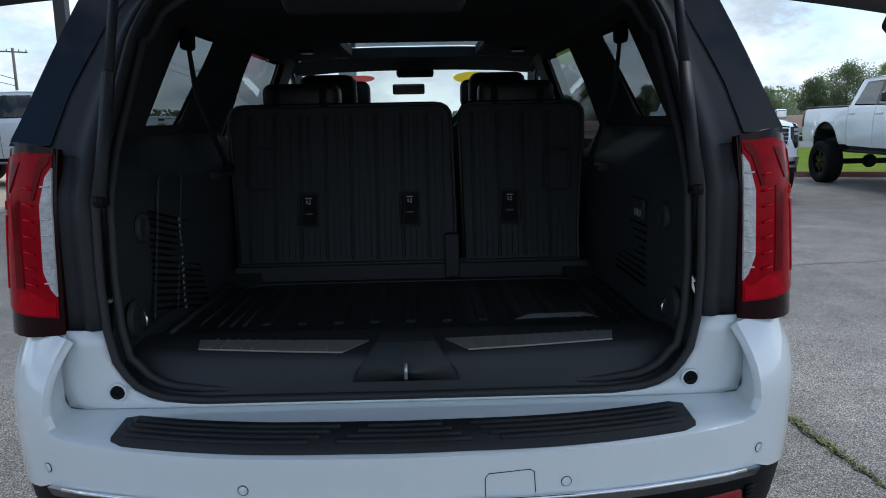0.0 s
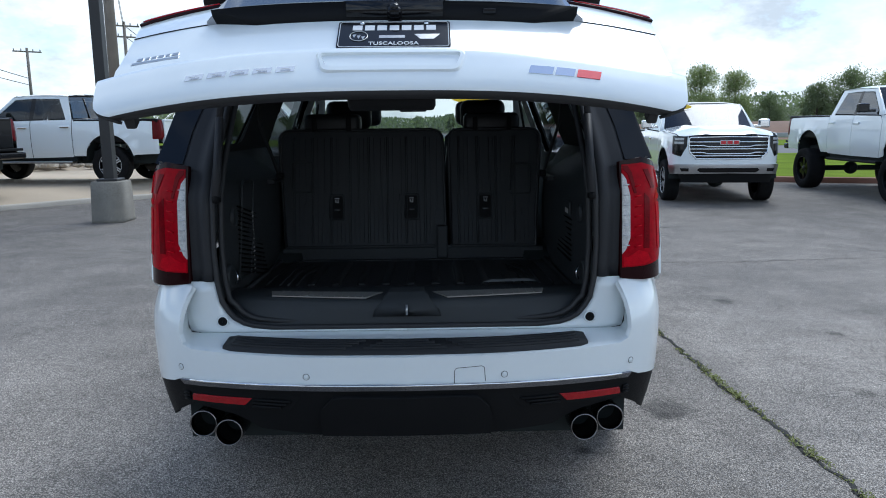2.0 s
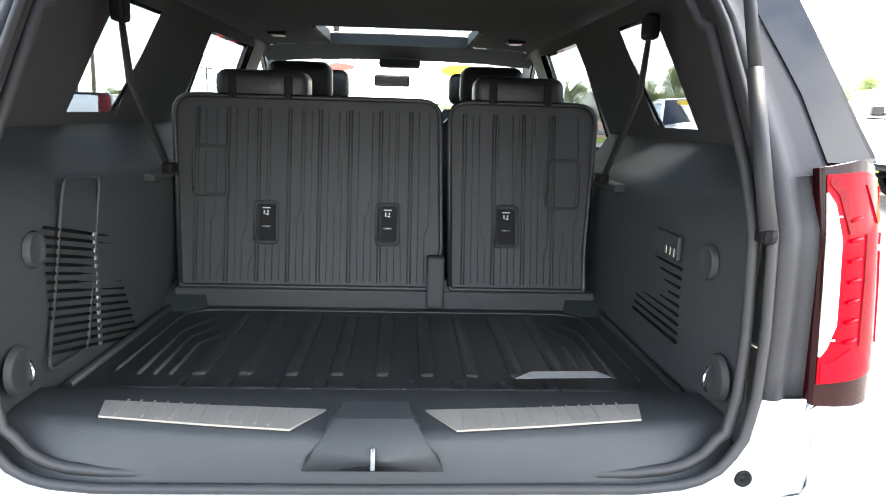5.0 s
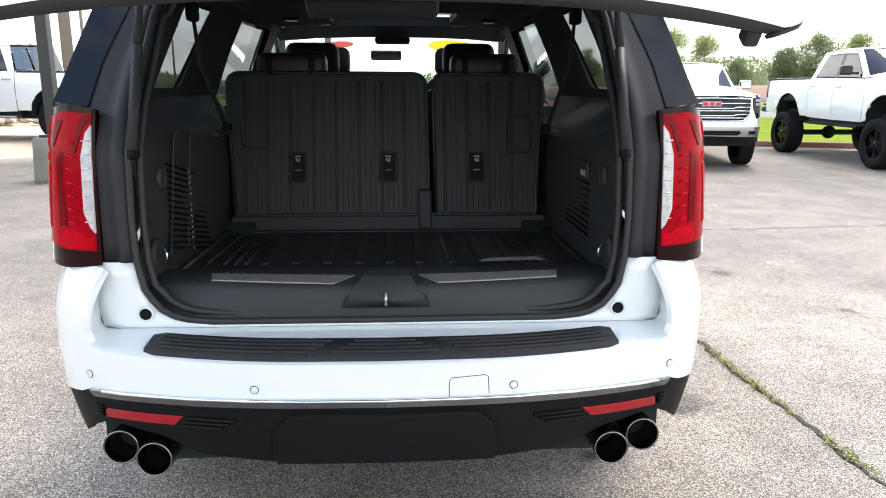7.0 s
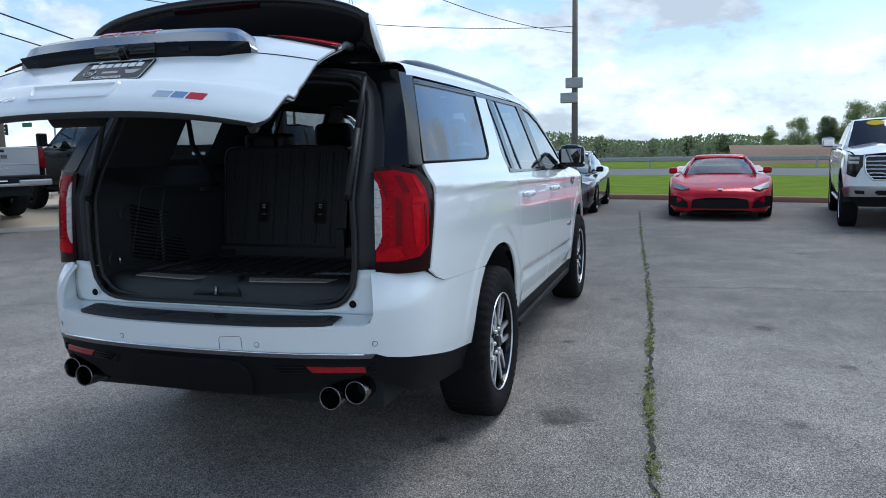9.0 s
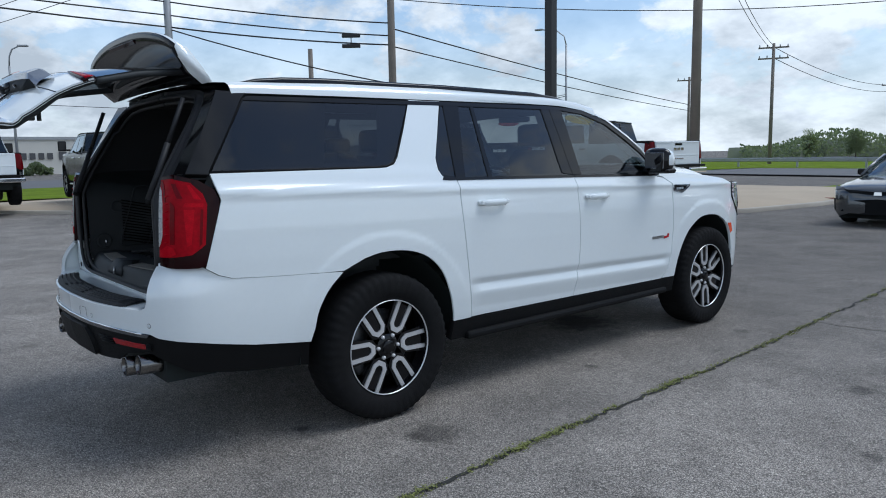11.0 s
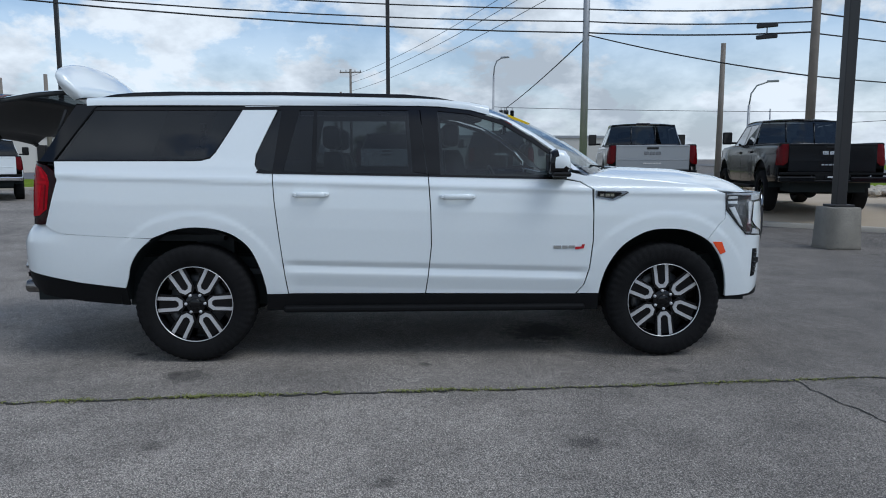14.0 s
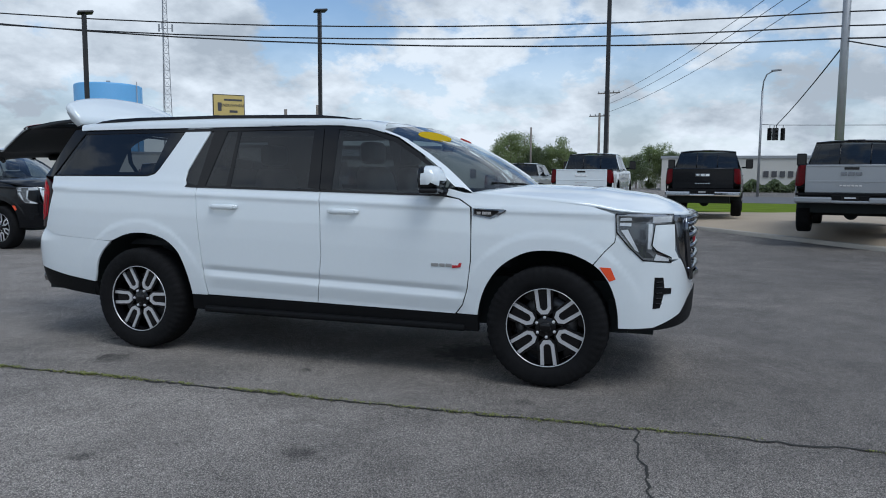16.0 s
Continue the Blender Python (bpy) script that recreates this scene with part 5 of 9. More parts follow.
# ---- the raised liftgate ----
def lettering(text, size, depth, m, material, parent, name="lettering"):
    """Raised letters in the built-in font, as a mesh."""
    cu = bpy.data.curves.new(name, "FONT")
    cu.body, cu.size, cu.extrude, cu.align_x = text, size, depth, "CENTER"
    tmp = bpy.data.objects.new("tmp", cu)
    me = bpy.data.meshes.new_from_object(tmp)
    bpy.data.objects.remove(tmp)
    me.materials.append(material)
    ob = new(name, me)
    ob.parent = parent
    ob.matrix_local = m
    return ob


SILLSTEEL = mat("sill_steel", (0.30, 0.285, 0.262), 0.45, 0.4, 0.1, 14, 300)
GATE_OPEN = 52.0
HINGE = Vector((0, 0.512, 1.901))
GATE_Z = [0.832, 0.838, 0.850, 0.875, 0.955, 0.968, 0.985, 1.012, 1.035, 1.10, 1.235, 1.30, 1.37, 1.40, 1.43, 1.60, 1.83]
GATE_Y = [0.018, 0.010, 0.003, -0.005, -0.016, -0.014, 0.000, 0.030, 0.043, 0.049, 0.050, 0.056, 0.069, 0.078, 0.096, 0.190, 0.345]


def gate_y(z, x=0.0):
    bow = float(np.interp(z, [0.9, 1.0, 1.05, 1.2, 1.4], [0.088, 0.092, 0.066, 0.070, 0.082]))
    return float(np.interp(z, GATE_Z, GATE_Y)) + bow * abs(x / 0.76) ** 2.6


def gate_w(z):
    return float(np.interp(z, [0.832, 0.836, 0.845, 0.862, 0.89, 0.965, 1.01, 1.235, 1.36, 1.40, 1.83], [0.700, 0.718, 0.735, 0.747, 0.752, 0.764, 0.756, 0.752, 0.772, 0.776, 0.62]))


def gpt(x, z, out=0.0):
    """A point of the gate's outer face, relative to the hinge."""
    return Vector((x, gate_y(z, x) - out, z)) - HINGE


GZ = [0.832, 0.835, 0.838, 0.843, 0.850, 0.860, 0.875, 0.90, 0.93, 0.952, 0.958, 0.963, 0.968, 0.976, 0.985, 0.998, 1.012, 1.022, 1.035, 1.06, 1.10, 1.15, 1.20, 1.235, 1.27, 1.30, 1.335, 1.37, 1.395]
ks = [math.sin(a) for a in np.linspace(-math.pi / 2, math.pi / 2, 49)]
bm = bmesh.new()
loft(bm, [[gpt(k * gate_w(z), z) for k in ks] for z in GZ], flip=False)
solid(bm, 0.016)
bmesh.ops.recalc_face_normals(bm, faces=bm.faces)
gate = part("liftgate", bm, WHITE, suv, "white liftgate, raised open", smooth=True)
gate.data.set_sharp_from_angle(angle=radians(24))
gate.matrix_local = Matrix.Translation(HINGE) @ Matrix.Rotation(radians(-GATE_OPEN), 4, "X")


def inner(k, z):
    """The gate's inner lining: a shallow tub behind the skin."""
    w = gate_w(z) * 0.965
    deep = 0.022 + 0.06 * (1 - abs(k) ** 6) * math.sin(min(max((z - 0.84) / 0.56, 0), 1) * math.pi * 0.9 + 0.15)
    return Vector((k * w, gate_y(z, k * w) + deep, z)) - HINGE


bm = bmesh.new()
loft(bm, [[inner(k, z) for k in ks] for z in np.linspace(0.842, 1.42, 16)], flip=True)
solid(bm, 0.012)
bmesh.ops.recalc_face_normals(bm, faces=bm.faces)
part("inner_panel", bm, TRIM, gate, "black plastic inner panel", smooth=True)
bm = bmesh.new()                             # grab handle and latch on the lining
box(bm, -0.11, 0.11, gate_y(0.87) + 0.055 - HINGE.y, gate_y(0.87) + 0.10 - HINGE.y, 0.848 - HINGE.z, 0.90 - HINGE.z, 0.012)
part("latch_housing", bm, PLASTIC, gate, smooth=True)
for sgn in (1, -1):                          # side rims between the two skins
    bm = bmesh.new()
    loft(bm, [[gpt(sgn * gate_w(z), z) + Vector((0, 0.012, 0)), inner(sgn * 1.0, z) + Vector((0, 0.008, 0))] for z in GZ])
    solid(bm, 0.008)
    part("gate_rim", bm, SEAL, gate)
    bm = bmesh.new()
    box(bm, sgn * 0.665 - 0.014, sgn * 0.665 + 0.014, gate_y(0.87, 0.665) + 0.05 - HINGE.y, gate_y(0.87, 0.665) + 0.085 - HINGE.y, 0.850 - HINGE.z, 0.885 - HINGE.z, 0.006)
    part("rubber_stop", bm, SEAL, gate)
bm = bmesh.new()
loft(bm, [[gpt(k * gate_w(0.832), 0.833) + Vector((0, 0.004, 0)), inner(k, 0.842) + Vector((0, 0.012, 0))] for k in ks])
solid(bm, 0.006)
part("gate_rim", bm, SEAL, gate)
# the seam under the bar
for sgn in (1, -1):
    bm = bmesh.new()
    tube(bm, [gpt(sgn * x, 1.233 + 0.006 * (0.75 - x) / 0.22, 0.0006) for x in np.linspace(0.752, 0.51, 10)], 0.0022, 6)
    part("panel_gap", bm, PLASTIC, gate)
# rear glass with its black border
bm = bmesh.new()
loft(bm, [[gpt(k * (gate_w(z) - 0.012), z, 0.001) for k in np.linspace(-1, 1, 25)] for z in np.linspace(1.397, 1.83, 14)])
part("rear_window", bm, GLASSDARK, gate, "dark rear glass", smooth=True)
for a, b in (((-1, 1.40), (-1, 1.83)), ((1, 1.40), (1, 1.83)), ((-1, 1.83), (1, 1.83)), ((-1, 1.41), (1, 1.41))):
    bm = bmesh.new()
    rows = []
    for t in np.linspace(0, 1, 16):
        k, z = a[0] + (b[0] - a[0]) * t, a[1] + (b[1] - a[1]) * t
        p = gpt(k * (gate_w(z) - 0.034), z, -0.022)
        rows.append(p)
    tube(bm, rows, 0.018, 8)
    part("window_surround", bm, TRIM, gate, smooth=True)
# spoiler: a rounded slab over the glass, hollow and black underneath
bm = bmesh.new()
rows = []
for k in np.linspace(-1, 1, 33):
    x = k * 0.715
    ye = 0.145 + 0.085 * abs(k) ** 2.4 + 0.03 * abs(k) ** 12
    dz = -0.045 * abs(k) ** 2.6
    prof = ((0.500, 1.902), (0.40, 1.908), (0.30, 1.906), (ye + 0.03, 1.893), (ye + 0.006, 1.882), (ye, 1.868), (ye + 0.006, 1.856), (ye + 0.05, 1.842), (0.31, 1.838), (0.40, 1.832), (0.48, 1.85))
    rows.append([Vector((x, y, z + dz)) - HINGE for y, z in prof])
g = loft(bm, rows, close=True)
bm.faces.new(g[0])
bm.faces.new(g[-1][::-1])
bmesh.ops.recalc_face_normals(bm, faces=bm.faces)
for f in bm.faces:
    f.material_index = 1 if f.normal.z < -0.35 else 0
part("spoiler", bm, [WHITE, GLOSSBLACK], gate, "white spoiler with a black underside", smooth=True)
bm = bmesh.new()                             # high brake lamp under the spoiler's edge
box(bm, -0.22, 0.22, 0.176 - HINGE.y, 0.20 - HINGE.y, 1.838 - HINGE.z, 1.852 - HINGE.z, 0.003)
part("brake_lamp", bm, TAILDARK, gate)
# lamp strips: a smoked wedge with a red face
for s in (1, -1):
    bm = bmesh.new()
    loft(bm, [[gpt(s * (0.775 - 0.285 * t), 1.405 - 0.054 * (1 - t) ** 0.7 * u - 0.004 * t, 0.008) for u in (0, 0.35, 0.7, 1)] for t in np.linspace(0, 1, 9)], flip=s > 0)
    solid(bm, 0.014)
    lamp_s = part("gate_lamp", bm, TAILDARK, gate, "red lamp strip with a smoked rim", smooth=True)
    bm = bmesh.new()
    loft(bm, [[gpt(s * (0.770 - 0.235 * t), 1.401 - 0.034 * (1 - t) ** 0.8 * u - 0.003 * t, 0.0105) for u in (0, 0.5, 1)] for t in np.linspace(0, 1, 8)], flip=s > 0)
    solid(bm, 0.004)
    part("lamp_face", bm, TAILRED, lamp_s, smooth=True)
# dark chrome bar with bevelled ends, its underside and the camera
prof = [(1.237, 0.052, 0.536), (1.239, 0.006, 0.534), (1.264, -0.013, 0.516), (1.270, -0.012, 0.512), (1.322, 0.004, 0.490), (1.333, 0.014, 0.482), (1.341, 0.056, 0.470)]
bm = bmesh.new()
rows = []
for k in np.linspace(-1, 1, 41):
    e = max(0.0, (abs(k) - 0.88) / 0.12)
    rows.append([Vector((k * w, y + 0.07 * abs(k * w / 0.76) ** 2.6 + (gate_y(z) - y) * 0.75 * e ** 1.5, z)) - HINGE for z, y, w in prof])
loft(bm, rows)
bmesh.ops.recalc_face_normals(bm, faces=bm.faces)
bar = part("gate_bar", bm, mat("smoked_chrome", (0.36, 0.37, 0.39), 0.16, 1.0, 0.05, 4, 60), gate, "dark chrome bar", smooth=True)
bar.data.set_sharp_from_angle(angle=radians(20))
bm = bmesh.new()
slab(bm, [[Vector((k * w, y + 0.06 * abs(k * w / 0.76) ** 2.6, z)) - HINGE for z, y, w in ((1.206, 0.054, 0.385), (1.210, 0.044, 0.40), (1.2385, 0.009, 0.515), (1.239, 0.060, 0.515))] for k in np.linspace(-1, 1, 21)])
part("bar_underside", bm, PLASTIC, bar)
bm = bmesh.new()
loft(bm, [[Vector((x, y, z)) - HINGE for y, z in ((0.040, 1.209), (0.006, 1.236))] for x in (-0.135, 0.135)])
solid(bm, 0.004)
part("camera_panel", bm, GLOSSBLACK, bar)
bm = bmesh.new()
box(bm, -0.020, 0.020, 0.012 - HINGE.y, 0.06 - HINGE.y, 1.198 - HINGE.z, 1.230 - HINGE.z, 0.008)
revolve_b = bmesh.new()
revolve(revolve_b, [(0, 0.012), (0.008, 0.011), (0.006, 0.007), (0.009, 0.004), (0.0095, 0.0005)], 16)
add(bm, revolve_b, Matrix.Translation((0, 0.012 - HINGE.y, 1.214 - HINGE.z)) @ Matrix.Rotation(radians(-90), 4, "Z"))
part("gate_camera", bm, GLOSSBLACK, bar)
bm = bmesh.new()
box(bm, 0.245, 0.283, 0.022 - HINGE.y, 0.040 - HINGE.y, 1.214 - HINGE.z, 1.226 - HINGE.z, 0.005)
part("release_button", bm, GLOSSBLACK, bar)


def on_gate(z, out, x=0.0):
    """A frame on the gate's face at a height and place: x right, z up the face, y inwards."""
    o = gpt(x, z, 0)
    r = (gpt(x + 0.02, z) - gpt(x - 0.02, z)).normalized()
    u = (gpt(x, z + 0.015) - gpt(x, z - 0.015)).normalized()
    n = u.cross(r).normalized()
    o = o - n * out
    return Matrix(((r.x, n.x, u.x, o.x), (r.y, n.y, u.y, o.y), (r.z, n.z, u.z, o.z), (0, 0, 0, 1)))


up_bar = Vector((0, 0.016, 0.052)).normalized()
n_bar = up_bar.cross(Vector((1, 0, 0)))
o_bar = Vector((0, -0.004, 1.296)) - HINGE - n_bar * 0.004
m = Matrix(((1, n_bar.x, up_bar.x, o_bar.x), (0, n_bar.y, up_bar.y, o_bar.y), (0, n_bar.z, up_bar.z, o_bar.z), (0, 0, 0, 1)))
for x0, x1 in ((-0.132, -0.052), (-0.042, 0.042), (0.052, 0.132)):
    bm = bmesh.new()
    prism(bm, rounded([(x0, -0.024), (x1, -0.024), (x1, 0.024), (x0, 0.024)], 0.008), 0.005, m)
    bd = part("gate_badge", bm, CHROME, gate, "chrome badge shape with a red face")
    bm = bmesh.new()
    prism(bm, rounded([(x0 + 0.007, -0.017), (x1 - 0.007, -0.017), (x1 - 0.007, 0.017), (x0 + 0.007, 0.017)], 0.006), 0.003, m @ Matrix.Translation((0, -0.0015, 0)))
    part("badge_face", bm, REDBADGE, bd)
m = on_gate(1.124, 0.006)
bm = bmesh.new()
prism(bm, rounded([(-0.153, -0.067), (0.153, -0.067), (0.153, 0.067), (-0.153, 0.067)], 0.012), 0.004, m)
plate = part("dealer_plate", bm, GLOSSBLACK, gate, "black dealer plate with white writing")
m = m @ Matrix.Translation((0, -0.0005, 0))
bm = bmesh.new()
line = rounded([(-0.148, -0.062), (0.148, -0.062), (0.148, 0.062), (-0.148, 0.062)], 0.010)
tube(bm, [m @ Vector((x, -0.0005, z)) for x, z in line + line[:1]], 0.0010, 5)
bars(bm, [0.026] * 7, 0.024, 0.0075, 0.002, m @ Matrix.Translation((-0.113, -0.001, 0.020)))
part("plate_bar", bm, PAPER, plate, "white bars where a name stands")
bm = bmesh.new()
for x, r in ((-0.095, 0.024),):
    ring = [m @ Vector((x + r * math.cos(a), -0.0008, -0.010 + r * math.sin(a))) for a in np.linspace(0, 2 * math.pi, 25)]
    tube(bm, ring, 0.0014, 5, caps=False)
    for dx in (-0.012, 0.0, 0.012):
        prism(bm, [(x + dx - 0.005, -0.006 - dx * 0.4), (x + dx + 0.005, -0.004 - dx * 0.4), (x + dx, -0.022 - dx * 0.4)], 0.002, m)
prism(bm, [(-0.040, -0.018), (0.030, -0.018), (0.030, -0.005), (-0.040, -0.005)], 0.002, m)
prism(bm, [(0.055, 0.000), (0.125, 0.000), (0.108, -0.024), (0.072, -0.024)], 0.002, m)
part("plate_emblem", bm, STEEL, plate)
for x in (-0.088, 0.088):
    bm, b = bmesh.new(), bmesh.new()
    revolve(b, [(0.0, 0.007), (0.002, 0.006), (0.003, 0.0005)], 12)
    add(bm, b, m @ Matrix.Translation((x, -0.001, 0.056)) @ Matrix.Rotation(radians(-90), 4, "Z"))
    part("plate_screw", bm, CHROME, plate)
lettering("TUSCALOOSA", 0.021, 0.0006, m @ Matrix.Translation((0, -0.0012, -0.054)) @ Matrix.Rotation(radians(90), 4, "X"), PAPER, plate)
# handle: a raised rounded frame round a scooped grip
m = on_gate(0.914, 0.0)
bm = bmesh.new()
o1 = rounded([(-0.190, 0.040), (0.190, 0.040), (0.172, -0.040), (-0.172, -0.040)], 0.022)
o2 = rounded([(-0.184, 0.036), (0.184, 0.036), (0.167, -0.036), (-0.167, -0.036)], 0.020)
o3 = rounded([(-0.176, 0.026), (0.176, 0.026), (0.160, -0.022), (-0.160, -0.022)], 0.012)
o4 = rounded([(-0.168, 0.020), (0.168, 0.020), (0.154, -0.017), (-0.154, -0.017)], 0.010)
n = len(o1)
rings = [[bm.verts.new(m @ Vector((x, y, z))) for x, z in o] for o, y in ((o1, 0.003), (o2, -0.005), (o3, -0.006), (o4, 0.010))]
for a, b in zip(rings, rings[1:]):
    for k in range(n):
        bm.faces.new((a[k], a[(k + 1) % n], b[(k + 1) % n], b[k]))
bm.faces.new(rings[-1])
bmesh.ops.recalc_face_normals(bm, faces=bm.faces)
grip = part("gate_handle", bm, WHITE, gate)
# the scoop's shade is put into the colour: grey on the white handle
bm = bmesh.new()
prism(bm, rounded([(-0.062, 0.018), (0.062, 0.018), (0.095, -0.014), (-0.095, -0.014)], 0.006), 0.004, m @ Matrix.Translation((0, 0.008, 0)))
part("handle_scoop", bm, mat("shaded_grip", (0.42, 0.42, 0.41), 0.5, 0, 0.05), grip, "grip scoop with its shade put in as grey")
# flat black piece for the dark slot in the middle of the grip
bm = bmesh.new()
prism(bm, rounded([(-0.034, 0.004), (0.034, 0.004), (0.034, 0.017), (-0.034, 0.017)], 0.004), 0.004, m @ Matrix.Translation((0, 0.004, 0)))
part("handle_switch", bm, PLASTIC, grip, "dark slot in the grip")
# badges: plain bars in their colours
for k in range(5):
    bm = bmesh.new()
    x = -0.486 + k * 0.057
    prism(bm, [(-0.023, -0.009), (0.023, -0.009), (0.025, 0.009), (-0.021, 0.009)], 0.008, on_gate(0.893, 0.002, x))
    prism(bm, [(-0.012, -0.003), (0.012, -0.003), (0.013, 0.003), (-0.011, 0.003)], 0.001, on_gate(0.893, 0.0064, x))
    part("gate_lettering", bm, CHROME, gate, "chrome bar where a name stands")
for x, w, mt in ((0.372, 0.030, CHROME), (0.432, 0.024, CHROME), (0.492, 0.030, REDBADGE)):
    bm = bmesh.new()
    prism(bm, [(-w - 0.004, -0.014), (w - 0.004, -0.014), (w + 0.004, 0.014), (-w + 0.004, 0.014)], 0.008, on_gate(0.893, 0.002, x))
    part("gate_lettering", bm, mt, gate, "red badge shape" if mt is REDBADGE else "chrome badge shape")
m = on_gate(1.09, 0.001, -0.645)
bm = bmesh.new()
bars(bm, [0.018, 0.012, 0.014, 0.016, 0.012, 0.018], 0.014, 0.006, 0.003, m @ Matrix.Translation((-0.060, 0, 0.004)))
prism(bm, [(-0.070, -0.016), (0.065, -0.016), (0.065, -0.004), (-0.070, -0.004)], 0.003, m)
part("dealer_emblem", bm, STEEL, gate, "small chrome emblem of plain bars")
# gas struts
for s in (1, -1):
    bm = bmesh.new()
    tube(bm, [(s * 0.664, 0.132, 1.305), (s * 0.665, 0.190, 1.44), (s * 0.666, 0.246, 1.58)], 0.015, 10)
    st = part("gate_strut", bm, JAMB, suv, "dark grey gas strut", smooth=True)
    bm = bmesh.new()
    tube(bm, [(s * 0.666, 0.246, 1.58), (s * 0.668, 0.335, 1.80)], 0.012, 8)
    part("strut_rod", bm, JAMB, st)
    bm = bmesh.new()
    bmesh.ops.create_uvsphere(bm, u_segments=8, v_segments=6, radius=0.016, matrix=Matrix.Translation((s * 0.664, 0.131, 1.298)))
    box(bm, s * 0.664 - 0.014, s * 0.664 + 0.014, 0.124, 0.156, 1.286, 1.308, 0.004)
    part("strut_end", bm, PLASTIC, st)

# ---- cargo room and cabin ----
bm = bmesh.new()
loft(bm, [[(x, y + 0.18 * x * x * k, z) for y, z, k in ((0.148, 0.815, 0.2), (0.149, 0.85, 0.5), (0.151, 0.885, 0.8), (0.156, 0.908, 1), (0.166, 0.918, 1), (0.185, 0.921, 1), (0.26, 0.922, 0.6), (0.375, 0.922, 0), (0.39, 0.905, 0), (0.40, 0.88, 0))] for x in np.linspace(-0.68, 0.68, 18)])
bmesh.ops.recalc_face_normals(bm, faces=bm.faces)
part("load_sill", bm, TRIM, suv, "black plastic load sill", smooth=True)
for s in (1, -1):
    bm = bmesh.new()
    out = [(0.095, 0.263), (0.150, 0.172), (0.30, 0.192), (0.505, 0.226), (0.522, 0.30), (0.30, 0.278)]
    prism(bm, [(s * x, y) for x, y in out], 0.004, Matrix(((1, 0, 0, 0), (0, 0, 1, 0), (0, 1, 0, 0.9225), (0, 0, 0, 1))))
    bmesh.ops.recalc_face_normals(bm, faces=bm.faces)
    plate_s = part("sill_plate", bm, SILLSTEEL, suv, "brushed steel sill plate")
    for k in range(13):
        x = 0.165 + k * 0.026
        yp = 0.18 + 0.14 * (x - 0.165)
        bm = bmesh.new()
        box(bm, s * x - 0.0016, s * x + 0.0016, yp + 0.006, yp + 0.078, 0.926, 0.9285)
        part("plate_rib", bm, SILLSTEEL, plate_s)
bm = bmesh.new()
slab(bm, [[(-0.125, 0.140, 0.862), (0.125, 0.140, 0.862), (0.118, 0.150, 0.884), (-0.118, 0.150, 0.884)],
          [(-0.098, 0.146, 0.905), (0.098, 0.146, 0.905), (0.092, 0.21, 0.915), (-0.092, 0.21, 0.915)],
          [(-0.066, 0.175, 0.946), (0.066, 0.175, 0.946), (0.064, 0.27, 0.94), (-0.064, 0.27, 0.94)]])
lc = part("latch_cover", bm, TRIM, suv)
bm = bmesh.new()
tube(bm, [(-0.0, 0.134, 0.868), (0.0, 0.142, 0.905)], 0.005, 6)
part("striker", bm, STEEL, lc)
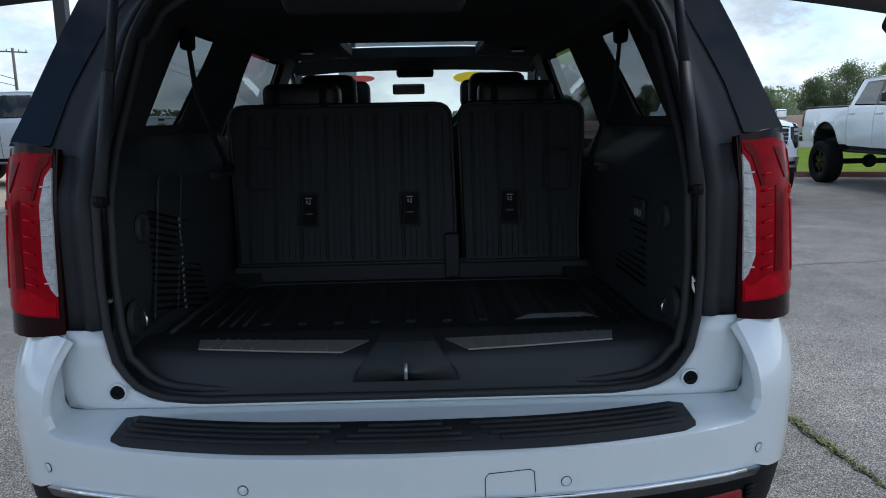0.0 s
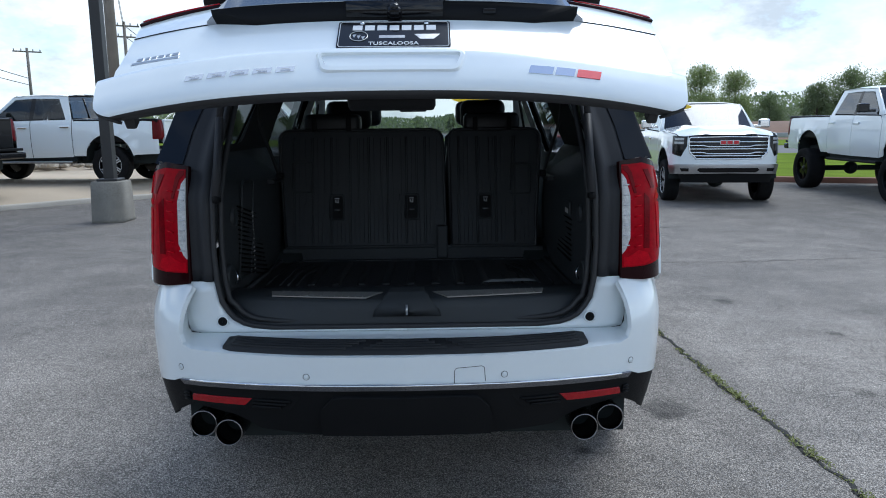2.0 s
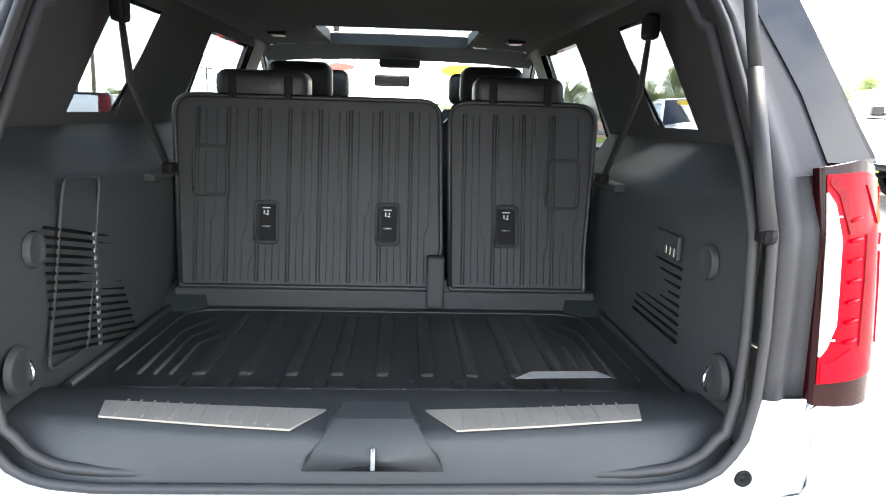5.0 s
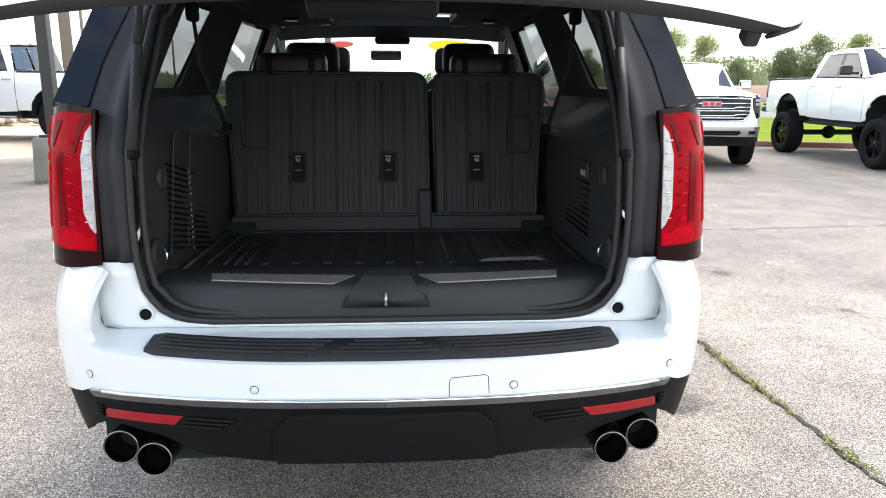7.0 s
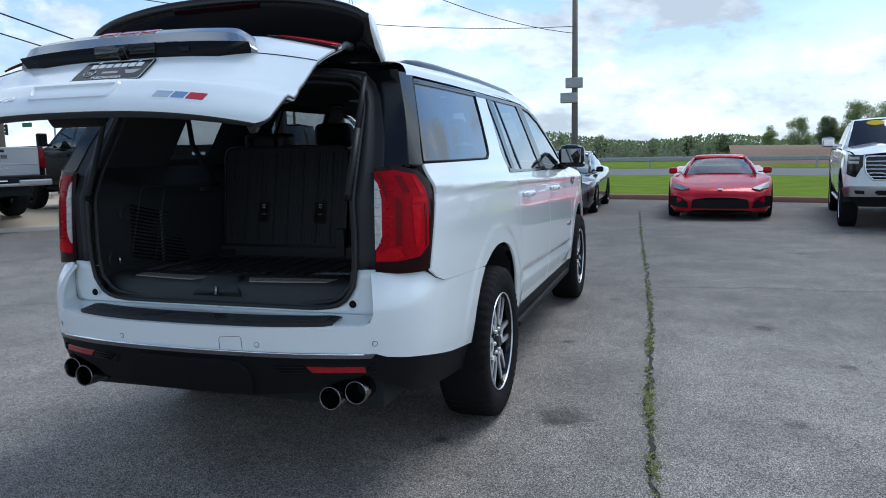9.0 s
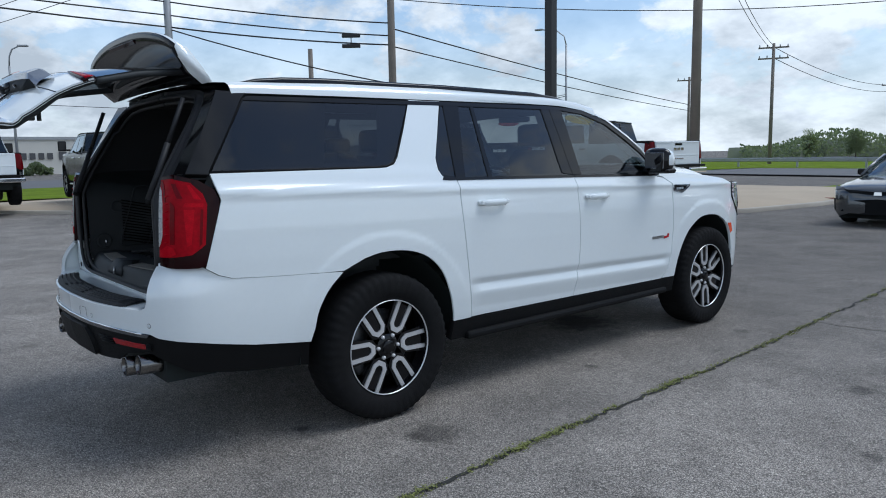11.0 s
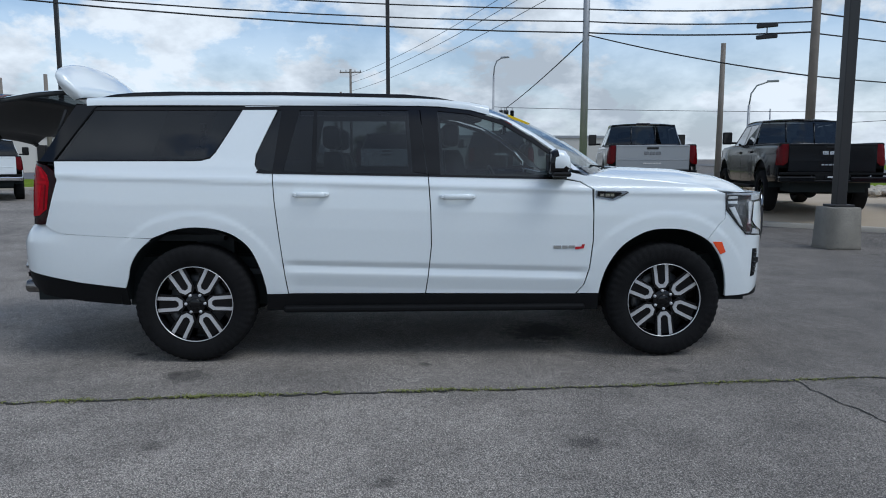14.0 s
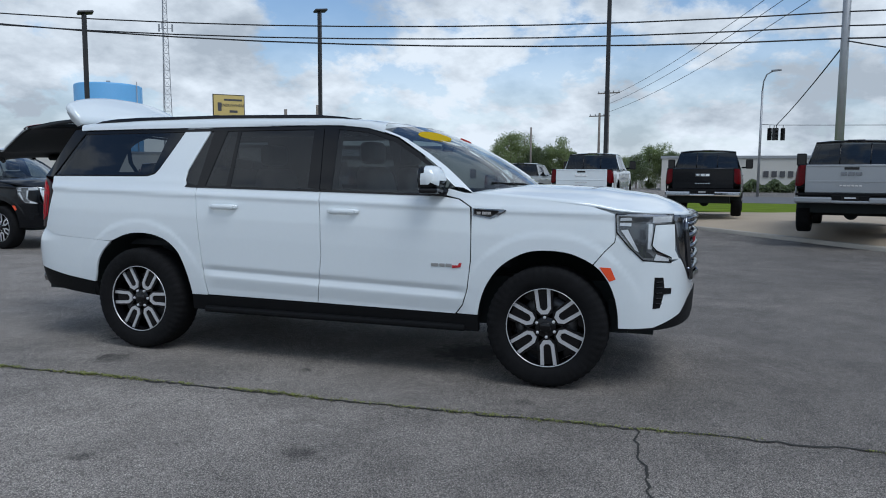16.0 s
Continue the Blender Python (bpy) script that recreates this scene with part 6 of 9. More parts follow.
# floor and side trims
bm = bmesh.new()
box(bm, -0.645, 0.645, 1.116, 1.16, 0.885, 0.952, 0.008)
box(bm, 0.118, 0.172, 1.10, 1.16, 0.90, 1.06, 0.008)
part("seat_base", bm, SEATFAB, suv)
bm = bmesh.new()
box(bm, -0.72, 0.72, 0.30, 1.45, 0.84, 0.888)
box(bm, -0.80, 0.80, 1.45, 4.2, 0.60, 0.64)
box(bm, -0.62, 0.62, 1.22, 1.50, 0.62, 0.90)
part("cabin_floor", bm, TRIM, suv)
for s in (1, -1):
    bm = bmesh.new()
    rows = []
    for y in np.linspace(0.20, 1.90, 20):
        nar = 0.028 * math.sin(min(max((y - 0.2) / 0.5, 0), 1) * math.pi / 2)
        w = 0.690 - nar if y < 1.3 else 0.662 + 0.1 * min((y - 1.3) / 0.2, 1)
        top = 1.335 + 0.06 * max(0, 1 - (y - 0.2) / 0.35)
        rows.append([(s * (w + 0.0), y, 0.88), (s * (w + 0.004), y, 0.95), (s * (w - 0.006), y, 1.10), (s * w, y, 1.25), (s * (w + 0.012), y, top - 0.02), (s * (w + 0.05), y, top), (s * 0.86, y, 1.41), (s * 0.88, y, 1.43)])
    loft(bm, rows)
    side = part("side_trim", bm, TRIM, suv, "black plastic cargo side trim", smooth=True)
    bm = bmesh.new()
    ygr = (0.40, 0.86) if s < 0 else (0.42, 0.80)
    nsl = 15 if s < 0 else 9
    for k in range(nsl):
        z = (0.985 if s < 0 else 0.995) + k * (0.0185 if s < 0 else 0.021)
        for y0, y1 in ((ygr[0], ygr[0] + (ygr[1] - ygr[0]) * 0.45), (ygr[0] + (ygr[1] - ygr[0]) * 0.52, ygr[1] - 0.012 * k)):
            if s > 0 and y0 == ygr[0]:
                continue
            y0 = 0.49 if s > 0 else y0
            fall = 0.22 if s < 0 else 0.0
            tube(bm, [(s * 0.662, y0, z - fall * (y0 - ygr[0])), (s * 0.662, y1, z - fall * (y1 - ygr[0]))], 0.0038, 5)
    part("speaker_slot", bm, mat("slot_black", (0.005, 0.005, 0.005), 0.9, 0, 0.1, spec=0.05), side)
    if s < 0:
        # small pale boxes put the highlights at the slot ends into colour
        bm = bmesh.new()
        for k in range(15):
            z = 0.985 + k * 0.0185 - 0.049
            box(bm, -0.662, -0.657, 0.613, 0.627, z - 0.004, z + 0.005, 0.001)
        part("slot_end", bm, LAMPGRAY, side, "row of pale boxes standing for highlights at the slot ends")
    for yy, zz, r in ((0.37, 1.205, 0.035), (0.283, 0.99, 0.045)):
        bm, b = bmesh.new(), bmesh.new()
        revolve(b, [(0.006, r * 1.06), (-0.006, r * 0.98), (-0.007, r * 0.90), (-0.003, r * 0.72), (-0.001, r * 0.4), (-0.0005, 0.001)], 24)
        add(bm, b, Matrix.Translation((s * 0.668, yy, zz)) @ Matrix.Diagonal((s, 1, 1, 1)))
        bmesh.ops.recalc_face_normals(bm, faces=bm.faces)
        part("tie_down", bm, TRIM, side, smooth=True)
    bm = bmesh.new()
    tube(bm, [(s * 0.655, 0.29, 1.01), (s * 0.645, 0.285, 0.99), (s * 0.645, 0.285, 0.975), (s * 0.655, 0.29, 0.96)], 0.004, 6)
    part("tie_ring", bm, CHROME, side)
    if s < 0:
        bm = bmesh.new()
        lid = rounded([(0.375, 0.953), (0.555, 0.945), (0.675, 1.325), (0.492, 1.335)], 0.03)
        tube(bm, [(-0.662, y, z) for y, z in lid + lid[:1]], 0.0045, 6)
        part("side_lid", bm, TRIM, side, smooth=True)
    if s > 0:
        bm = bmesh.new()
        box(bm, 0.652, 0.664, 0.50, 0.65, 1.178, 1.235, 0.004)
        sp = part("switch_panel", bm, TRIM, side)
        bm = bmesh.new()
        for k in range(3):
            box(bm, 0.650, 0.653, 0.515 + k * 0.024, 0.527 + k * 0.024, 1.186, 1.206, 0.001)
        part("switch", bm, STEEL, sp)
    sd = LEFT if s < 0 else RIGHT
    for pts in ([(0.24, 1.40), (1.36, 1.40), (1.355, 1.50), (1.33, 1.475), (1.28, 1.466), (1.00, 1.465), (1.09, 1.79), (1.09, 1.84), (0.46, 1.84)], [(1.358, 1.40), (1.358, 1.51), (1.44, 1.79), (1.44, 1.84), (2.06, 1.84), (1.94, 1.40), (1.94, 1.34), (1.30, 1.38)],
                [(2.84, 1.30), (3.09, 1.30), (3.05, 1.84), (2.80, 1.84)], [(0.55, 1.785), (3.2, 1.80), (3.3, 1.84), (0.5, 1.84)], [(1.8, 0.62), (4.15, 0.62), (4.1, 1.30), (3.9, 1.335), (1.8, 1.37)],
                [(0.3, 1.36), (1.9, 1.33), (1.9, 1.39), (1.4, 1.425), (0.35, 1.435)]):
        YK.panel("inner_trim", [S(y, z) for y, z in pts], LINER if pts[0][1] > 1.39 else TRIM, suv, out=-0.055, sides=sd, thick=0.0, step=0.15)
    bm = bmesh.new()
    slab(bm, [[(s * 0.640, y, 1.285), (s * 0.80, y, 1.285), (s * 0.80, y, 1.305), (s * 0.652, y, 1.305), (s * 0.642, y, 1.298)] for y in (0.98, 1.0, 1.2, 1.34)])
    part("arm_ledge", bm, TRIM, side)
    # belt straps
    bm = bmesh.new()
    loft(bm, [[(s * 0.70, 0.93, 1.72), (s * 0.70, 0.97, 1.72)], [(s * 0.69, 0.94, 1.55), (s * 0.685, 0.98, 1.55)], [(s * 0.64, 1.06, 1.32), (s * 0.635, 1.10, 1.32)]])
    solid(bm, 0.003)
    part("seat_belt", bm, SEAL, suv)
    bm = bmesh.new()
    box(bm, s * 0.70 - 0.02, s * 0.70 + 0.02, 0.92, 0.98, 1.70, 1.77, 0.012)
    part("belt_anchor", bm, PLASTIC, suv)
    bm = bmesh.new()
    box(bm, s * 0.63 - 0.015, s * 0.63 + 0.015, 1.05, 1.11, 1.30, 1.33, 0.006)
    part("belt_anchor", bm, PLASTIC, suv)
# headliner round the sunroof
def liner(x0, x1, y0, y1):
    bm = bmesh.new()
    loft(bm, [[(x, y, roof_z(x, y) - 0.055) for x in np.linspace(x0, x1, 7)] for y in np.linspace(y0, y1, 7)])
    part("headliner", bm, LINER, suv, smooth=True)
liner(-0.78, 0.78, 0.47, HY0)
liner(-0.78, 0.78, HY1, 3.46)
liner(-0.78, -HX, HY0, HY1)
liner(HX, 0.78, HY0, HY1)
bm = bmesh.new()
for x0, x1, y0, y1 in ((-HX - 0.02, HX + 0.02, HY0 - 0.02, HY0), (-HX - 0.02, HX + 0.02, HY1, HY1 + 0.02), (-HX - 0.02, -HX, HY0, HY1), (HX, HX + 0.02, HY0, HY1)):
    box(bm, x0, x1, y0, y1, roof_z(0, (y0 + y1) / 2) - 0.060, roof_z(0, (y0 + y1) / 2) - 0.006)
part("sunroof_frame", bm, TRIM, suv)
for x, y in ((-0.58, 2.62), (0.58, 2.66)):
    bm = bmesh.new()
    box(bm, x - 0.045, x + 0.045, y - 0.05, y + 0.05, roof_z(x, y) - 0.068, roof_z(x, y) - 0.05, 0.006)
    v = part("roof_vent", bm, PLASTIC, suv)
    bm = bmesh.new()
    for k in range(3):
        box(bm, x - 0.03, x + 0.03, y - 0.03 + k * 0.025, y - 0.015 + k * 0.025, roof_z(x, y) - 0.071, roof_z(x, y) - 0.067)
    part("vent_slat", bm, STEEL, v)
bm = bmesh.new()
box(bm, -0.12, 0.12, 3.30, 3.44, 1.755, 1.80, 0.015)
part("roof_console", bm, LINER, suv)
bm = bmesh.new()
box(bm, -0.16, 0.06, 3.62, 3.65, 1.655, 1.725, 0.012)
rm = part("inside_mirror", bm, PLASTIC, suv)
bm = bmesh.new()
box(bm, -0.15, 0.05, 3.616, 3.62, 1.663, 1.717, 0.003)
part("mirror_glass", bm, CHROME, rm)

# third-row backs: a wide and a narrow one
def seat_back(x0, x1, latches, rest, pockets):
    bm = bmesh.new()
    def fr(x, h, d):
        """x across, h up the back, d behind its face."""
        return Vector((x, 1.135 + 0.20 * h - d * 0.98, 0.955 + 0.975 * h + 0.2 * d))
    H = 0.585
    out = rounded([(x0, 0.0), (x1, 0.0), (x1 + 0.03 * (x1 < 0.3), 0.12), (x1 + (0.035 if x1 > 0.3 else 0.02), H), (x0 - 0.035 if x0 < 0 else x0 - 0.01, H)], [0.01, 0.01, 0.01, 0.06, 0.06])
    f1 = [bm.verts.new(fr(x, h, 0.0)) for x, h in out]
    f2 = [bm.verts.new(fr(x, h, -0.13)) for x, h in out]
    n = len(out)
    bm.faces.new(f1)
    bm.faces.new(f2[::-1])
    for k in range(n):
        bm.faces.new((f1[k], f1[(k + 1) % n], f2[(k + 1) % n], f2[k]))
    bmesh.ops.recalc_face_normals(bm, faces=bm.faces)
    b = part("seat_back", bm, SEATFAB, suv, "black ribbed third-row seat back")
    bm = bmesh.new()
    tube(bm, [fr(x, h, 0.004) for x, h in out + out[:1]], 0.008, 6)
    part("piping", bm, LEATHER, b, smooth=True)
    bm = bmesh.new()
    rng = random.Random(int(x0 * 100) + 500)
    x = x0 + 0.035
    k = 0
    while x < x1 - 0.02:
        if k % 4 == 0:
            for dx in (0.0, 0.009):
                tube(bm, [fr(x + dx, 0.015, 0.0015), fr(x + dx, H - 0.035, 0.0015)], 0.0021, 5)
            x += 0.009
        else:
            h1, dx = rng.uniform(0.10, 0.46), rng.choice((-0.012, 0.012))
            pick = rng.random()
            if pick < 0.35:
                tube(bm, [fr(x, 0.02, 0.0005), fr(x, h1, 0.0005), fr(x + dx, h1 + 0.022, 0.0005), fr(x + dx, H - 0.04, 0.0005)], 0.0012, 5)
            elif pick < 0.65:
                tube(bm, [fr(x, 0.02, 0.0005), fr(x, h1 * 0.5, 0.0005), fr(x + dx, h1 * 0.5 + 0.022, 0.0005), fr(x + dx, h1 * 0.5 + 0.05, 0.0005)], 0.0013, 5)
            else:
                tube(bm, [fr(x, 0.02, 0.0005), fr(x, H - 0.04, 0.0005)], 0.0011, 5)
        x += 0.021
        k += 1
    part("rib", bm, SEATFAB, b, smooth=True)
    bm = bmesh.new()
    for k in range(3):
        tube(bm, [fr(x0 + 0.005, -0.012 - 0.013 * k, 0.0), fr(x1 - 0.005, -0.012 - 0.013 * k, 0.0)], 0.006, 5)
    part("base_flap", bm, SEATFAB, b)
    for x in pockets:
        bm = bmesh.new()
        pts = rounded([(x - 0.05, 0.278), (x + 0.05, 0.278), (x + 0.045, 0.43), (x - 0.055, 0.43)] if x < 0 else [(x - 0.05, 0.258), (x + 0.05, 0.258), (x + 0.055, 0.408), (x - 0.045, 0.408)], 0.018)
        tube(bm, [fr(px, h, 0.003) for px, h in pts + pts[:1]], 0.0050, 6)
        part("pocket_edge", bm, SEATFAB, b, smooth=True)
    for x in latches:
        bm = bmesh.new()
        pts = rounded([(x - 0.034, 0.135), (x + 0.034, 0.135), (x + 0.034, 0.26), (x - 0.034, 0.26)], 0.012)
        tube(bm, [fr(px, h, 0.006) for px, h in pts + pts[:1]], 0.005, 6)
        part("latch_bezel", bm, SEATFAB, b, smooth=True)
        bm = bmesh.new()
        va = [bm.verts.new(fr(px, h, 0.003)) for px, h in rounded([(x - 0.027, 0.142), (x + 0.027, 0.142), (x + 0.027, 0.253), (x - 0.027, 0.253)], 0.008)]
        bm.faces.new(va)
        l = part("latch_pocket", bm, PLASTIC, b)
        bm = bmesh.new()
        tube(bm, [fr(x - 0.014, 0.185, 0.006), fr(x + 0.014, 0.185, 0.006)], 0.003, 5)
        part("latch_bar", bm, STEEL, l)
        bm = bmesh.new()
        for x0, x1_, h0, h1 in ((-0.012, 0.012, 0.240, 0.2435), (-0.008, -0.004, 0.222, 0.234), (-0.001, 0.008, 0.220, 0.224), (0.003, 0.007, 0.227, 0.234)):
            bm.faces.new([bm.verts.new(fr(x + a, h, 0.0065)) for a, h in ((x0, h0), (x1_, h0), (x1_, h1), (x0, h1))])
        part("latch_icon", bm, PAPER, l, "small white pictogram")
    for cx in rest:
        bm = bmesh.new()
        c = fr(cx, H + 0.045, -0.06)
        box(bm, c.x - 0.14, c.x + 0.14, c.y - 0.075, c.y + 0.085, c.z - 0.045, c.z + 0.05, 0.03, 3)
        hr = part("head_rest", bm, LEATHER, b, "black leather head restraint", smooth=True)
        for dx in (-0.085, 0.085):
            bm = bmesh.new()
            tube(bm, [fr(cx + dx, H - 0.01, -0.05), fr(cx + dx, H + 0.03, -0.05)], 0.006, 6)
            part("rest_post", bm, PLASTIC, hr)
            bm = bmesh.new()
            box(bm, c.x + dx - 0.012, c.x + dx + 0.012, c.y - 0.086, c.y - 0.07, c.z - 0.035, c.z + 0.03, 0.004)
            part("rest_guide", bm, PLASTIC, hr)
seat_back(-0.628, 0.132, (-0.375, -0.005), (-0.40,), (-0.545,))
seat_back(0.190, 0.610, (0.362,), (0.40,), (0.535,))
for x, y, z in ((-0.42, 2.20, 1.50), (0.42, 2.20, 1.50), (-0.42, 3.12, 1.52), (0.42, 3.12, 1.52)):
    bm = bmesh.new()
    slab(bm, [[(x - w, y + dy, zz), (x + w, y + dy, zz), (x + w, y + dy + d, zz), (x - w, y + dy + d, zz)] for w, dy, d, zz in
              ((0.24, 0.10, 0.16, 0.75), (0.25, 0.06, 0.16, 0.95), (0.25, 0.02, 0.15, 1.2), (0.22, -0.01, 0.13, z - 0.06), (0.16, -0.01, 0.10, z))])
    st = part("cabin_seat", bm, LEATHER, suv, "black leather seat", smooth=True)
    bm = bmesh.new()
    box(bm, x - 0.14, x + 0.14, y - 0.03, y + 0.10, z + 0.025, z + 0.20, 0.045, 3)
    part("head_rest", bm, LEATHER, st, smooth=True)
    bm = bmesh.new()
    box(bm, x - 0.25, x + 0.25, y + 0.1, y + 0.62, 0.75, 0.95, 0.05)
    part("seat_cushion", bm, LEATHER, st, smooth=True)
bm = bmesh.new()
slab(bm, [[(x, 3.82, 0.85), (x, 3.78, 1.15), (x, 3.84, 1.27), (x, 4.1, 1.31), (x, 4.4, 1.30), (x, 4.4, 0.8)] for x in (-0.86, -0.4, 0, 0.4, 0.86)])
part("dashboard", bm, TRIM, suv, smooth=True)
bm = bmesh.new()
tube(bm, [(-0.42 + 0.19 * math.cos(a), 3.62 - 0.06 * math.sin(a), 1.20 + 0.18 * math.sin(a)) for a in np.linspace(0, 2 * math.pi, 25)], 0.014, 8, caps=False)
part("steering_wheel", bm, LEATHER, suv, smooth=True)

# ribbed rubber mat in the cargo room, and the paper sheet on it
cargo_mat = thing("cargo_mat", pose(CX, 0, 0.889), "black ribbed rubber cargo mat on the load floor", "mat")
bm = bmesh.new()
pts = rounded([(-0.655, 0.385), (0.655, 0.385), (0.64, 1.13), (-0.64, 1.13)], 0.05)
prism(bm, pts, 0.008, Matrix(((1, 0, 0, 0), (0, 0, 1, 0), (0, 1, 0, 0), (0, 0, 0, 1))))
bmesh.ops.recalc_face_normals(bm, faces=bm.faces)
part("mat_base", bm, MAT_RUBBER, cargo_mat)
bm = bmesh.new()
tube(bm, [(x, y, 0.012) for x, y in pts + pts[:1]], 0.011, 6)
p2 = rounded([(-0.60, 0.44), (0.60, 0.44), (0.585, 1.07), (-0.585, 1.07)], 0.10)
tube(bm, [(x, y, 0.008) for x, y in p2 + p2[:1]], 0.005, 6)
part("mat_lip", bm, MAT_RUBBER, cargo_mat, smooth=True)
for k in range(9):
    x = -0.408 + k * 0.103
    bm = bmesh.new()
    slab(bm, [[(x - 0.020 + e, y, 0.006), (x + 0.020 - e, y, 0.006), (x + 0.015 - e, y, 0.014), (x - 0.015 + e, y, 0.014)] for y, e in ((0.52, 0.006), (0.535, 0), (1.0, 0), (1.015, 0.006))])
    part("mat_rib", bm, MAT_RUBBER, cargo_mat)
    bm = bmesh.new()
    slab(bm, [[(xx, y, 0.006 if y in (0.43, 0.50) else 0.012) for y in (0.43, 0.437, 0.493, 0.50)] for xx in (x - 0.045, x - 0.015)])
    slab(bm, [[(xx, y, 0.006 if y in (0.43, 0.452) else 0.013) for y in (0.43, 0.436, 0.446, 0.452)] for xx in (x - 0.012, x + 0.045)])
    part("mat_tread", bm, MAT_RUBBER, cargo_mat)
for s in (1, -1):
    for k in range(3):
        bm = bmesh.new()
        tube(bm, [(s * (0.47 + 0.035 * k), 0.52, 0.008), (s * (0.47 + 0.035 * k), 0.74 + 0.06 * k, 0.008), (s * (0.40 + 0.04 * k), 0.86 + 0.06 * k, 0.008)], 0.006, 6)
        part("mat_rib", bm, MAT_RUBBER, cargo_mat, smooth=True)
bm = bmesh.new()
f = bm.faces.new([bm.verts.new(p) for p in ((0.30, 0.47, 0), (0.52, 0.475, 0.002), (0.49, 0.51, 0.004), (0.34, 0.505, 0.003))])
solid(bm, 0.001)
sh = part("paper_sheet", bm, mat("grey_paper", (0.22, 0.222, 0.225), 0.6, 0, 0.08, 10, 100))
sh.matrix_world = pose(CX, 0, 0.915)
tagged(sh, "folded white paper sheet lying on the cargo mat", "paper")

# ---- the other vehicles ----
TRUCKRED = mat("truck_tail_red", (0.10, 0.002, 0.004), 0.15, 0, 0.3, 20, 120, coat=0.0, spec=0.12)
TRUCK = Shell([(0, 0.12), (0.5, 0.12), (0.90, 0.13), (0.985, 0.17), (1.012, 0.32), (1.02, 1.0), (1.02, 2.0), (1.02, 3.5), (1.02, 4.6), (1.01, 5.0), (0.985, 5.4), (0.90, 5.68), (0.72, 5.80), (0.4, 5.86), (0, 5.88)],
              [(0.40, 0.06), (0.55, 0.03), (0.70, 0.0), (1.0, -0.003), (1.15, 0.004), (1.30, 0.022), (1.38, 0.05), (1.45, 0.08), (1.85, 0.21), (1.95, 0.26)],
              hubs=((1.33, 0.50), (4.90, 0.50)), arch=0.60, flare=0.016)
T = TRUCK.S


def arc(hy, hz, r, a0, a1, n=10, sq=1.0):
    return [(hy + r * math.cos(radians(a)), hz + r * sq * math.sin(radians(a))) for a in np.linspace(a0, a1, n)]


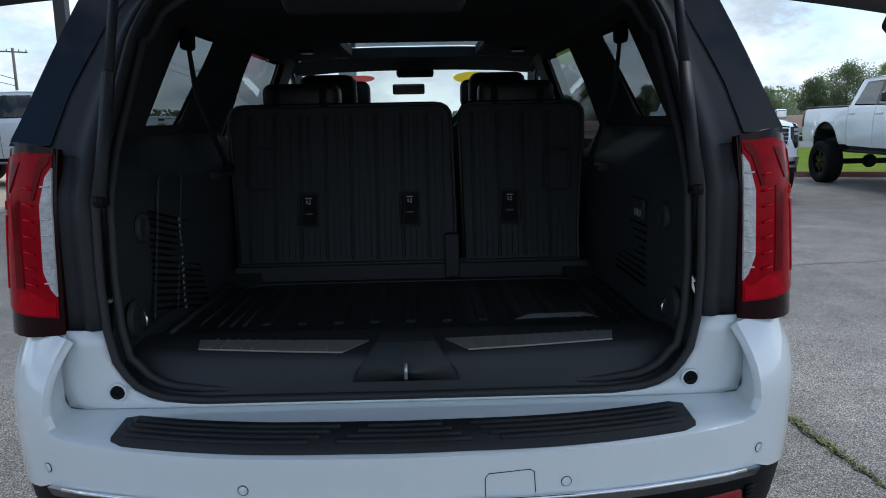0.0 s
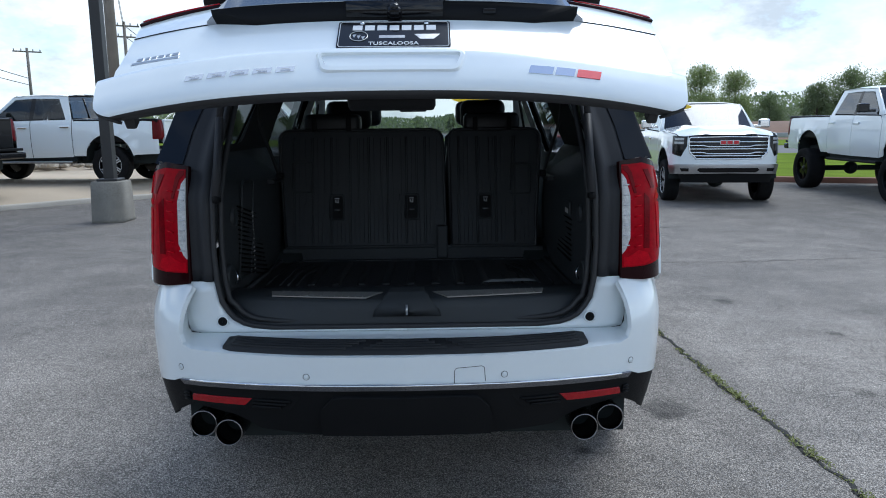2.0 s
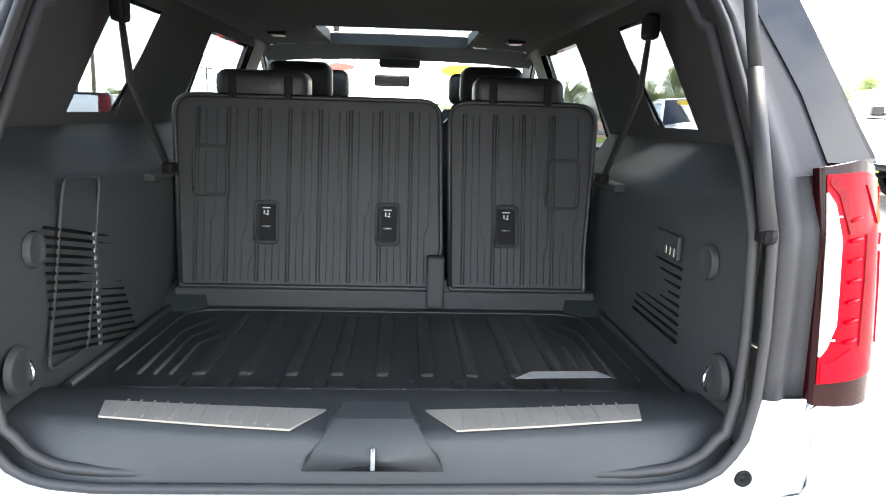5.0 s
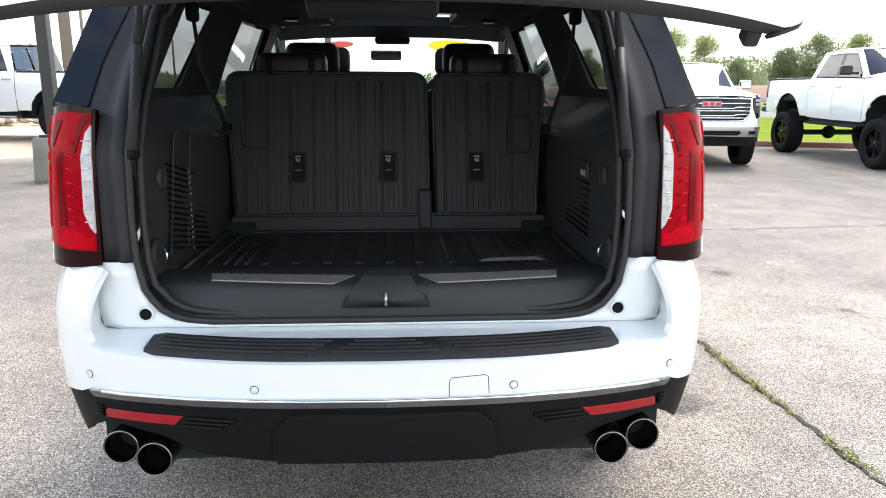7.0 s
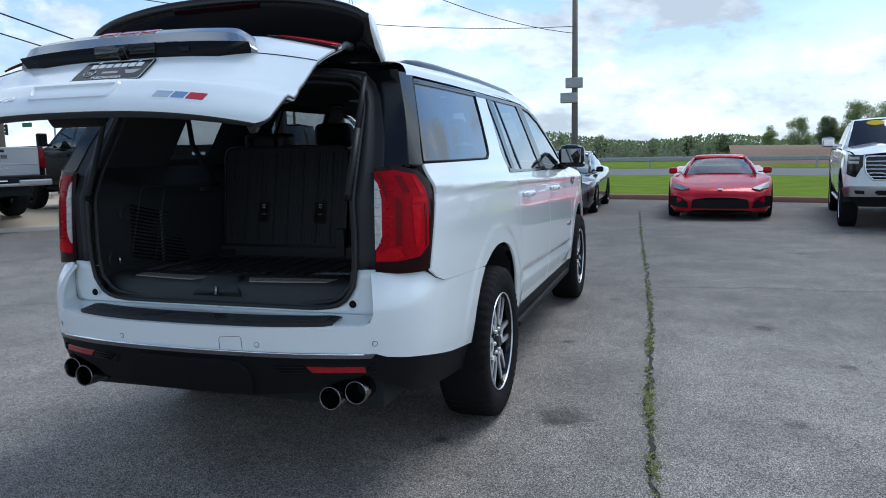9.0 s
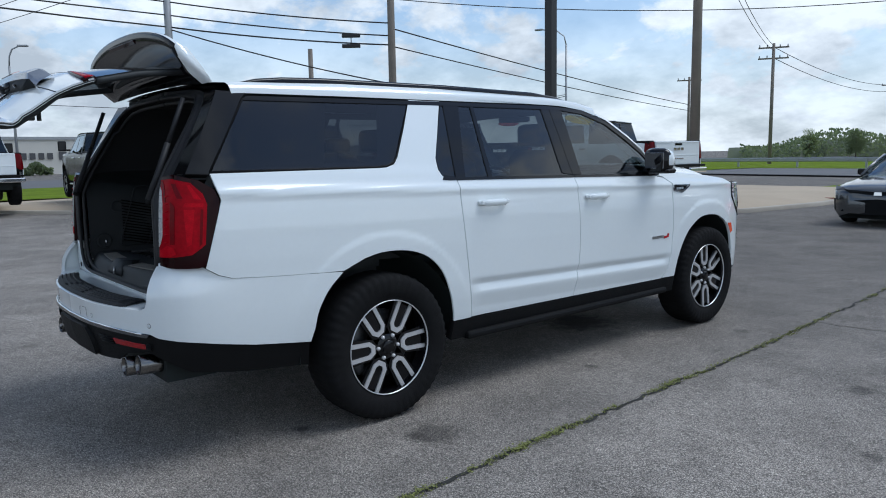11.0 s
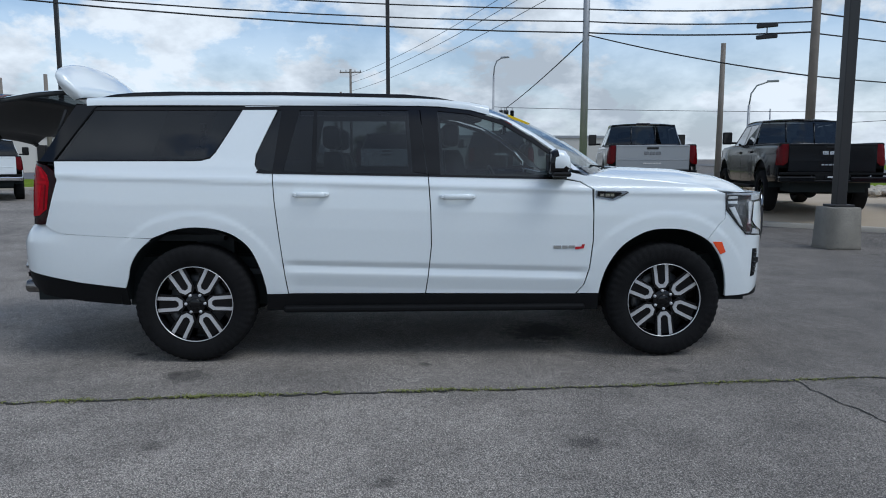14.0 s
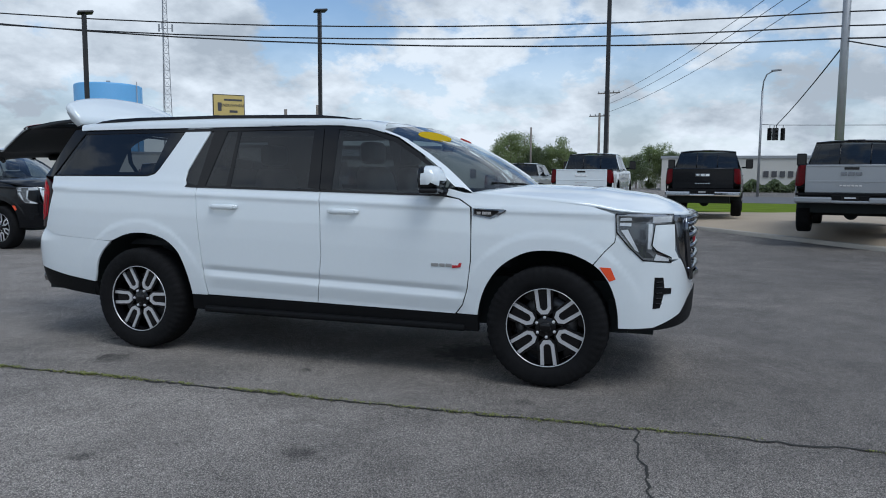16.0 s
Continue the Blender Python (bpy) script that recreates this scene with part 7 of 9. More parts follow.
def pickup(name, m, paint, label, lift=0.0, R=0.42, rim=0.26, chrome=True, black=False, sign=None, front=True, group="", style="s", wide=0.285, tow=True):
    """A crew-cab pickup: its rear bumper at y 0, its nose at y 5.9."""
    o = thing(name, m, label, "pickup truck", group)
    body = new("body")
    body.parent = o
    body.matrix_basis = Matrix.Translation((0, 0, lift))
    bright = CHROME if chrome else GLOSSBLACK
    hz = R - lift
    for s, sd in ((1, RIGHT), (-1, LEFT)):
        TRUCK.panel("bed_side", [T(y, z) for y, z in [(0.17, 0.62), (0.72, 0.60)] + arc(1.33, 0.50, 0.56, 172, 8, 12) + [(1.92, 0.58), (2.16, 0.58), (2.16, 1.385), (0.19, 1.385)]], paint, body, sides=sd, step=0.16)
        TRUCK.panel("door", [T(y, z) for y, z in ((2.18, 0.56), (3.13, 0.54), (3.14, 1.37), (2.18, 1.385))], paint, body, sides=sd, step=0.16)
        TRUCK.panel("door", [T(y, z) for y, z in ((3.15, 0.54), (4.16, 0.54), (4.22, 0.7), (4.22, 1.26), (4.10, 1.35), (3.16, 1.37))], paint, body, sides=sd, step=0.16)
        TRUCK.panel("fender", [T(y, z) for y, z in [(4.18, 0.54), (4.24, 0.70), (4.24, 1.26), (4.12, 1.36), (4.35, 1.37), (5.0, 1.36), (5.5, 1.33), (5.62, 1.30), (5.64, 1.02), (5.62, 0.80), (5.48, 0.66)] + arc(4.90, 0.50, 0.56, 16, 172, 12)], paint, body, sides=sd, step=0.16)
        TRUCK.panel("side_glass", [T(y, z) for y, z in ((2.30, 1.41), (3.10, 1.395), (3.07, 1.84), (2.50, 1.84))], TRUCKGLASS, body, out=-0.004, sides=sd, step=0.2, thick=0)
        TRUCK.panel("side_glass", [T(y, z) for y, z in ((3.17, 1.395), (4.02, 1.375), (3.96, 1.45), (3.55, 1.82), (3.15, 1.84))], TRUCKGLASS, body, out=-0.004, sides=sd, step=0.2, thick=0)
        TRUCK.panel("cab_pillar", [T(y, z) for y, z in ((2.18, 1.38), (2.31, 1.38), (2.51, 1.85), (3.1, 1.86), (3.55, 1.84), (3.98, 1.46), (4.03, 1.37), (4.12, 1.37), (4.05, 1.46), (3.62, 1.88), (3.1, 1.92), (2.32, 1.91))], paint, body, sides=sd, step=0.2)
        TRUCK.panel("cab_pillar", [T(y, z) for y, z in ((3.09, 1.38), (3.18, 1.38), (3.16, 1.86), (3.06, 1.86))], GLOSSBLACK, body, sides=sd, step=0.2, out=-0.002)
        TRUCK.panel("tail_light", [T(0.30, 0.94), T(0.30, 1.36), TRUCK.R(0.80, 1.36), TRUCK.R(0.83, 1.0), TRUCK.R(0.90, 0.94)], TRUCKRED, body, out=0.006, sides=sd, step=0.1, thick=0.03, label="dark red tail light")
        bm = bmesh.new()
        box(bm, s * 0.93 - 0.10, s * 0.93 + 0.10, 2.2, 4.15, 0.42, 0.47, 0.02)
        part("running_board", bm, PLASTIC if not chrome else STEEL, body)
        # tow mirror
        bm = bmesh.new()
        zt = 1.72 if tow else 1.60
        box(bm, s * 1.20 - 0.11, s * 1.20 + 0.11, 3.80, 3.92, 1.42, zt, 0.03)
        box(bm, s * 1.06 - 0.09, s * 1.06 + 0.09, 3.86, 3.91, 1.43, 1.48, 0.01)
        mr = part("door_mirror", bm, PLASTIC if tow else bright, body)
        bm = bmesh.new()
        box(bm, s * 1.20 - 0.09, s * 1.20 + 0.09, 3.792, 3.80, 1.45, zt - 0.03)
        part("mirror_glass", bm, GLOSSBLACK, mr)
        for y, z in ((2.32, 1.22), (3.32, 1.21)):
            bm = bmesh.new()
            c = TRUCK.at(*T(y, z), 0.015, s < 0)
            box(bm, c.x - 0.02, c.x + 0.02, y - 0.11, y + 0.11, z - 0.02, z + 0.02, 0.01)
            part("door_handle", bm, paint if not chrome else CHROME, body)
        for hy in (1.33, 4.90):
            bm = bmesh.new()
            rows = []
            for a in np.linspace(-0.05, math.pi + 0.05, 16):
                y, z = hy + 0.55 * math.cos(a), 0.50 + 0.55 * math.sin(a)
                rows.append([(s * 1.0, y, z), (s * 0.62, y, z)])
            loft(bm, rows)
            part("wheel_well", bm, UNDER, body)
            wheel(o, s * (1.03 - wide / 2 + 0.03 * (lift > 0.2) * 4), hy, R, R, rim, wide, style, black=black)
        hl = TRUCK.panel("headlight", [T(5.50, 1.30), T(5.55, 1.04), TRUCK.F(0.955, 0.965), TRUCK.F(0.845, 0.915), TRUCK.F(0.75, 1.11), TRUCK.F(0.75, 1.285)], GLOSSBLACK, body, out=0.012, sides=sd, step=0.08, thick=0.03)
        for z in (1.235, 1.165):
            TRUCK.panel("light_bar", [T(5.62, z - 0.022), TRUCK.F(0.80, z - 0.022), TRUCK.F(0.80, z + 0.022), T(5.60, z + 0.022)], LAMPGRAY, hl, out=0.02, sides=sd, step=0.08, thick=0.01)
    # bed floor, front wall and rails
    bm = bmesh.new()
    box(bm, -0.80, 0.80, 0.2, 2.14, 0.84, 0.88)
    for s in (1, -1):
        box(bm, s * 0.88 - 0.10, s * 0.88 + 0.10, 0.18, 2.16, 0.88, 1.39, 0.03)
    box(bm, -0.9, 0.9, 2.06, 2.16, 0.88, 1.40, 0.02)
    part("bed_liner", bm, PLASTIC, body)
    # tailgate with handle and plain bars where a name stands
    bm = bmesh.new()
    box(bm, -0.82, 0.82, 0.095, 0.17, 0.80, 1.37, 0.02)
    tg = part("tailgate", bm, paint, body)
    bm = bmesh.new()
    box(bm, -0.80, 0.80, 0.085, 0.10, 1.33, 1.365, 0.006)
    box(bm, -0.78, 0.78, 0.088, 0.10, 1.02, 1.05, 0.004)
    part("tailgate_ridge", bm, paint, tg)
    bm = bmesh.new()
    box(bm, -0.13, 0.13, 0.083, 0.10, 1.27, 1.32, 0.008)
    part("tailgate_handle", bm, GLOSSBLACK, tg)
    bm = bmesh.new()
    for x in (-0.19, -0.06, 0.07):
        box(bm, x, x + 0.11, 0.082, 0.098, 1.15, 1.22, 0.004)
    part("tailgate_badge", bm, (DARKCHROME if paint in (SILVER,) else CHROME), tg, "plain badge shapes")
    bm = bmesh.new()
    for k in range(6):
        box(bm, -0.20 + k * 0.068, -0.15 + k * 0.068, 0.087, 0.096, 0.94, 0.965)
    part("tailgate_lettering", bm, CHROME, tg)
    bm = bmesh.new()
    for s in (1, -1):
        box(bm, s * 0.66 - 0.34, s * 0.66 + 0.34, -0.02, 0.16, 0.60, 0.725, 0.03)
    box(bm, -0.36, 0.36, 0.0, 0.16, 0.60, 0.66, 0.02)
    bp = part("rear_bumper", bm, bright if paint is not SILVER else SILVER, body)
    bm = bmesh.new()
    box(bm, -0.34, 0.34, 0.02, 0.15, 0.655, 0.76, 0.015)
    box(bm, -0.98, 0.98, 0.03, 0.16, 0.748, 0.80, 0.01)
    part("bumper_step", bm, PLASTIC, bp)
    bm = bmesh.new()
    box(bm, -0.15, 0.15, 0.008, 0.02, 0.67, 0.75)
    part("number_plate", bm, GLOSSBLACK, bp, "dark number plate with a pale bar")
    bm = bmesh.new()
    box(bm, -0.10, 0.10, 0.004, 0.009, 0.70, 0.725)
    part("plate_bar", bm, PAPER, bp)
    # cab roof, glass, hood
    bm = bmesh.new()
    loft(bm, [[(x, y, z - 0.05 * abs(x / 0.80) ** 3) for x in np.linspace(-0.80, 0.80, 13)] for y, z in ((2.30, 1.955), (2.45, 1.972), (2.9, 1.985), (3.3, 1.975), (3.60, 1.945))])
    part("roof", bm, paint, body, smooth=True)
    for s in (1, -1):
        bm = bmesh.new()
        loft(bm, [[TRUCK.at(*T(y, z), 0, s < 0), (s * 0.80, y, zz)] for y, z, zz in ((2.30, 1.90, 1.905), (2.9, 1.915, 1.935), (3.3, 1.91, 1.925), (3.6, 1.885, 1.895))])
        bmesh.ops.recalc_face_normals(bm, faces=bm.faces)
        part("roof_side", bm, paint, body)
    bm = bmesh.new()
    loft(bm, [[(x * w, y - 0.04 * (1 - abs(x)), z) for x in np.linspace(-1, 1, 9)] for w, y, z in ((0.90, 2.17, 1.40), (0.87, 2.20, 1.55), (0.80, 2.29, 1.90))])
    rw = part("rear_glass", bm, TRUCKGLASS, body, "dark rear cab glass", smooth=True)
    bm = bmesh.new()
    for x in (-0.30, 0.30):
        tube(bm, [(x, 2.135, 1.41), (x, 2.17, 1.56), (x, 2.25, 1.88)], 0.014, 6)
    tube(bm, [(-0.88, 2.17, 1.40), (0, 2.13, 1.40), (0.88, 2.17, 1.40)], 0.022, 6)
    tube(bm, [(-0.79, 2.29, 1.90), (0, 2.26, 1.935), (0.79, 2.29, 1.90)], 0.022, 6)
    part("glass_frame", bm, GLOSSBLACK, rw)
    bm = bmesh.new()
    box(bm, -0.17, 0.17, 2.27, 2.31, 1.925, 1.965, 0.008)
    part("brake_light", bm, TAILDARK, body)
    bm = bmesh.new()
    loft(bm, [[(x * w, y + d * (1 - abs(x) ** 2), z) for x in np.linspace(-1, 1, 11)] for w, y, d, z in ((0.76, 3.58, 0.06, 1.92), (0.82, 3.85, 0.13, 1.68), (0.88, 4.15, 0.24, 1.385))])
    ws_ = part("windshield", bm, TRUCKGLASS, body, "tinted windshield", smooth=True)
    if sign:
        bm = bmesh.new()
        ring = [bm.verts.new((0.42 + 0.15 * math.cos(a), 3.735 + 0.02 * math.sin(a) * -1, 1.85 + 0.045 * math.sin(a))) for a in np.linspace(0, 2 * math.pi, 20, endpoint=False)]
        bm.faces.new(ring)
        bmesh.ops.translate(bm, verts=bm.verts, vec=(0, 0.03, 0.02))
        part("sticker", bm, YELLOW, ws_, "yellow oval price sticker")
    for s in (1, -1):
        bm = bmesh.new()
        loft(bm, [[TRUCK.at(*T(y, z), 0, s < 0), (s * x1, y1, z1)] for y, z, x1, y1, z1 in ((3.6, 1.885, 0.76, 3.585, 1.922), (3.85, 1.66, 0.82, 3.855, 1.682), (4.05, 1.46, 0.87, 4.06, 1.48), (4.12, 1.37, 0.885, 4.16, 1.387))])
        solid(bm, 0.01)
        part("front_pillar", bm, paint, body)
    bm = bmesh.new()
    rows = []
    for t in np.linspace(0, 1, 9):
        row = []
        for k in np.linspace(-1, 1, 17):
            x = k * (0.965 - 0.12 * t ** 3)
            y0, y1 = 4.40 - 0.25 * k * k, 5.86 - 0.22 * abs(k) ** 3
            z = 1.385 - 0.045 * t + (0.085 + 0.03 * math.exp(-((abs(k) - 0.5) / 0.12) ** 2)) * (1 - abs(k) ** 5) * (1 - 0.5 * t ** 6) - 0.07 * t ** 10
            row.append((x, y0 + (y1 - y0) * t, z))
        rows.append(row)
    loft(bm, rows)
    part("hood", bm, paint, body, smooth=True)
    # front end
    FT = TRUCK.F
    edge = [(0.0, 0.865), (0.58, 0.870), (0.69, 0.98), (0.715, 1.10), (0.715, 1.235), (0.69, 1.262), (0.0, 1.275)]
    gr = TRUCK.panel("grille", [FT(x, z) for x, z in edge], GLOSSBLACK, body, sides=BOTH, step=0.2, thick=0, out=-0.012)
    bm = bmesh.new()
    tube(bm, [TRUCK.at(*FT(x, z), 0.004, True) for x, z in edge[::-1]] + [TRUCK.at(*FT(x, z), 0.004) for x, z in edge[1:]], 0.015, 6)
    part("grille_surround", bm, bright, gr, smooth=True)
    for k, z in enumerate((0.925, 0.985, 1.05, 1.115, 1.18)):
        wx = float(np.interp(z, [0.87, 0.98, 1.10], [0.58, 0.69, 0.71]))
        bm = bmesh.new()
        dip = 0.022 if k in (1, 3) else 0.0
        tube(bm, [TRUCK.at(*FT(x, z - dip * (x < 0.45)), 0.0, True) for x in (wx, 0.46, 0.38, 0.2)] + [TRUCK.at(*FT(x, z - dip * (x < 0.45)), 0.0) for x in (0, 0.2, 0.38, 0.46, wx)], 0.013, 6)
        part("grille_bar", bm, bright, gr, smooth=True)
    for x in (-0.165, -0.05, 0.065):
        bm = bmesh.new()
        box(bm, x - 0.006, x + 0.106, 5.865, 5.892, 1.128, 1.214, 0.006)
        bd = part("grille_badge", bm, bright, gr, "plain badge shape")
        bm = bmesh.new()
        box(bm, x + 0.004, x + 0.096, 5.888, 5.902, 1.140, 1.202, 0.005)
        part("badge_face", bm, REDBADGE, bd)
    TRUCK.panel("front_fascia", [FT(0, 0.765), FT(0.90, 0.765), T(5.46, 0.70), T(5.62, 0.82), T(5.56, 1.02), FT(0.955, 0.955), FT(0.84, 0.905), FT(0.745, 1.10), FT(0.745, 1.285), FT(0.725, 1.285), FT(0.73, 1.10), FT(0.70, 0.975), FT(0.59, 0.855), FT(0, 0.85)], paint, body, sides=BOTH, step=0.15, out=0.004)
    SATIN = mat("satin_chrome", (0.50, 0.51, 0.53), 0.28, 1.0, 0.06, 6, 120)
    fb = TRUCK.panel("front_bumper", [FT(0, 0.60), FT(0.88, 0.58), T(5.42, 0.56), T(5.44, 0.72), FT(0.90, 0.765), FT(0, 0.765)], SATIN if chrome else paint, body, sides=BOTH, step=0.15, out=0.03, thick=0.06)
    TRUCK.panel("bumper_intake", [FT(0, 0.615), FT(0.50, 0.615), FT(0.56, 0.66), FT(0.52, 0.695), FT(0, 0.70)], GLOSSBLACK, fb, sides=BOTH, step=0.2, out=0.034, thick=0.01)
    for sd in (RIGHT, LEFT):
        TRUCK.panel("fog_light", [FT(0.70, 0.63), FT(0.82, 0.63), FT(0.84, 0.69), FT(0.70, 0.69)], GLOSSBLACK, fb, sides=sd, step=0.2, out=0.034, thick=0.01)
    TRUCK.panel("air_dam", [FT(0, 0.42), FT(0.85, 0.42), FT(0.90, 0.57), FT(0.6, 0.60), FT(0, 0.60)], PLASTIC, fb, sides=BOTH, step=0.2, out=-0.01, thick=0.03)
    bm = bmesh.new()
    box(bm, -0.72, 0.72, 0.3, 5.5, 0.40, 0.70)
    box(bm, -0.92, 0.92, 2.15, 4.2, 0.46, 0.70)
    part("chassis", bm, UNDER, body)
    bm = bmesh.new()
    for y in (1.33, 4.90):
        bm = bmesh.new()
        tube(bm, [(-0.85, y, R - lift), (0.85, y, R - lift)], 0.06, 8)
        bmesh.ops.create_uvsphere(bm, u_segments=10, v_segments=8, radius=0.15, matrix=Matrix.Translation((0, y, R - lift)))
        part("axle", bm, UNDER, body)
    # dark cabin with seats
    bm = bmesh.new()
    for x, y in ((-0.42, 2.5), (0.42, 2.5), (-0.42, 3.35), (0.42, 3.35)):
        box(bm, x - 0.25, x + 0.25, y, y + 0.14, 0.9, 1.58, 0.05)
        box(bm, x - 0.13, x + 0.13, y + 0.01, y + 0.11, 1.60, 1.76, 0.04)
    box(bm, -0.9, 0.9, 3.95, 4.2, 0.9, 1.34, 0.04)
    box(bm, -0.9, 0.9, 2.25, 4.2, 0.68, 0.75)
    part("cabin", bm, LEATHER, body)
    return o


def at_rear(x, y, z, heading, size=1.0):
    """The pose of a vehicle whose rear middle stands at x, y and that points along a heading in degrees from +y towards -x."""
    return pose(x, y, z, 0, 0, heading) @ Matrix.Scale(size, 4)


ROW = "pickups on the concrete display pad"
white_hd = pickup("pickup_truck", at_rear(-5.85, 15.4, 0.262, 84, 1.03), WHITE, "white heavy-duty crew-cab pickup on the concrete pad", lift=0.06, R=0.43, group=ROW)
pickup("pickup_truck", at_rear(-8.4, 11.6, 0.275, 78, 1.04), BLACKPAINT, "black heavy-duty crew-cab pickup beside the light pole", lift=0.06, R=0.44, black=True, chrome=False, group=ROW)
silver_hd = pickup("pickup_truck", at_rear(-11.1, 8.75, 0.27, 78, 1.05), SILVER, "silver heavy-duty crew-cab pickup on the concrete pad", lift=0.06, R=0.43, group=ROW)
pickup("pickup_truck", at_rear(-17.6, 5.96, 0.30, 86, 1.08), BLACKPAINT, "black crew-cab pickup with a chrome rear bumper", R=0.42, group=ROW)
copy_thing(white_hd, at_rear(-18.5, 2.17, 0.28, 88))["label"] = "white crew-cab pickup parked beside a black one"
pickup("pickup_truck", at_rear(6.37, 16.93, 0, 172.5), WHITE, "white crew-cab pickup with a chrome grille and yellow sticker", R=0.41, sign=True, style="s", tow=False)
pickup("pickup_truck", at_rear(9.95, 15.9, 0, 178), WHITE, "white pickup lifted on large black off-road wheels", lift=0.28, R=0.46, rim=0.27, black=True, wide=0.36, chrome=False, tow=False)
gray = pickup("pickup_truck", at_rear(-26.0, -2.3, 0.2, 84), GRAYPAINT, "dark grey crew-cab pickup parked in a far row", R=0.42)
FAR = "pickups parked in the row behind"
for t_, m_ in ((silver_hd, at_rear(-20.1, -8.0, 0, 118)), (white_hd, at_rear(-18.4, -10.8, 0, 118)), (gray, at_rear(-21.6, -5.0, 0, 118))):
    c_ = copy_thing(t_, m_)
    c_["label"], c_["group"] = {silver_hd: "silver", white_hd: "white", gray: "dark grey"}[t_] + " crew-cab pickup in the row behind the SUV", FAR
pickup("pickup_truck", at_rear(-16.6, -13.6, 0, 118), MAROON, "dark red crew-cab pickup in the row behind the SUV", R=0.42, group=FAR)

# a black SUV of the same kind, its gate shut and out of sight
dark = copy_thing(suv, pose(-6.17, -11.65, 0, 0, 0, -5))
tagged(dark, "black full-size SUV parked nose out in the next row", "car")
gone = []
for ob in dark.children_recursive:
    if ob.name.split(".")[0] in ("liftgate", "gate_strut", "seat_back", "sticker"):
        gone += [ob, *ob.children_recursive]
for ob in set(gone):
    bpy.data.objects.remove(ob)
for ob in dark.children_recursive:
    if ob.type == "MESH":
        for sl in ob.material_slots:
            if sl.material == WHITE:
                sl.link = "OBJECT"
                sl.material = BLACKPAINT
            elif sl.material == DARKCHROME:
                sl.link = "OBJECT"
                sl.material = CHROME
            elif sl.material == PLASTIC and ob.name.split(".")[0] in ("front_skid", "valance", "side_cladding"):
                sl.link = "OBJECT"
                sl.material = BLACKPAINT
gd = [ob for ob in dark.children_recursive if ob.name.split(".")[0] == "grille"][0]
for k in range(-7, 8):
    bm = bmesh.new()
    x = abs(k) * 0.08
    tube(bm, [YK.at(*F_(x, z), -0.005, k < 0) for z in (0.76 if x < 0.5 else 0.84, 0.95, 1.08, 1.165)], 0.011, 6)
    part("grille_mesh", bm, CHROME, gd, smooth=True)


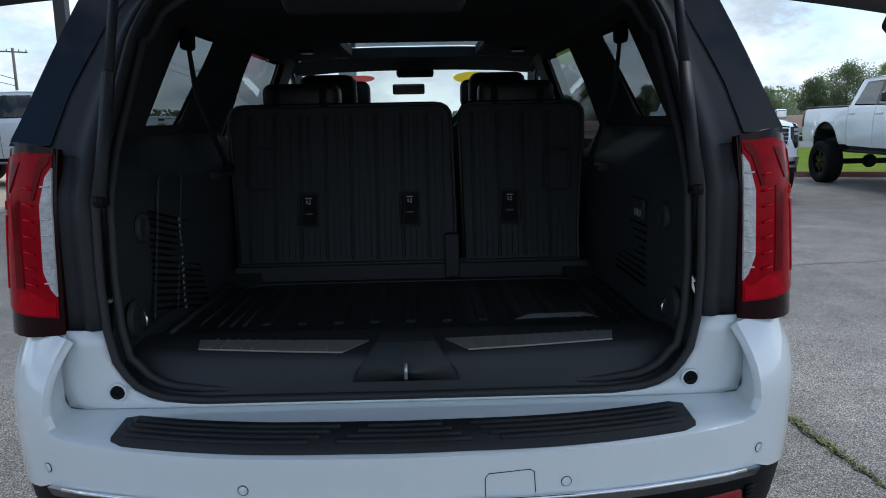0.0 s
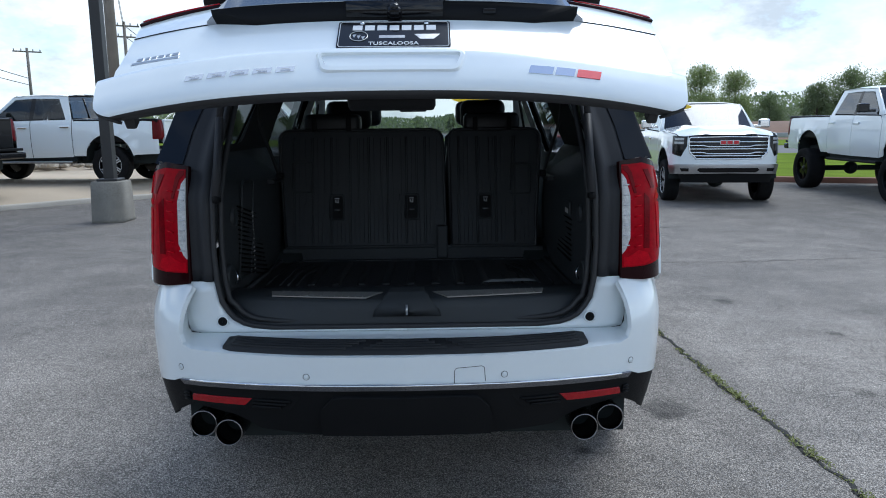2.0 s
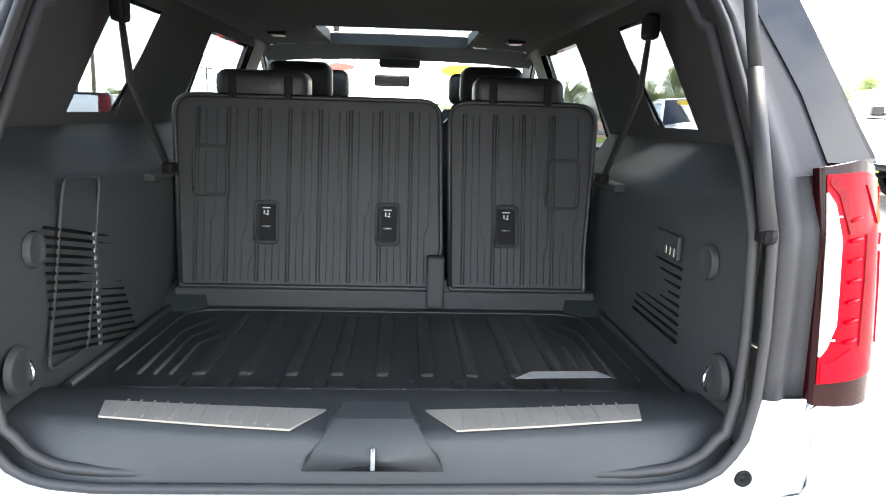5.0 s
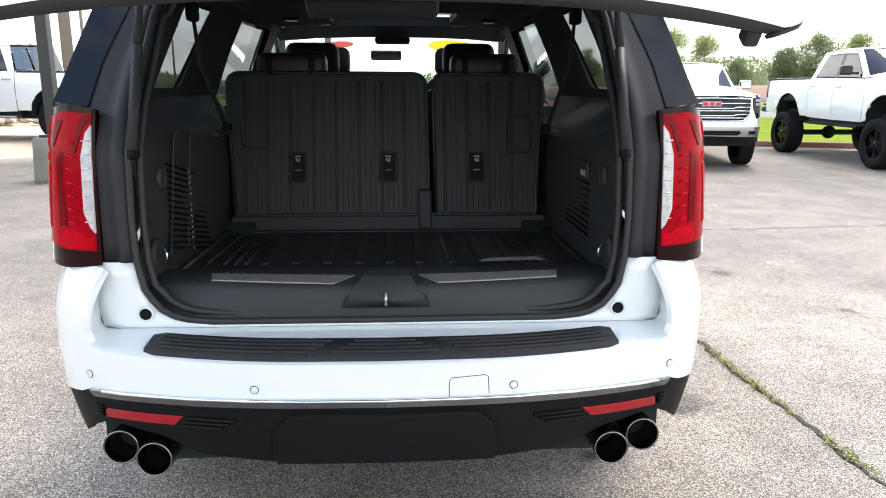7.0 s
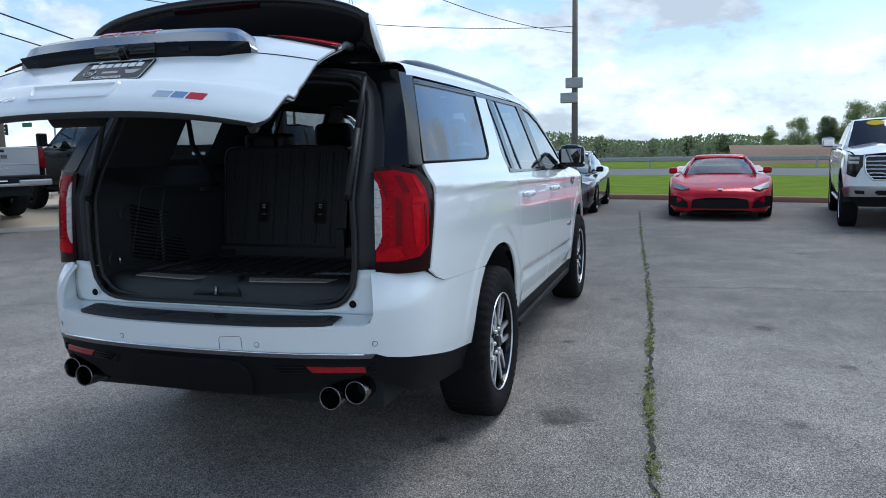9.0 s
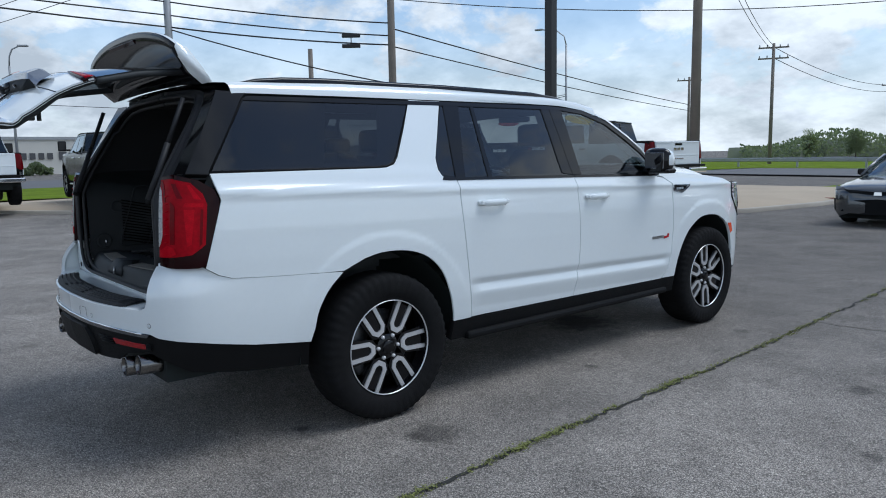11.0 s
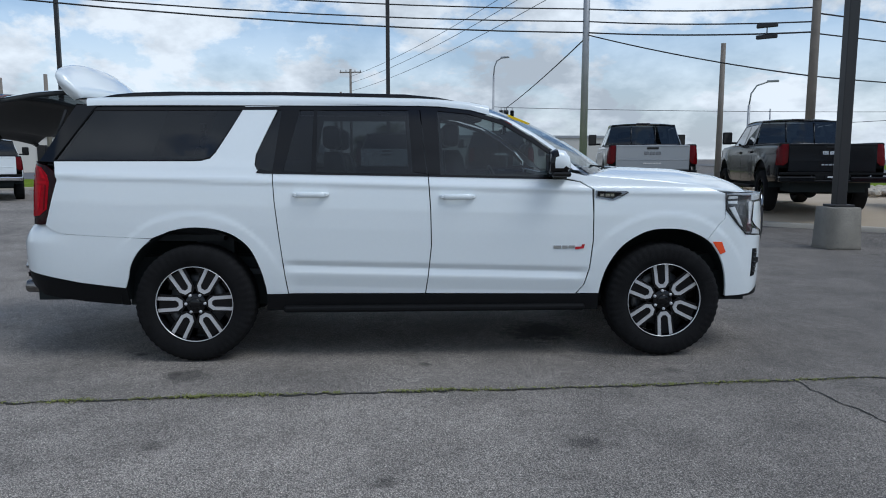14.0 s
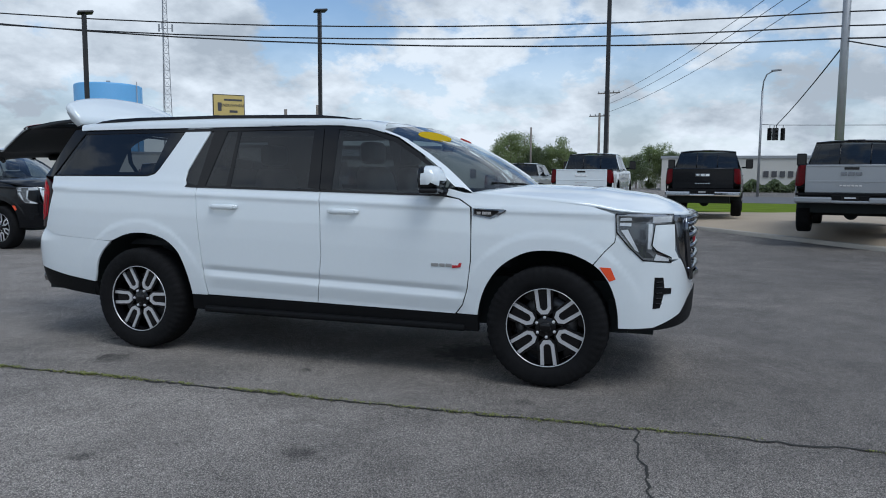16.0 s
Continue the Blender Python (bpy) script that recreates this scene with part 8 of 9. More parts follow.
def low_car(name, m, paint, label, L, W, H, stations, cabin, R=0.33, rim=0.24, front=None, black=False, category="car"):
    """A low car, nose at y 0 and tail at y -L: body sections (y, half width, sill, shoulder, top) and cabin sections (y, belt half width, belt z, roof half width, roof z)."""
    o = thing(name, m, label, category)
    bm = bmesh.new()
    rows = []
    for y, w, sill, sh, top in stations:
        half = [(w * 0.90, sill), (w * 0.985, sill + 0.10), (w, (sill + sh) * 0.55), (w * 0.99, sh - 0.04), (w * 0.94, sh), (w * 0.72, top - 0.02), (w * 0.4, top), (0, top + 0.004)]
        rows.append([(-x, y, z) for x, z in half] + [(x, y, z) for x, z in half[-2::-1]])
    g = loft(bm, rows)
    bm.faces.new(g[0])
    bm.faces.new(g[-1][::-1])
    bmesh.ops.recalc_face_normals(bm, faces=bm.faces)
    part("body", bm, paint, o, smooth=True)
    bm = bmesh.new()
    g = loft(bm, [[(-bw, y, bz), (-(bw + rw) / 2 - 0.02, y, (bz + rz) / 2), (-rw, y, rz - 0.015), (-rw * 0.5, y, rz), (0, y, rz + 0.006), (rw * 0.5, y, rz), (rw, y, rz - 0.015), ((bw + rw) / 2 + 0.02, y, (bz + rz) / 2), (bw, y, bz)] for y, bw, bz, rw, rz in cabin])
    part("cabin_glass", bm, GLASSMID, o, "tinted cabin glass", smooth=True)
    bm = bmesh.new()
    mid = [c for c in cabin if c[4] > H - 0.13]
    loft(bm, [[(k * rw * 1.01, y, rz + 0.010 - 0.016 * abs(k) ** 4) for k in np.linspace(-1, 1, 9)] for y, bw, bz, rw, rz in mid])
    solid(bm, 0.012)
    part("roof", bm, paint, o, smooth=True)
    for s in (1, -1):
        bm = bmesh.new()
        a, b = cabin[0], mid[0]
        tube(bm, [(s * a[1] * 0.97, a[0], a[2] + 0.01), (s * (a[1] + b[3]) / 2, (a[0] + b[0]) / 2, (a[2] + b[4]) / 2 + 0.015), (s * b[3], b[0], b[4])], 0.028, 6)
        part("pillar", bm, paint, o, smooth=True)
        bm = bmesh.new()
        c = cabin[-1]
        d = mid[-1]
        tube(bm, [(s * d[3], d[0], d[4]), (s * c[1] * 0.95, c[0], c[2] + 0.02)], 0.05, 6)
        part("pillar", bm, paint, o, smooth=True)
        bm = bmesh.new()
        box(bm, s * (W / 2 - 0.02) - 0.085, s * (W / 2 - 0.02) + 0.085, cabin[0][0] - 0.62, cabin[0][0] - 0.48, cabin[0][2] + 0.0, cabin[0][2] + 0.13, 0.035)
        box(bm, s * (W / 2 - 0.16) - 0.10, s * (W / 2 - 0.16) + 0.10, cabin[0][0] - 0.58, cabin[0][0] - 0.52, cabin[0][2] + 0.02, cabin[0][2] + 0.045, 0.008)
        part("door_mirror", bm, paint if not black else GLOSSBLACK, o)
        for y in front["axles"]:
            bm = bmesh.new()
            rows = []
            for a in np.linspace(-0.1, math.pi + 0.1, 18):
                rows.append([(s * (W / 2 + 0.004), y + (R + 0.045) * math.cos(a), R + (R + 0.045) * math.sin(a)), (s * (W / 2 - 0.02), y + (R + 0.02) * math.cos(a), R + (R + 0.02) * math.sin(a)), (s * (W / 2 - 0.03), y, R)])
            loft(bm, rows)
            part("wheel_well", bm, UNDER, o)
            wheel(o, s * (W / 2 - 0.10), y, R, R, rim, 0.22, "s", black=black)
    for nm, mt, shapes in front["shapes"]:
        for pts in shapes:
            for s in ((1, -1) if pts[0][0] > 0.001 else (1,)):
                bm = bmesh.new()
                if pts[0][0] == 0.0:
                    pts = list(pts) + [(-x, y, z) for x, y, z in pts[::-1] if x > 0]
                q = [Vector((s * x, y, z)) for x, y, z in pts]
                f = bm.faces.new([bm.verts.new(p) for p in q])
                f.normal_update()
                n = f.normal if f.normal.y > 0 else -f.normal
                for v in bm.verts:
                    v.co += n * 0.012
                solid(bm, 0.03)
                bmesh.ops.recalc_face_normals(bm, faces=bm.faces)
                part(nm, bm, mt, o)
    bm = bmesh.new()
    box(bm, -W / 2 + 0.12, W / 2 - 0.12, -L + 0.3, -0.35, 0.13, 0.45)
    part("chassis", bm, UNDER, o)
    return o


low_car("sports_car", pose(2.73, 13.0, 0, 0, 0, 178) @ Matrix.Scale(1.05, 4), REDPAINT, "low red sports car parked nose out by the kerb", 4.63, 1.93, 1.23,
        [(0.0, 0.50, 0.20, 0.44, 0.50), (-0.10, 0.78, 0.15, 0.50, 0.575), (-0.30, 0.90, 0.13, 0.62, 0.64), (-0.7, 0.955, 0.13, 0.78, 0.72), (-1.05, 0.965, 0.13, 0.82, 0.79), (-1.5, 0.955, 0.14, 0.80, 0.87), (-2.2, 0.95, 0.14, 0.84, 0.90),
         (-3.0, 0.965, 0.15, 0.92, 0.95), (-3.8, 0.965, 0.16, 0.96, 0.98), (-4.4, 0.93, 0.22, 0.92, 0.95), (-4.6, 0.88, 0.30, 0.86, 0.90)],
        [(-1.35, 0.70, 0.84, 0.66, 0.86), (-1.7, 0.76, 0.88, 0.60, 1.02), (-2.1, 0.78, 0.89, 0.53, 1.16), (-2.4, 0.78, 0.90, 0.50, 1.22), (-2.8, 0.77, 0.92, 0.49, 1.225), (-3.2, 0.74, 0.94, 0.48, 1.17), (-3.9, 0.60, 0.97, 0.40, 1.02)],
        R=0.34, rim=0.26, black=False, front={"axles": (-1.0, -3.72), "shapes": [
            ("air_intake", PLASTIC, [[(0.0, 0.022, 0.23), (0.26, 0.015, 0.23), (0.52, -0.005, 0.235), (0.50, 0.0, 0.40), (0.24, 0.015, 0.44), (0.0, 0.02, 0.44)], [(0.58, -0.02, 0.24), (0.76, -0.085, 0.25), (0.90, -0.19, 0.28), (0.91, -0.21, 0.46), (0.76, -0.10, 0.46), (0.60, -0.03, 0.36)]]),
            ("splitter", GLOSSBLACK, [[(0.0, 0.04, 0.145), (0.82, -0.12, 0.145), (0.84, -0.12, 0.18), (0.0, 0.04, 0.18)]]),
            ("headlight", mat("smoked_lamp", (0.10, 0.10, 0.105), 0.35, 0.2, 0.3, 25, 160), [[(0.56, -0.16, 0.60), (0.74, -0.38, 0.665), (0.90, -0.56, 0.71), (0.86, -0.28, 0.61), (0.70, -0.16, 0.57)]]),
            ("hood_emblem", CHROME, [[(-0.05, -0.12, 0.585), (0.05, -0.12, 0.585), (0.04, -0.09, 0.555), (-0.04, -0.09, 0.555)]])]})
low_car("sedan", pose(-0.80, 13.85, 0, 0, 0, 180), DARKGRAY, "dark grey sedan parked nose out by the kerb", 4.88, 1.84, 1.44,
        [(0.0, 0.55, 0.25, 0.60, 0.66), (-0.10, 0.78, 0.18, 0.66, 0.74), (-0.30, 0.88, 0.17, 0.74, 0.80), (-0.8, 0.915, 0.17, 0.80, 0.88), (-1.3, 0.92, 0.18, 0.86, 0.95), (-1.9, 0.92, 0.18, 0.90, 0.98), (-3.2, 0.92, 0.18, 0.92, 0.98),
         (-4.0, 0.91, 0.19, 0.95, 1.02), (-4.6, 0.86, 0.25, 0.98, 1.05), (-4.85, 0.76, 0.34, 0.96, 1.02)],
        [(-1.15, 0.74, 0.93, 0.70, 0.94), (-1.6, 0.80, 0.95, 0.66, 1.16), (-2.0, 0.82, 0.95, 0.60, 1.34), (-2.4, 0.82, 0.96, 0.57, 1.42), (-2.9, 0.82, 0.97, 0.57, 1.43), (-3.4, 0.80, 0.98, 0.56, 1.38), (-4.25, 0.68, 1.03, 0.54, 1.08)],
        R=0.335, rim=0.24, black=True, front={"axles": (-0.95, -3.78), "shapes": [
            ("grille", PLASTIC, [[(0.0, 0.008, 0.24), (0.50, -0.02, 0.24), (0.62, -0.05, 0.33), (0.40, -0.01, 0.50), (0.0, 0.008, 0.53)], [(0.0, 0.006, 0.60), (0.50, -0.01, 0.64), (0.62, -0.06, 0.70), (0.0, 0.0, 0.66)], [(0.60, -0.04, 0.28), (0.80, -0.14, 0.30), (0.82, -0.15, 0.52), (0.70, -0.08, 0.54)]]),
            ("headlight", mat("smoked_lamp", (0.10, 0.10, 0.105), 0.35, 0.2, 0.3, 25, 160), [[(0.52, -0.05, 0.665), (0.80, -0.17, 0.68), (0.88, -0.36, 0.76), (0.66, -0.14, 0.735)]]),
            ("hood_emblem", CHROME, [[(-0.07, 0.01, 0.60), (0.07, 0.01, 0.60), (0.06, 0.0, 0.66), (-0.06, 0.0, 0.66)]])]})

# ---- kerbs, grass, pad, cracks ----
KERBRED = mat("red_kerb", (0.30, 0.15, 0.11), 0.8, 0, 0.25, 1.5, 50, 0.3)
ROADGRAY = mat("road", (0.11, 0.11, 0.113), 0.8, 0, 0.15, 0.2, 20, 0.1)
DIRT = mat("brown_earth", (0.21, 0.13, 0.09), 0.9, 0, 0.25, 0.15, 6, 0.3)
def leaf_material(name, color):
    """Leaves that let part of the light through, varied from clump to clump."""
    m = mat(name, color, 0.6, 0, 0.4, 0.5, 9)
    nt = m.node_tree
    b, o = nt.nodes["Principled BSDF"], nt.nodes["Material Output"]
    tr, mx = nt.nodes.new("ShaderNodeBsdfTranslucent"), nt.nodes.new("ShaderNodeMixShader")
    tr.inputs["Color"].default_value = (color[0] * 1.6, color[1] * 1.7, color[2] * 1.2, 1)
    mx.inputs["Fac"].default_value = 0.5
    nt.links.new(b.outputs[0], mx.inputs[1])
    nt.links.new(tr.outputs[0], mx.inputs[2])
    nt.links.new(mx.outputs[0], o.inputs["Surface"])
    return m
LEAF_A = leaf_material("leaves_spring", (0.20, 0.235, 0.115))
LEAF_B = leaf_material("leaves_dark", (0.135, 0.165, 0.095))
BARK = mat("bark", (0.12, 0.09, 0.07), 0.9, 0, 0.3, 4, 40, 0.4)
POLEWOOD = mat("pole_wood", (0.20, 0.175, 0.15), 0.85, 0, 0.25, 2, 60, 0.3)
POLESTEEL = mat("pole_steel", (0.36, 0.37, 0.38), 0.5, 0.5, 0.12, 3, 60)
WIRE = mat("wire_black", (0.02, 0.02, 0.022), 0.6, 0, 0.05)
WALLWHITE = mat("pale_wall", (0.56, 0.54, 0.49), 0.8, 0, 0.08, 0.4, 20, 0.1)
TANKBLUE = mat("tank_blue", (0.16, 0.42, 0.72), 0.5, 0, 0.06, 0.1, 3)
WEED = mat("weed_green", (0.20, 0.215, 0.06), 0.7, 0, 0.45, 9, 90)
ROCK = mat("pale_rock", (0.42, 0.37, 0.30), 0.9, 0, 0.3, 3, 30, 0.4)
CRACKDARK = mat("crack_dirt", (0.030, 0.029, 0.025), 0.95, 0, 0.4, 8, 90, 0.3)
SIGNALBLACK = mat("signal_black", (0.015, 0.015, 0.014), 0.6, 0, 0.1)
SIGNGREEN = mat("sign_green", (0.01, 0.16, 0.07), 0.5, 0, 0.05)
BILLYELLOW = mat("billboard_yellow", (0.62, 0.47, 0.16), 0.6, 0, 0.08, 0.5, 10)


def kerb(name, pts, material, label, w=0.16, h=0.14, side=1):
    bm = bmesh.new()
    p = [Vector((*q, 0)) for q in pts]
    rows = []
    for i, q in enumerate(p):
        d = (p[min(i + 1, len(p) - 1)] - p[max(i - 1, 0)]).normalized()
        n = Vector((d.y, -d.x, 0)) * side
        rows.append([q + Vector((0, 0, -0.02)), q + n * 0.01 + Vector((0, 0, h - 0.02)), q + n * 0.03 + Vector((0, 0, h)), q + n * w + Vector((0, 0, h)), q + n * w + Vector((0, 0, -0.02))])
    loft(bm, rows, flip=side < 0)
    bmesh.ops.recalc_face_normals(bm, faces=bm.faces)
    return tagged(part(name, bm, material), label, "kerb", kind="structure")


# north edge of the lot: kerb, grass, road, bank
def north(x, off=0.0):
    return (x, float(np.interp(x, [-160, -7, 0.5, 5.4, 9.4, 16, 45, 160], [46, 20.3, 19.4, 18.0, 16.0, 13.8, 6.0, -20])) + off)
NX = [-7.0, -4, 0.5, 2.9, 5.4, 7.4, 9.4, 12, 16, 22, 30, 45]
kerb("kerb_north", [north(x) for x in NX], KERBRED, "weathered reddish kerb along the grass strip", side=-1)
def strip(name, lo, hi, z0, z1, material, label, category, xs=NX):
    bm = bmesh.new()
    loft(bm, [[(*north(x, lo), z0), (*north(x, (lo * 2 + hi) / 3), z0 + (z1 - z0) * 0.5), (*north(x, hi), z1)] for x in xs], flip=True)
    bmesh.ops.recalc_face_normals(bm, faces=bm.faces)
    return tagged(part(name, bm, material, smooth=True), label, category, kind="structure")
WX = [-160, -80, -40, -7, 0, 8, 16, 30, 60, 160]
strip("grass_north", 0.15, 17.5, 0.13, 0.10, GRASS, "mown green grass strip between lot and road", "grass", NX)
strip("road_north", 17.5, 30.0, 0.09, 0.09, ROADGRAY, "grey asphalt road beyond the grass", "road", WX)
strip("verge_north", 30.0, 52.0, 0.10, 0.30, GRASS, "grass verge beyond the road", "grass", WX)
bm = bmesh.new()
loft(bm, [[(x, 53 - 0.1 * x + 0.4 * math.sin(x * 0.3), 0.1), (x, 55.5 - 0.1 * x, 1.05 + 0.08 * math.sin(x * 0.7)), (x, 58 - 0.1 * x, 1.5 + 0.08 * math.sin(x * 0.23 + 1)), (x, 70, 1.0)] for x in np.linspace(5.5, 42, 24)], flip=True)
bmesh.ops.recalc_face_normals(bm, faces=bm.faces)
tagged(part("earth_bank", bm, DIRT, smooth=True), "long brown earth bank beyond the road", "bank", kind="structure")
bm = bmesh.new()
for k in range(18):
    x = -30 + k * 5.0
    y = north(x, 31.5)[1]
    box(bm, x - 0.06, x + 0.06, y - 0.06, y + 0.06, 0.0, 0.78)
rail = [(x, north(x, 31.4)[1], 0.68) for x in (-30, 0, 30, 56)]
loft(bm, [[Vector(p) + Vector((0, 0, -0.15)), Vector(p) + Vector((0, -0.06, -0.07)), Vector(p), Vector(p) + Vector((0, -0.06, 0.07)), Vector(p) + Vector((0, 0, 0.15))] for p in rail])
tagged(part("guard_rail", bm, POLESTEEL), "galvanised steel guard rail along the road", "guard rail", kind="structure")

# west pad with the pickups
PAD = [(-26.0, -1.0), (-20.0, 3.2), (-15.5, 6.4), (-11.5, 9.0), (-9.0, 10.7), (-7.2, 12.8), (-5.6, 14.2), (-4.2, 15.6), (-3.8, 18.5), (-3.8, 24.0)]
kerb("kerb_west", PAD, CONCRETE, "low concrete kerb along the display pad", h=0.10, side=-1)
bm = bmesh.new()
p = [Vector((*q, 0)) for q in PAD]
rows = []
for i, q in enumerate(p):
    d = (p[min(i + 1, len(p) - 1)] - p[max(i - 1, 0)]).normalized()
    n = Vector((-d.y, d.x, 0))
    hgt = float(np.interp(i, [0, 1.5, 2, 3, 4, 5, 9], [0.0, 0.26, 0.27, 0.265, 0.285, 0.265, 0.24]))
    rows.append([q + n * a + Vector((0, 0, z)) for a, z in ((0.15, 0.098), (0.7, 0.10 + (hgt - 0.10) * 0.55), (1.3, hgt), (3.5, hgt), (9.0, hgt), (11.0, hgt))])
loft(bm, rows, flip=False)
bmesh.ops.recalc_face_normals(bm, faces=bm.faces)
tagged(part("display_pad", bm, PADTAN, smooth=True), "tan concrete display pad under the pickups", "pavement", kind="structure")
bm = bmesh.new()
rng = random.Random(5)
for k in range(1100):
    t = rng.uniform(1.0, 8.6)
    i = int(t)
    q = p[i].lerp(p[i + 1], t - i)
    d = (p[i + 1] - p[i]).normalized()
    n = Vector((-d.y, d.x, 0))
    c = q + n * rng.uniform(8.6, 13.5)
    r = rng.uniform(0.07, 0.20)
    b = bmesh.new()
    bmesh.ops.create_icosphere(b, subdivisions=1, radius=r)
    for v in b.verts:
        v.co *= rng.uniform(0.75, 1.2)
        v.co.z *= 0.7
    add(bm, b, Matrix.Translation(c + Vector((0, 0, 0.42))))
tagged(part("rubble", bm, ROCK), "pale rubble stones behind the display pad", "stones", kind="stuff")
kerb("kerb_far_west", [(-26.8, -60), (-26.8, -20), (-27.2, -3.0)], CONCRETE, "pale kerb along the western grass", side=-1)
bm = bmesh.new()
loft(bm, [[(x0, y, 0.12), (x1, y, 0.10)] for x0, x1, y in ((-27.0, -40, -90), (-27.0, -40, -20), (-27.4, -40, -3), (-26.5, -40, 6), (-27, -42, 20), (-24, -44, 40), (-20, -46, 70))])
bmesh.ops.recalc_face_normals(bm, faces=bm.faces)
tagged(part("grass_west", bm, GRASS), "green grass strip beside the western road", "grass", kind="structure")
bm = bmesh.new()
loft(bm, [[(-40, y, 0.108), (-58, y, 0.108)] for y in (-200, -60, 0, 60, 200)])
bmesh.ops.recalc_face_normals(bm, faces=bm.faces)
tagged(part("road_west", bm, ROADGRAY), "grey asphalt road along the west", "road", kind="structure")

# light pole on its concrete block
def light_pole(x, y, h, block=True, head=True):
    o = thing("light_pole", pose(x, y, 0), "tall black square light pole" + (" on a stained concrete block" if block else " in the car lot"), "light pole", "light poles of the lot")
    bm = bmesh.new()
    w = 0.085
    z0 = 0.68 if block else 0.0
    box(bm, -w, w, -w, w, z0, h, 0.012)
    part("pole", bm, POLEBLACK, o)
    if block:
        bm = bmesh.new()
        slab(bm, [[(-r, -r, z), (r, -r, z), (r, r, z), (-r, r, z)] for r, z in ((0.262, -0.01), (0.258, 0.05), (0.238, 0.66), (0.226, 0.68))])
        part("block", bm, mat("stained_concrete", (0.21, 0.195, 0.165), 0.9, 0, 0.35, 3, 60, 0.3), o, "stained concrete block")
        bm = bmesh.new()
        box(bm, -0.17, 0.17, -0.17, 0.17, 0.68, 0.72, 0.01)
        part("base_cover", bm, POLEBLACK, o)
    if head:
        bm = bmesh.new()
        b = bmesh.new()
        box(b, -0.16, 0.16, -0.30, 0.42, -0.05, 0.05, 0.02)
        add(bm, b, Matrix.Translation((0, 0, h + 0.06)) @ Matrix.Rotation(radians(20), 4, "X") @ Matrix.Rotation(radians(60), 4, "Z"))
        part("lamp_head", bm, POLEBLACK, o)
    return o
light_pole(-5.3, 9.85, 9.0)
for x, y, h in ((-28.9, -13.0, 10.0), (-26.4, 2.1, 9.3), (-22.7, -22.4, 9.2)):
    light_pole(x, y, h, block=False)


def utility_pole(x, y, h, r, material, label, arms=0, yaw=0.0, boxes=False):
    o = thing("utility_pole", pose(x, y, 0, 0, 0, yaw), label, "utility pole")
    bm = bmesh.new()
    tube(bm, [(0, 0, -0.2), (0, 0, h)], r, 10, True, r * 0.72)
    part("pole", bm, material, o, smooth=True)
    for k in range(arms):
        bm = bmesh.new()
        z = h - 0.35 - 0.9 * k
        box(bm, -1.2, 1.2, -0.06, 0.06, z - 0.06, z + 0.06)
        a = part("cross_arm", bm, POLEWOOD, o)
        bm = bmesh.new()
        for dx in (-1.1, -0.5, 0.5, 1.1):
            tube(bm, [(dx, 0, z + 0.06), (dx, 0, z + 0.26)], 0.05, 6)
        part("insulator", bm, POLESTEEL, a)
    if boxes:
        for dx, z in ((0.0, -1.2), (-0.3, -2.05)):
            bm = bmesh.new()
            box(bm, -0.5 + dx, 0.5 + dx, -0.42, -0.16, 6.25 + z, 6.85 + z, 0.05)
            part("meter_cabinet", bm, POLESTEEL, o)
    return o


utility_pole(-23.4, 19.5, 12.5, 0.2, POLEWOOD, "tall grey wooden utility pole with cable risers")
utility_pole(-30.0, 11.7, 14.0, 0.2, POLESTEEL, "tall pale steel utility pole")
utility_pole(-26.8, 17.2, 6.6, 0.15, POLEWOOD, "short wooden utility pole")
utility_pole(-12.1, 26.5, 13.0, 0.22, POLEWOOD, "thick wooden utility pole near the lot")
utility_pole(-4.0, 41.4, 13.0, 0.2, POLEWOOD, "dark utility pole with two meter cabinets", boxes=True)
utility_pole(-25.8, 61.7, 10.4, 0.17, POLEWOOD, "wooden utility pole with cross arms", 2, 30)
utility_pole(-34.0, 114.0, 10.4, 0.17, POLEWOOD, "wooden utility pole far along the road", 1, 30)
utility_pole(-44.0, 165.0, 10.6, 0.17, POLEWOOD, "wooden utility pole far along the road", 1, 30)
utility_pole(-75.0, -3.0, 11.0, 0.17, POLEWOOD, "distant wooden utility pole", 1, 80)
utility_pole(-80.0, -4.5, 9.0, 0.17, POLEWOOD, "distant wooden utility pole", 1, 80)
utility_pole(-66.0, -9.5, 6.5, 0.12, POLEWOOD, "distant slim wooden pole")
utility_pole(-38.0, -20.5, 6.0, 0.14, POLEWOOD, "slim wooden pole by the western road")
utility_pole(-36.0, -17.0, 6.0, 0.14, POLEWOOD, "slim wooden pole by the western road")


utility_pole(-37.5, 68.0, 9.0, 0.16, POLEWOOD, "wooden utility pole beyond the crossing", 1, 40)
utility_pole(-62.0, 60.0, 7.6, 0.12, POLESTEEL, "slim steel signal pole at the crossing")
utility_pole(-75.0, 44.0, 7.0, 0.12, POLESTEEL, "slim steel signal pole at the crossing")
utility_pole(-18.85, -43.6, 12.5, 0.2, POLEWOOD, "wooden utility pole beside the car lot")


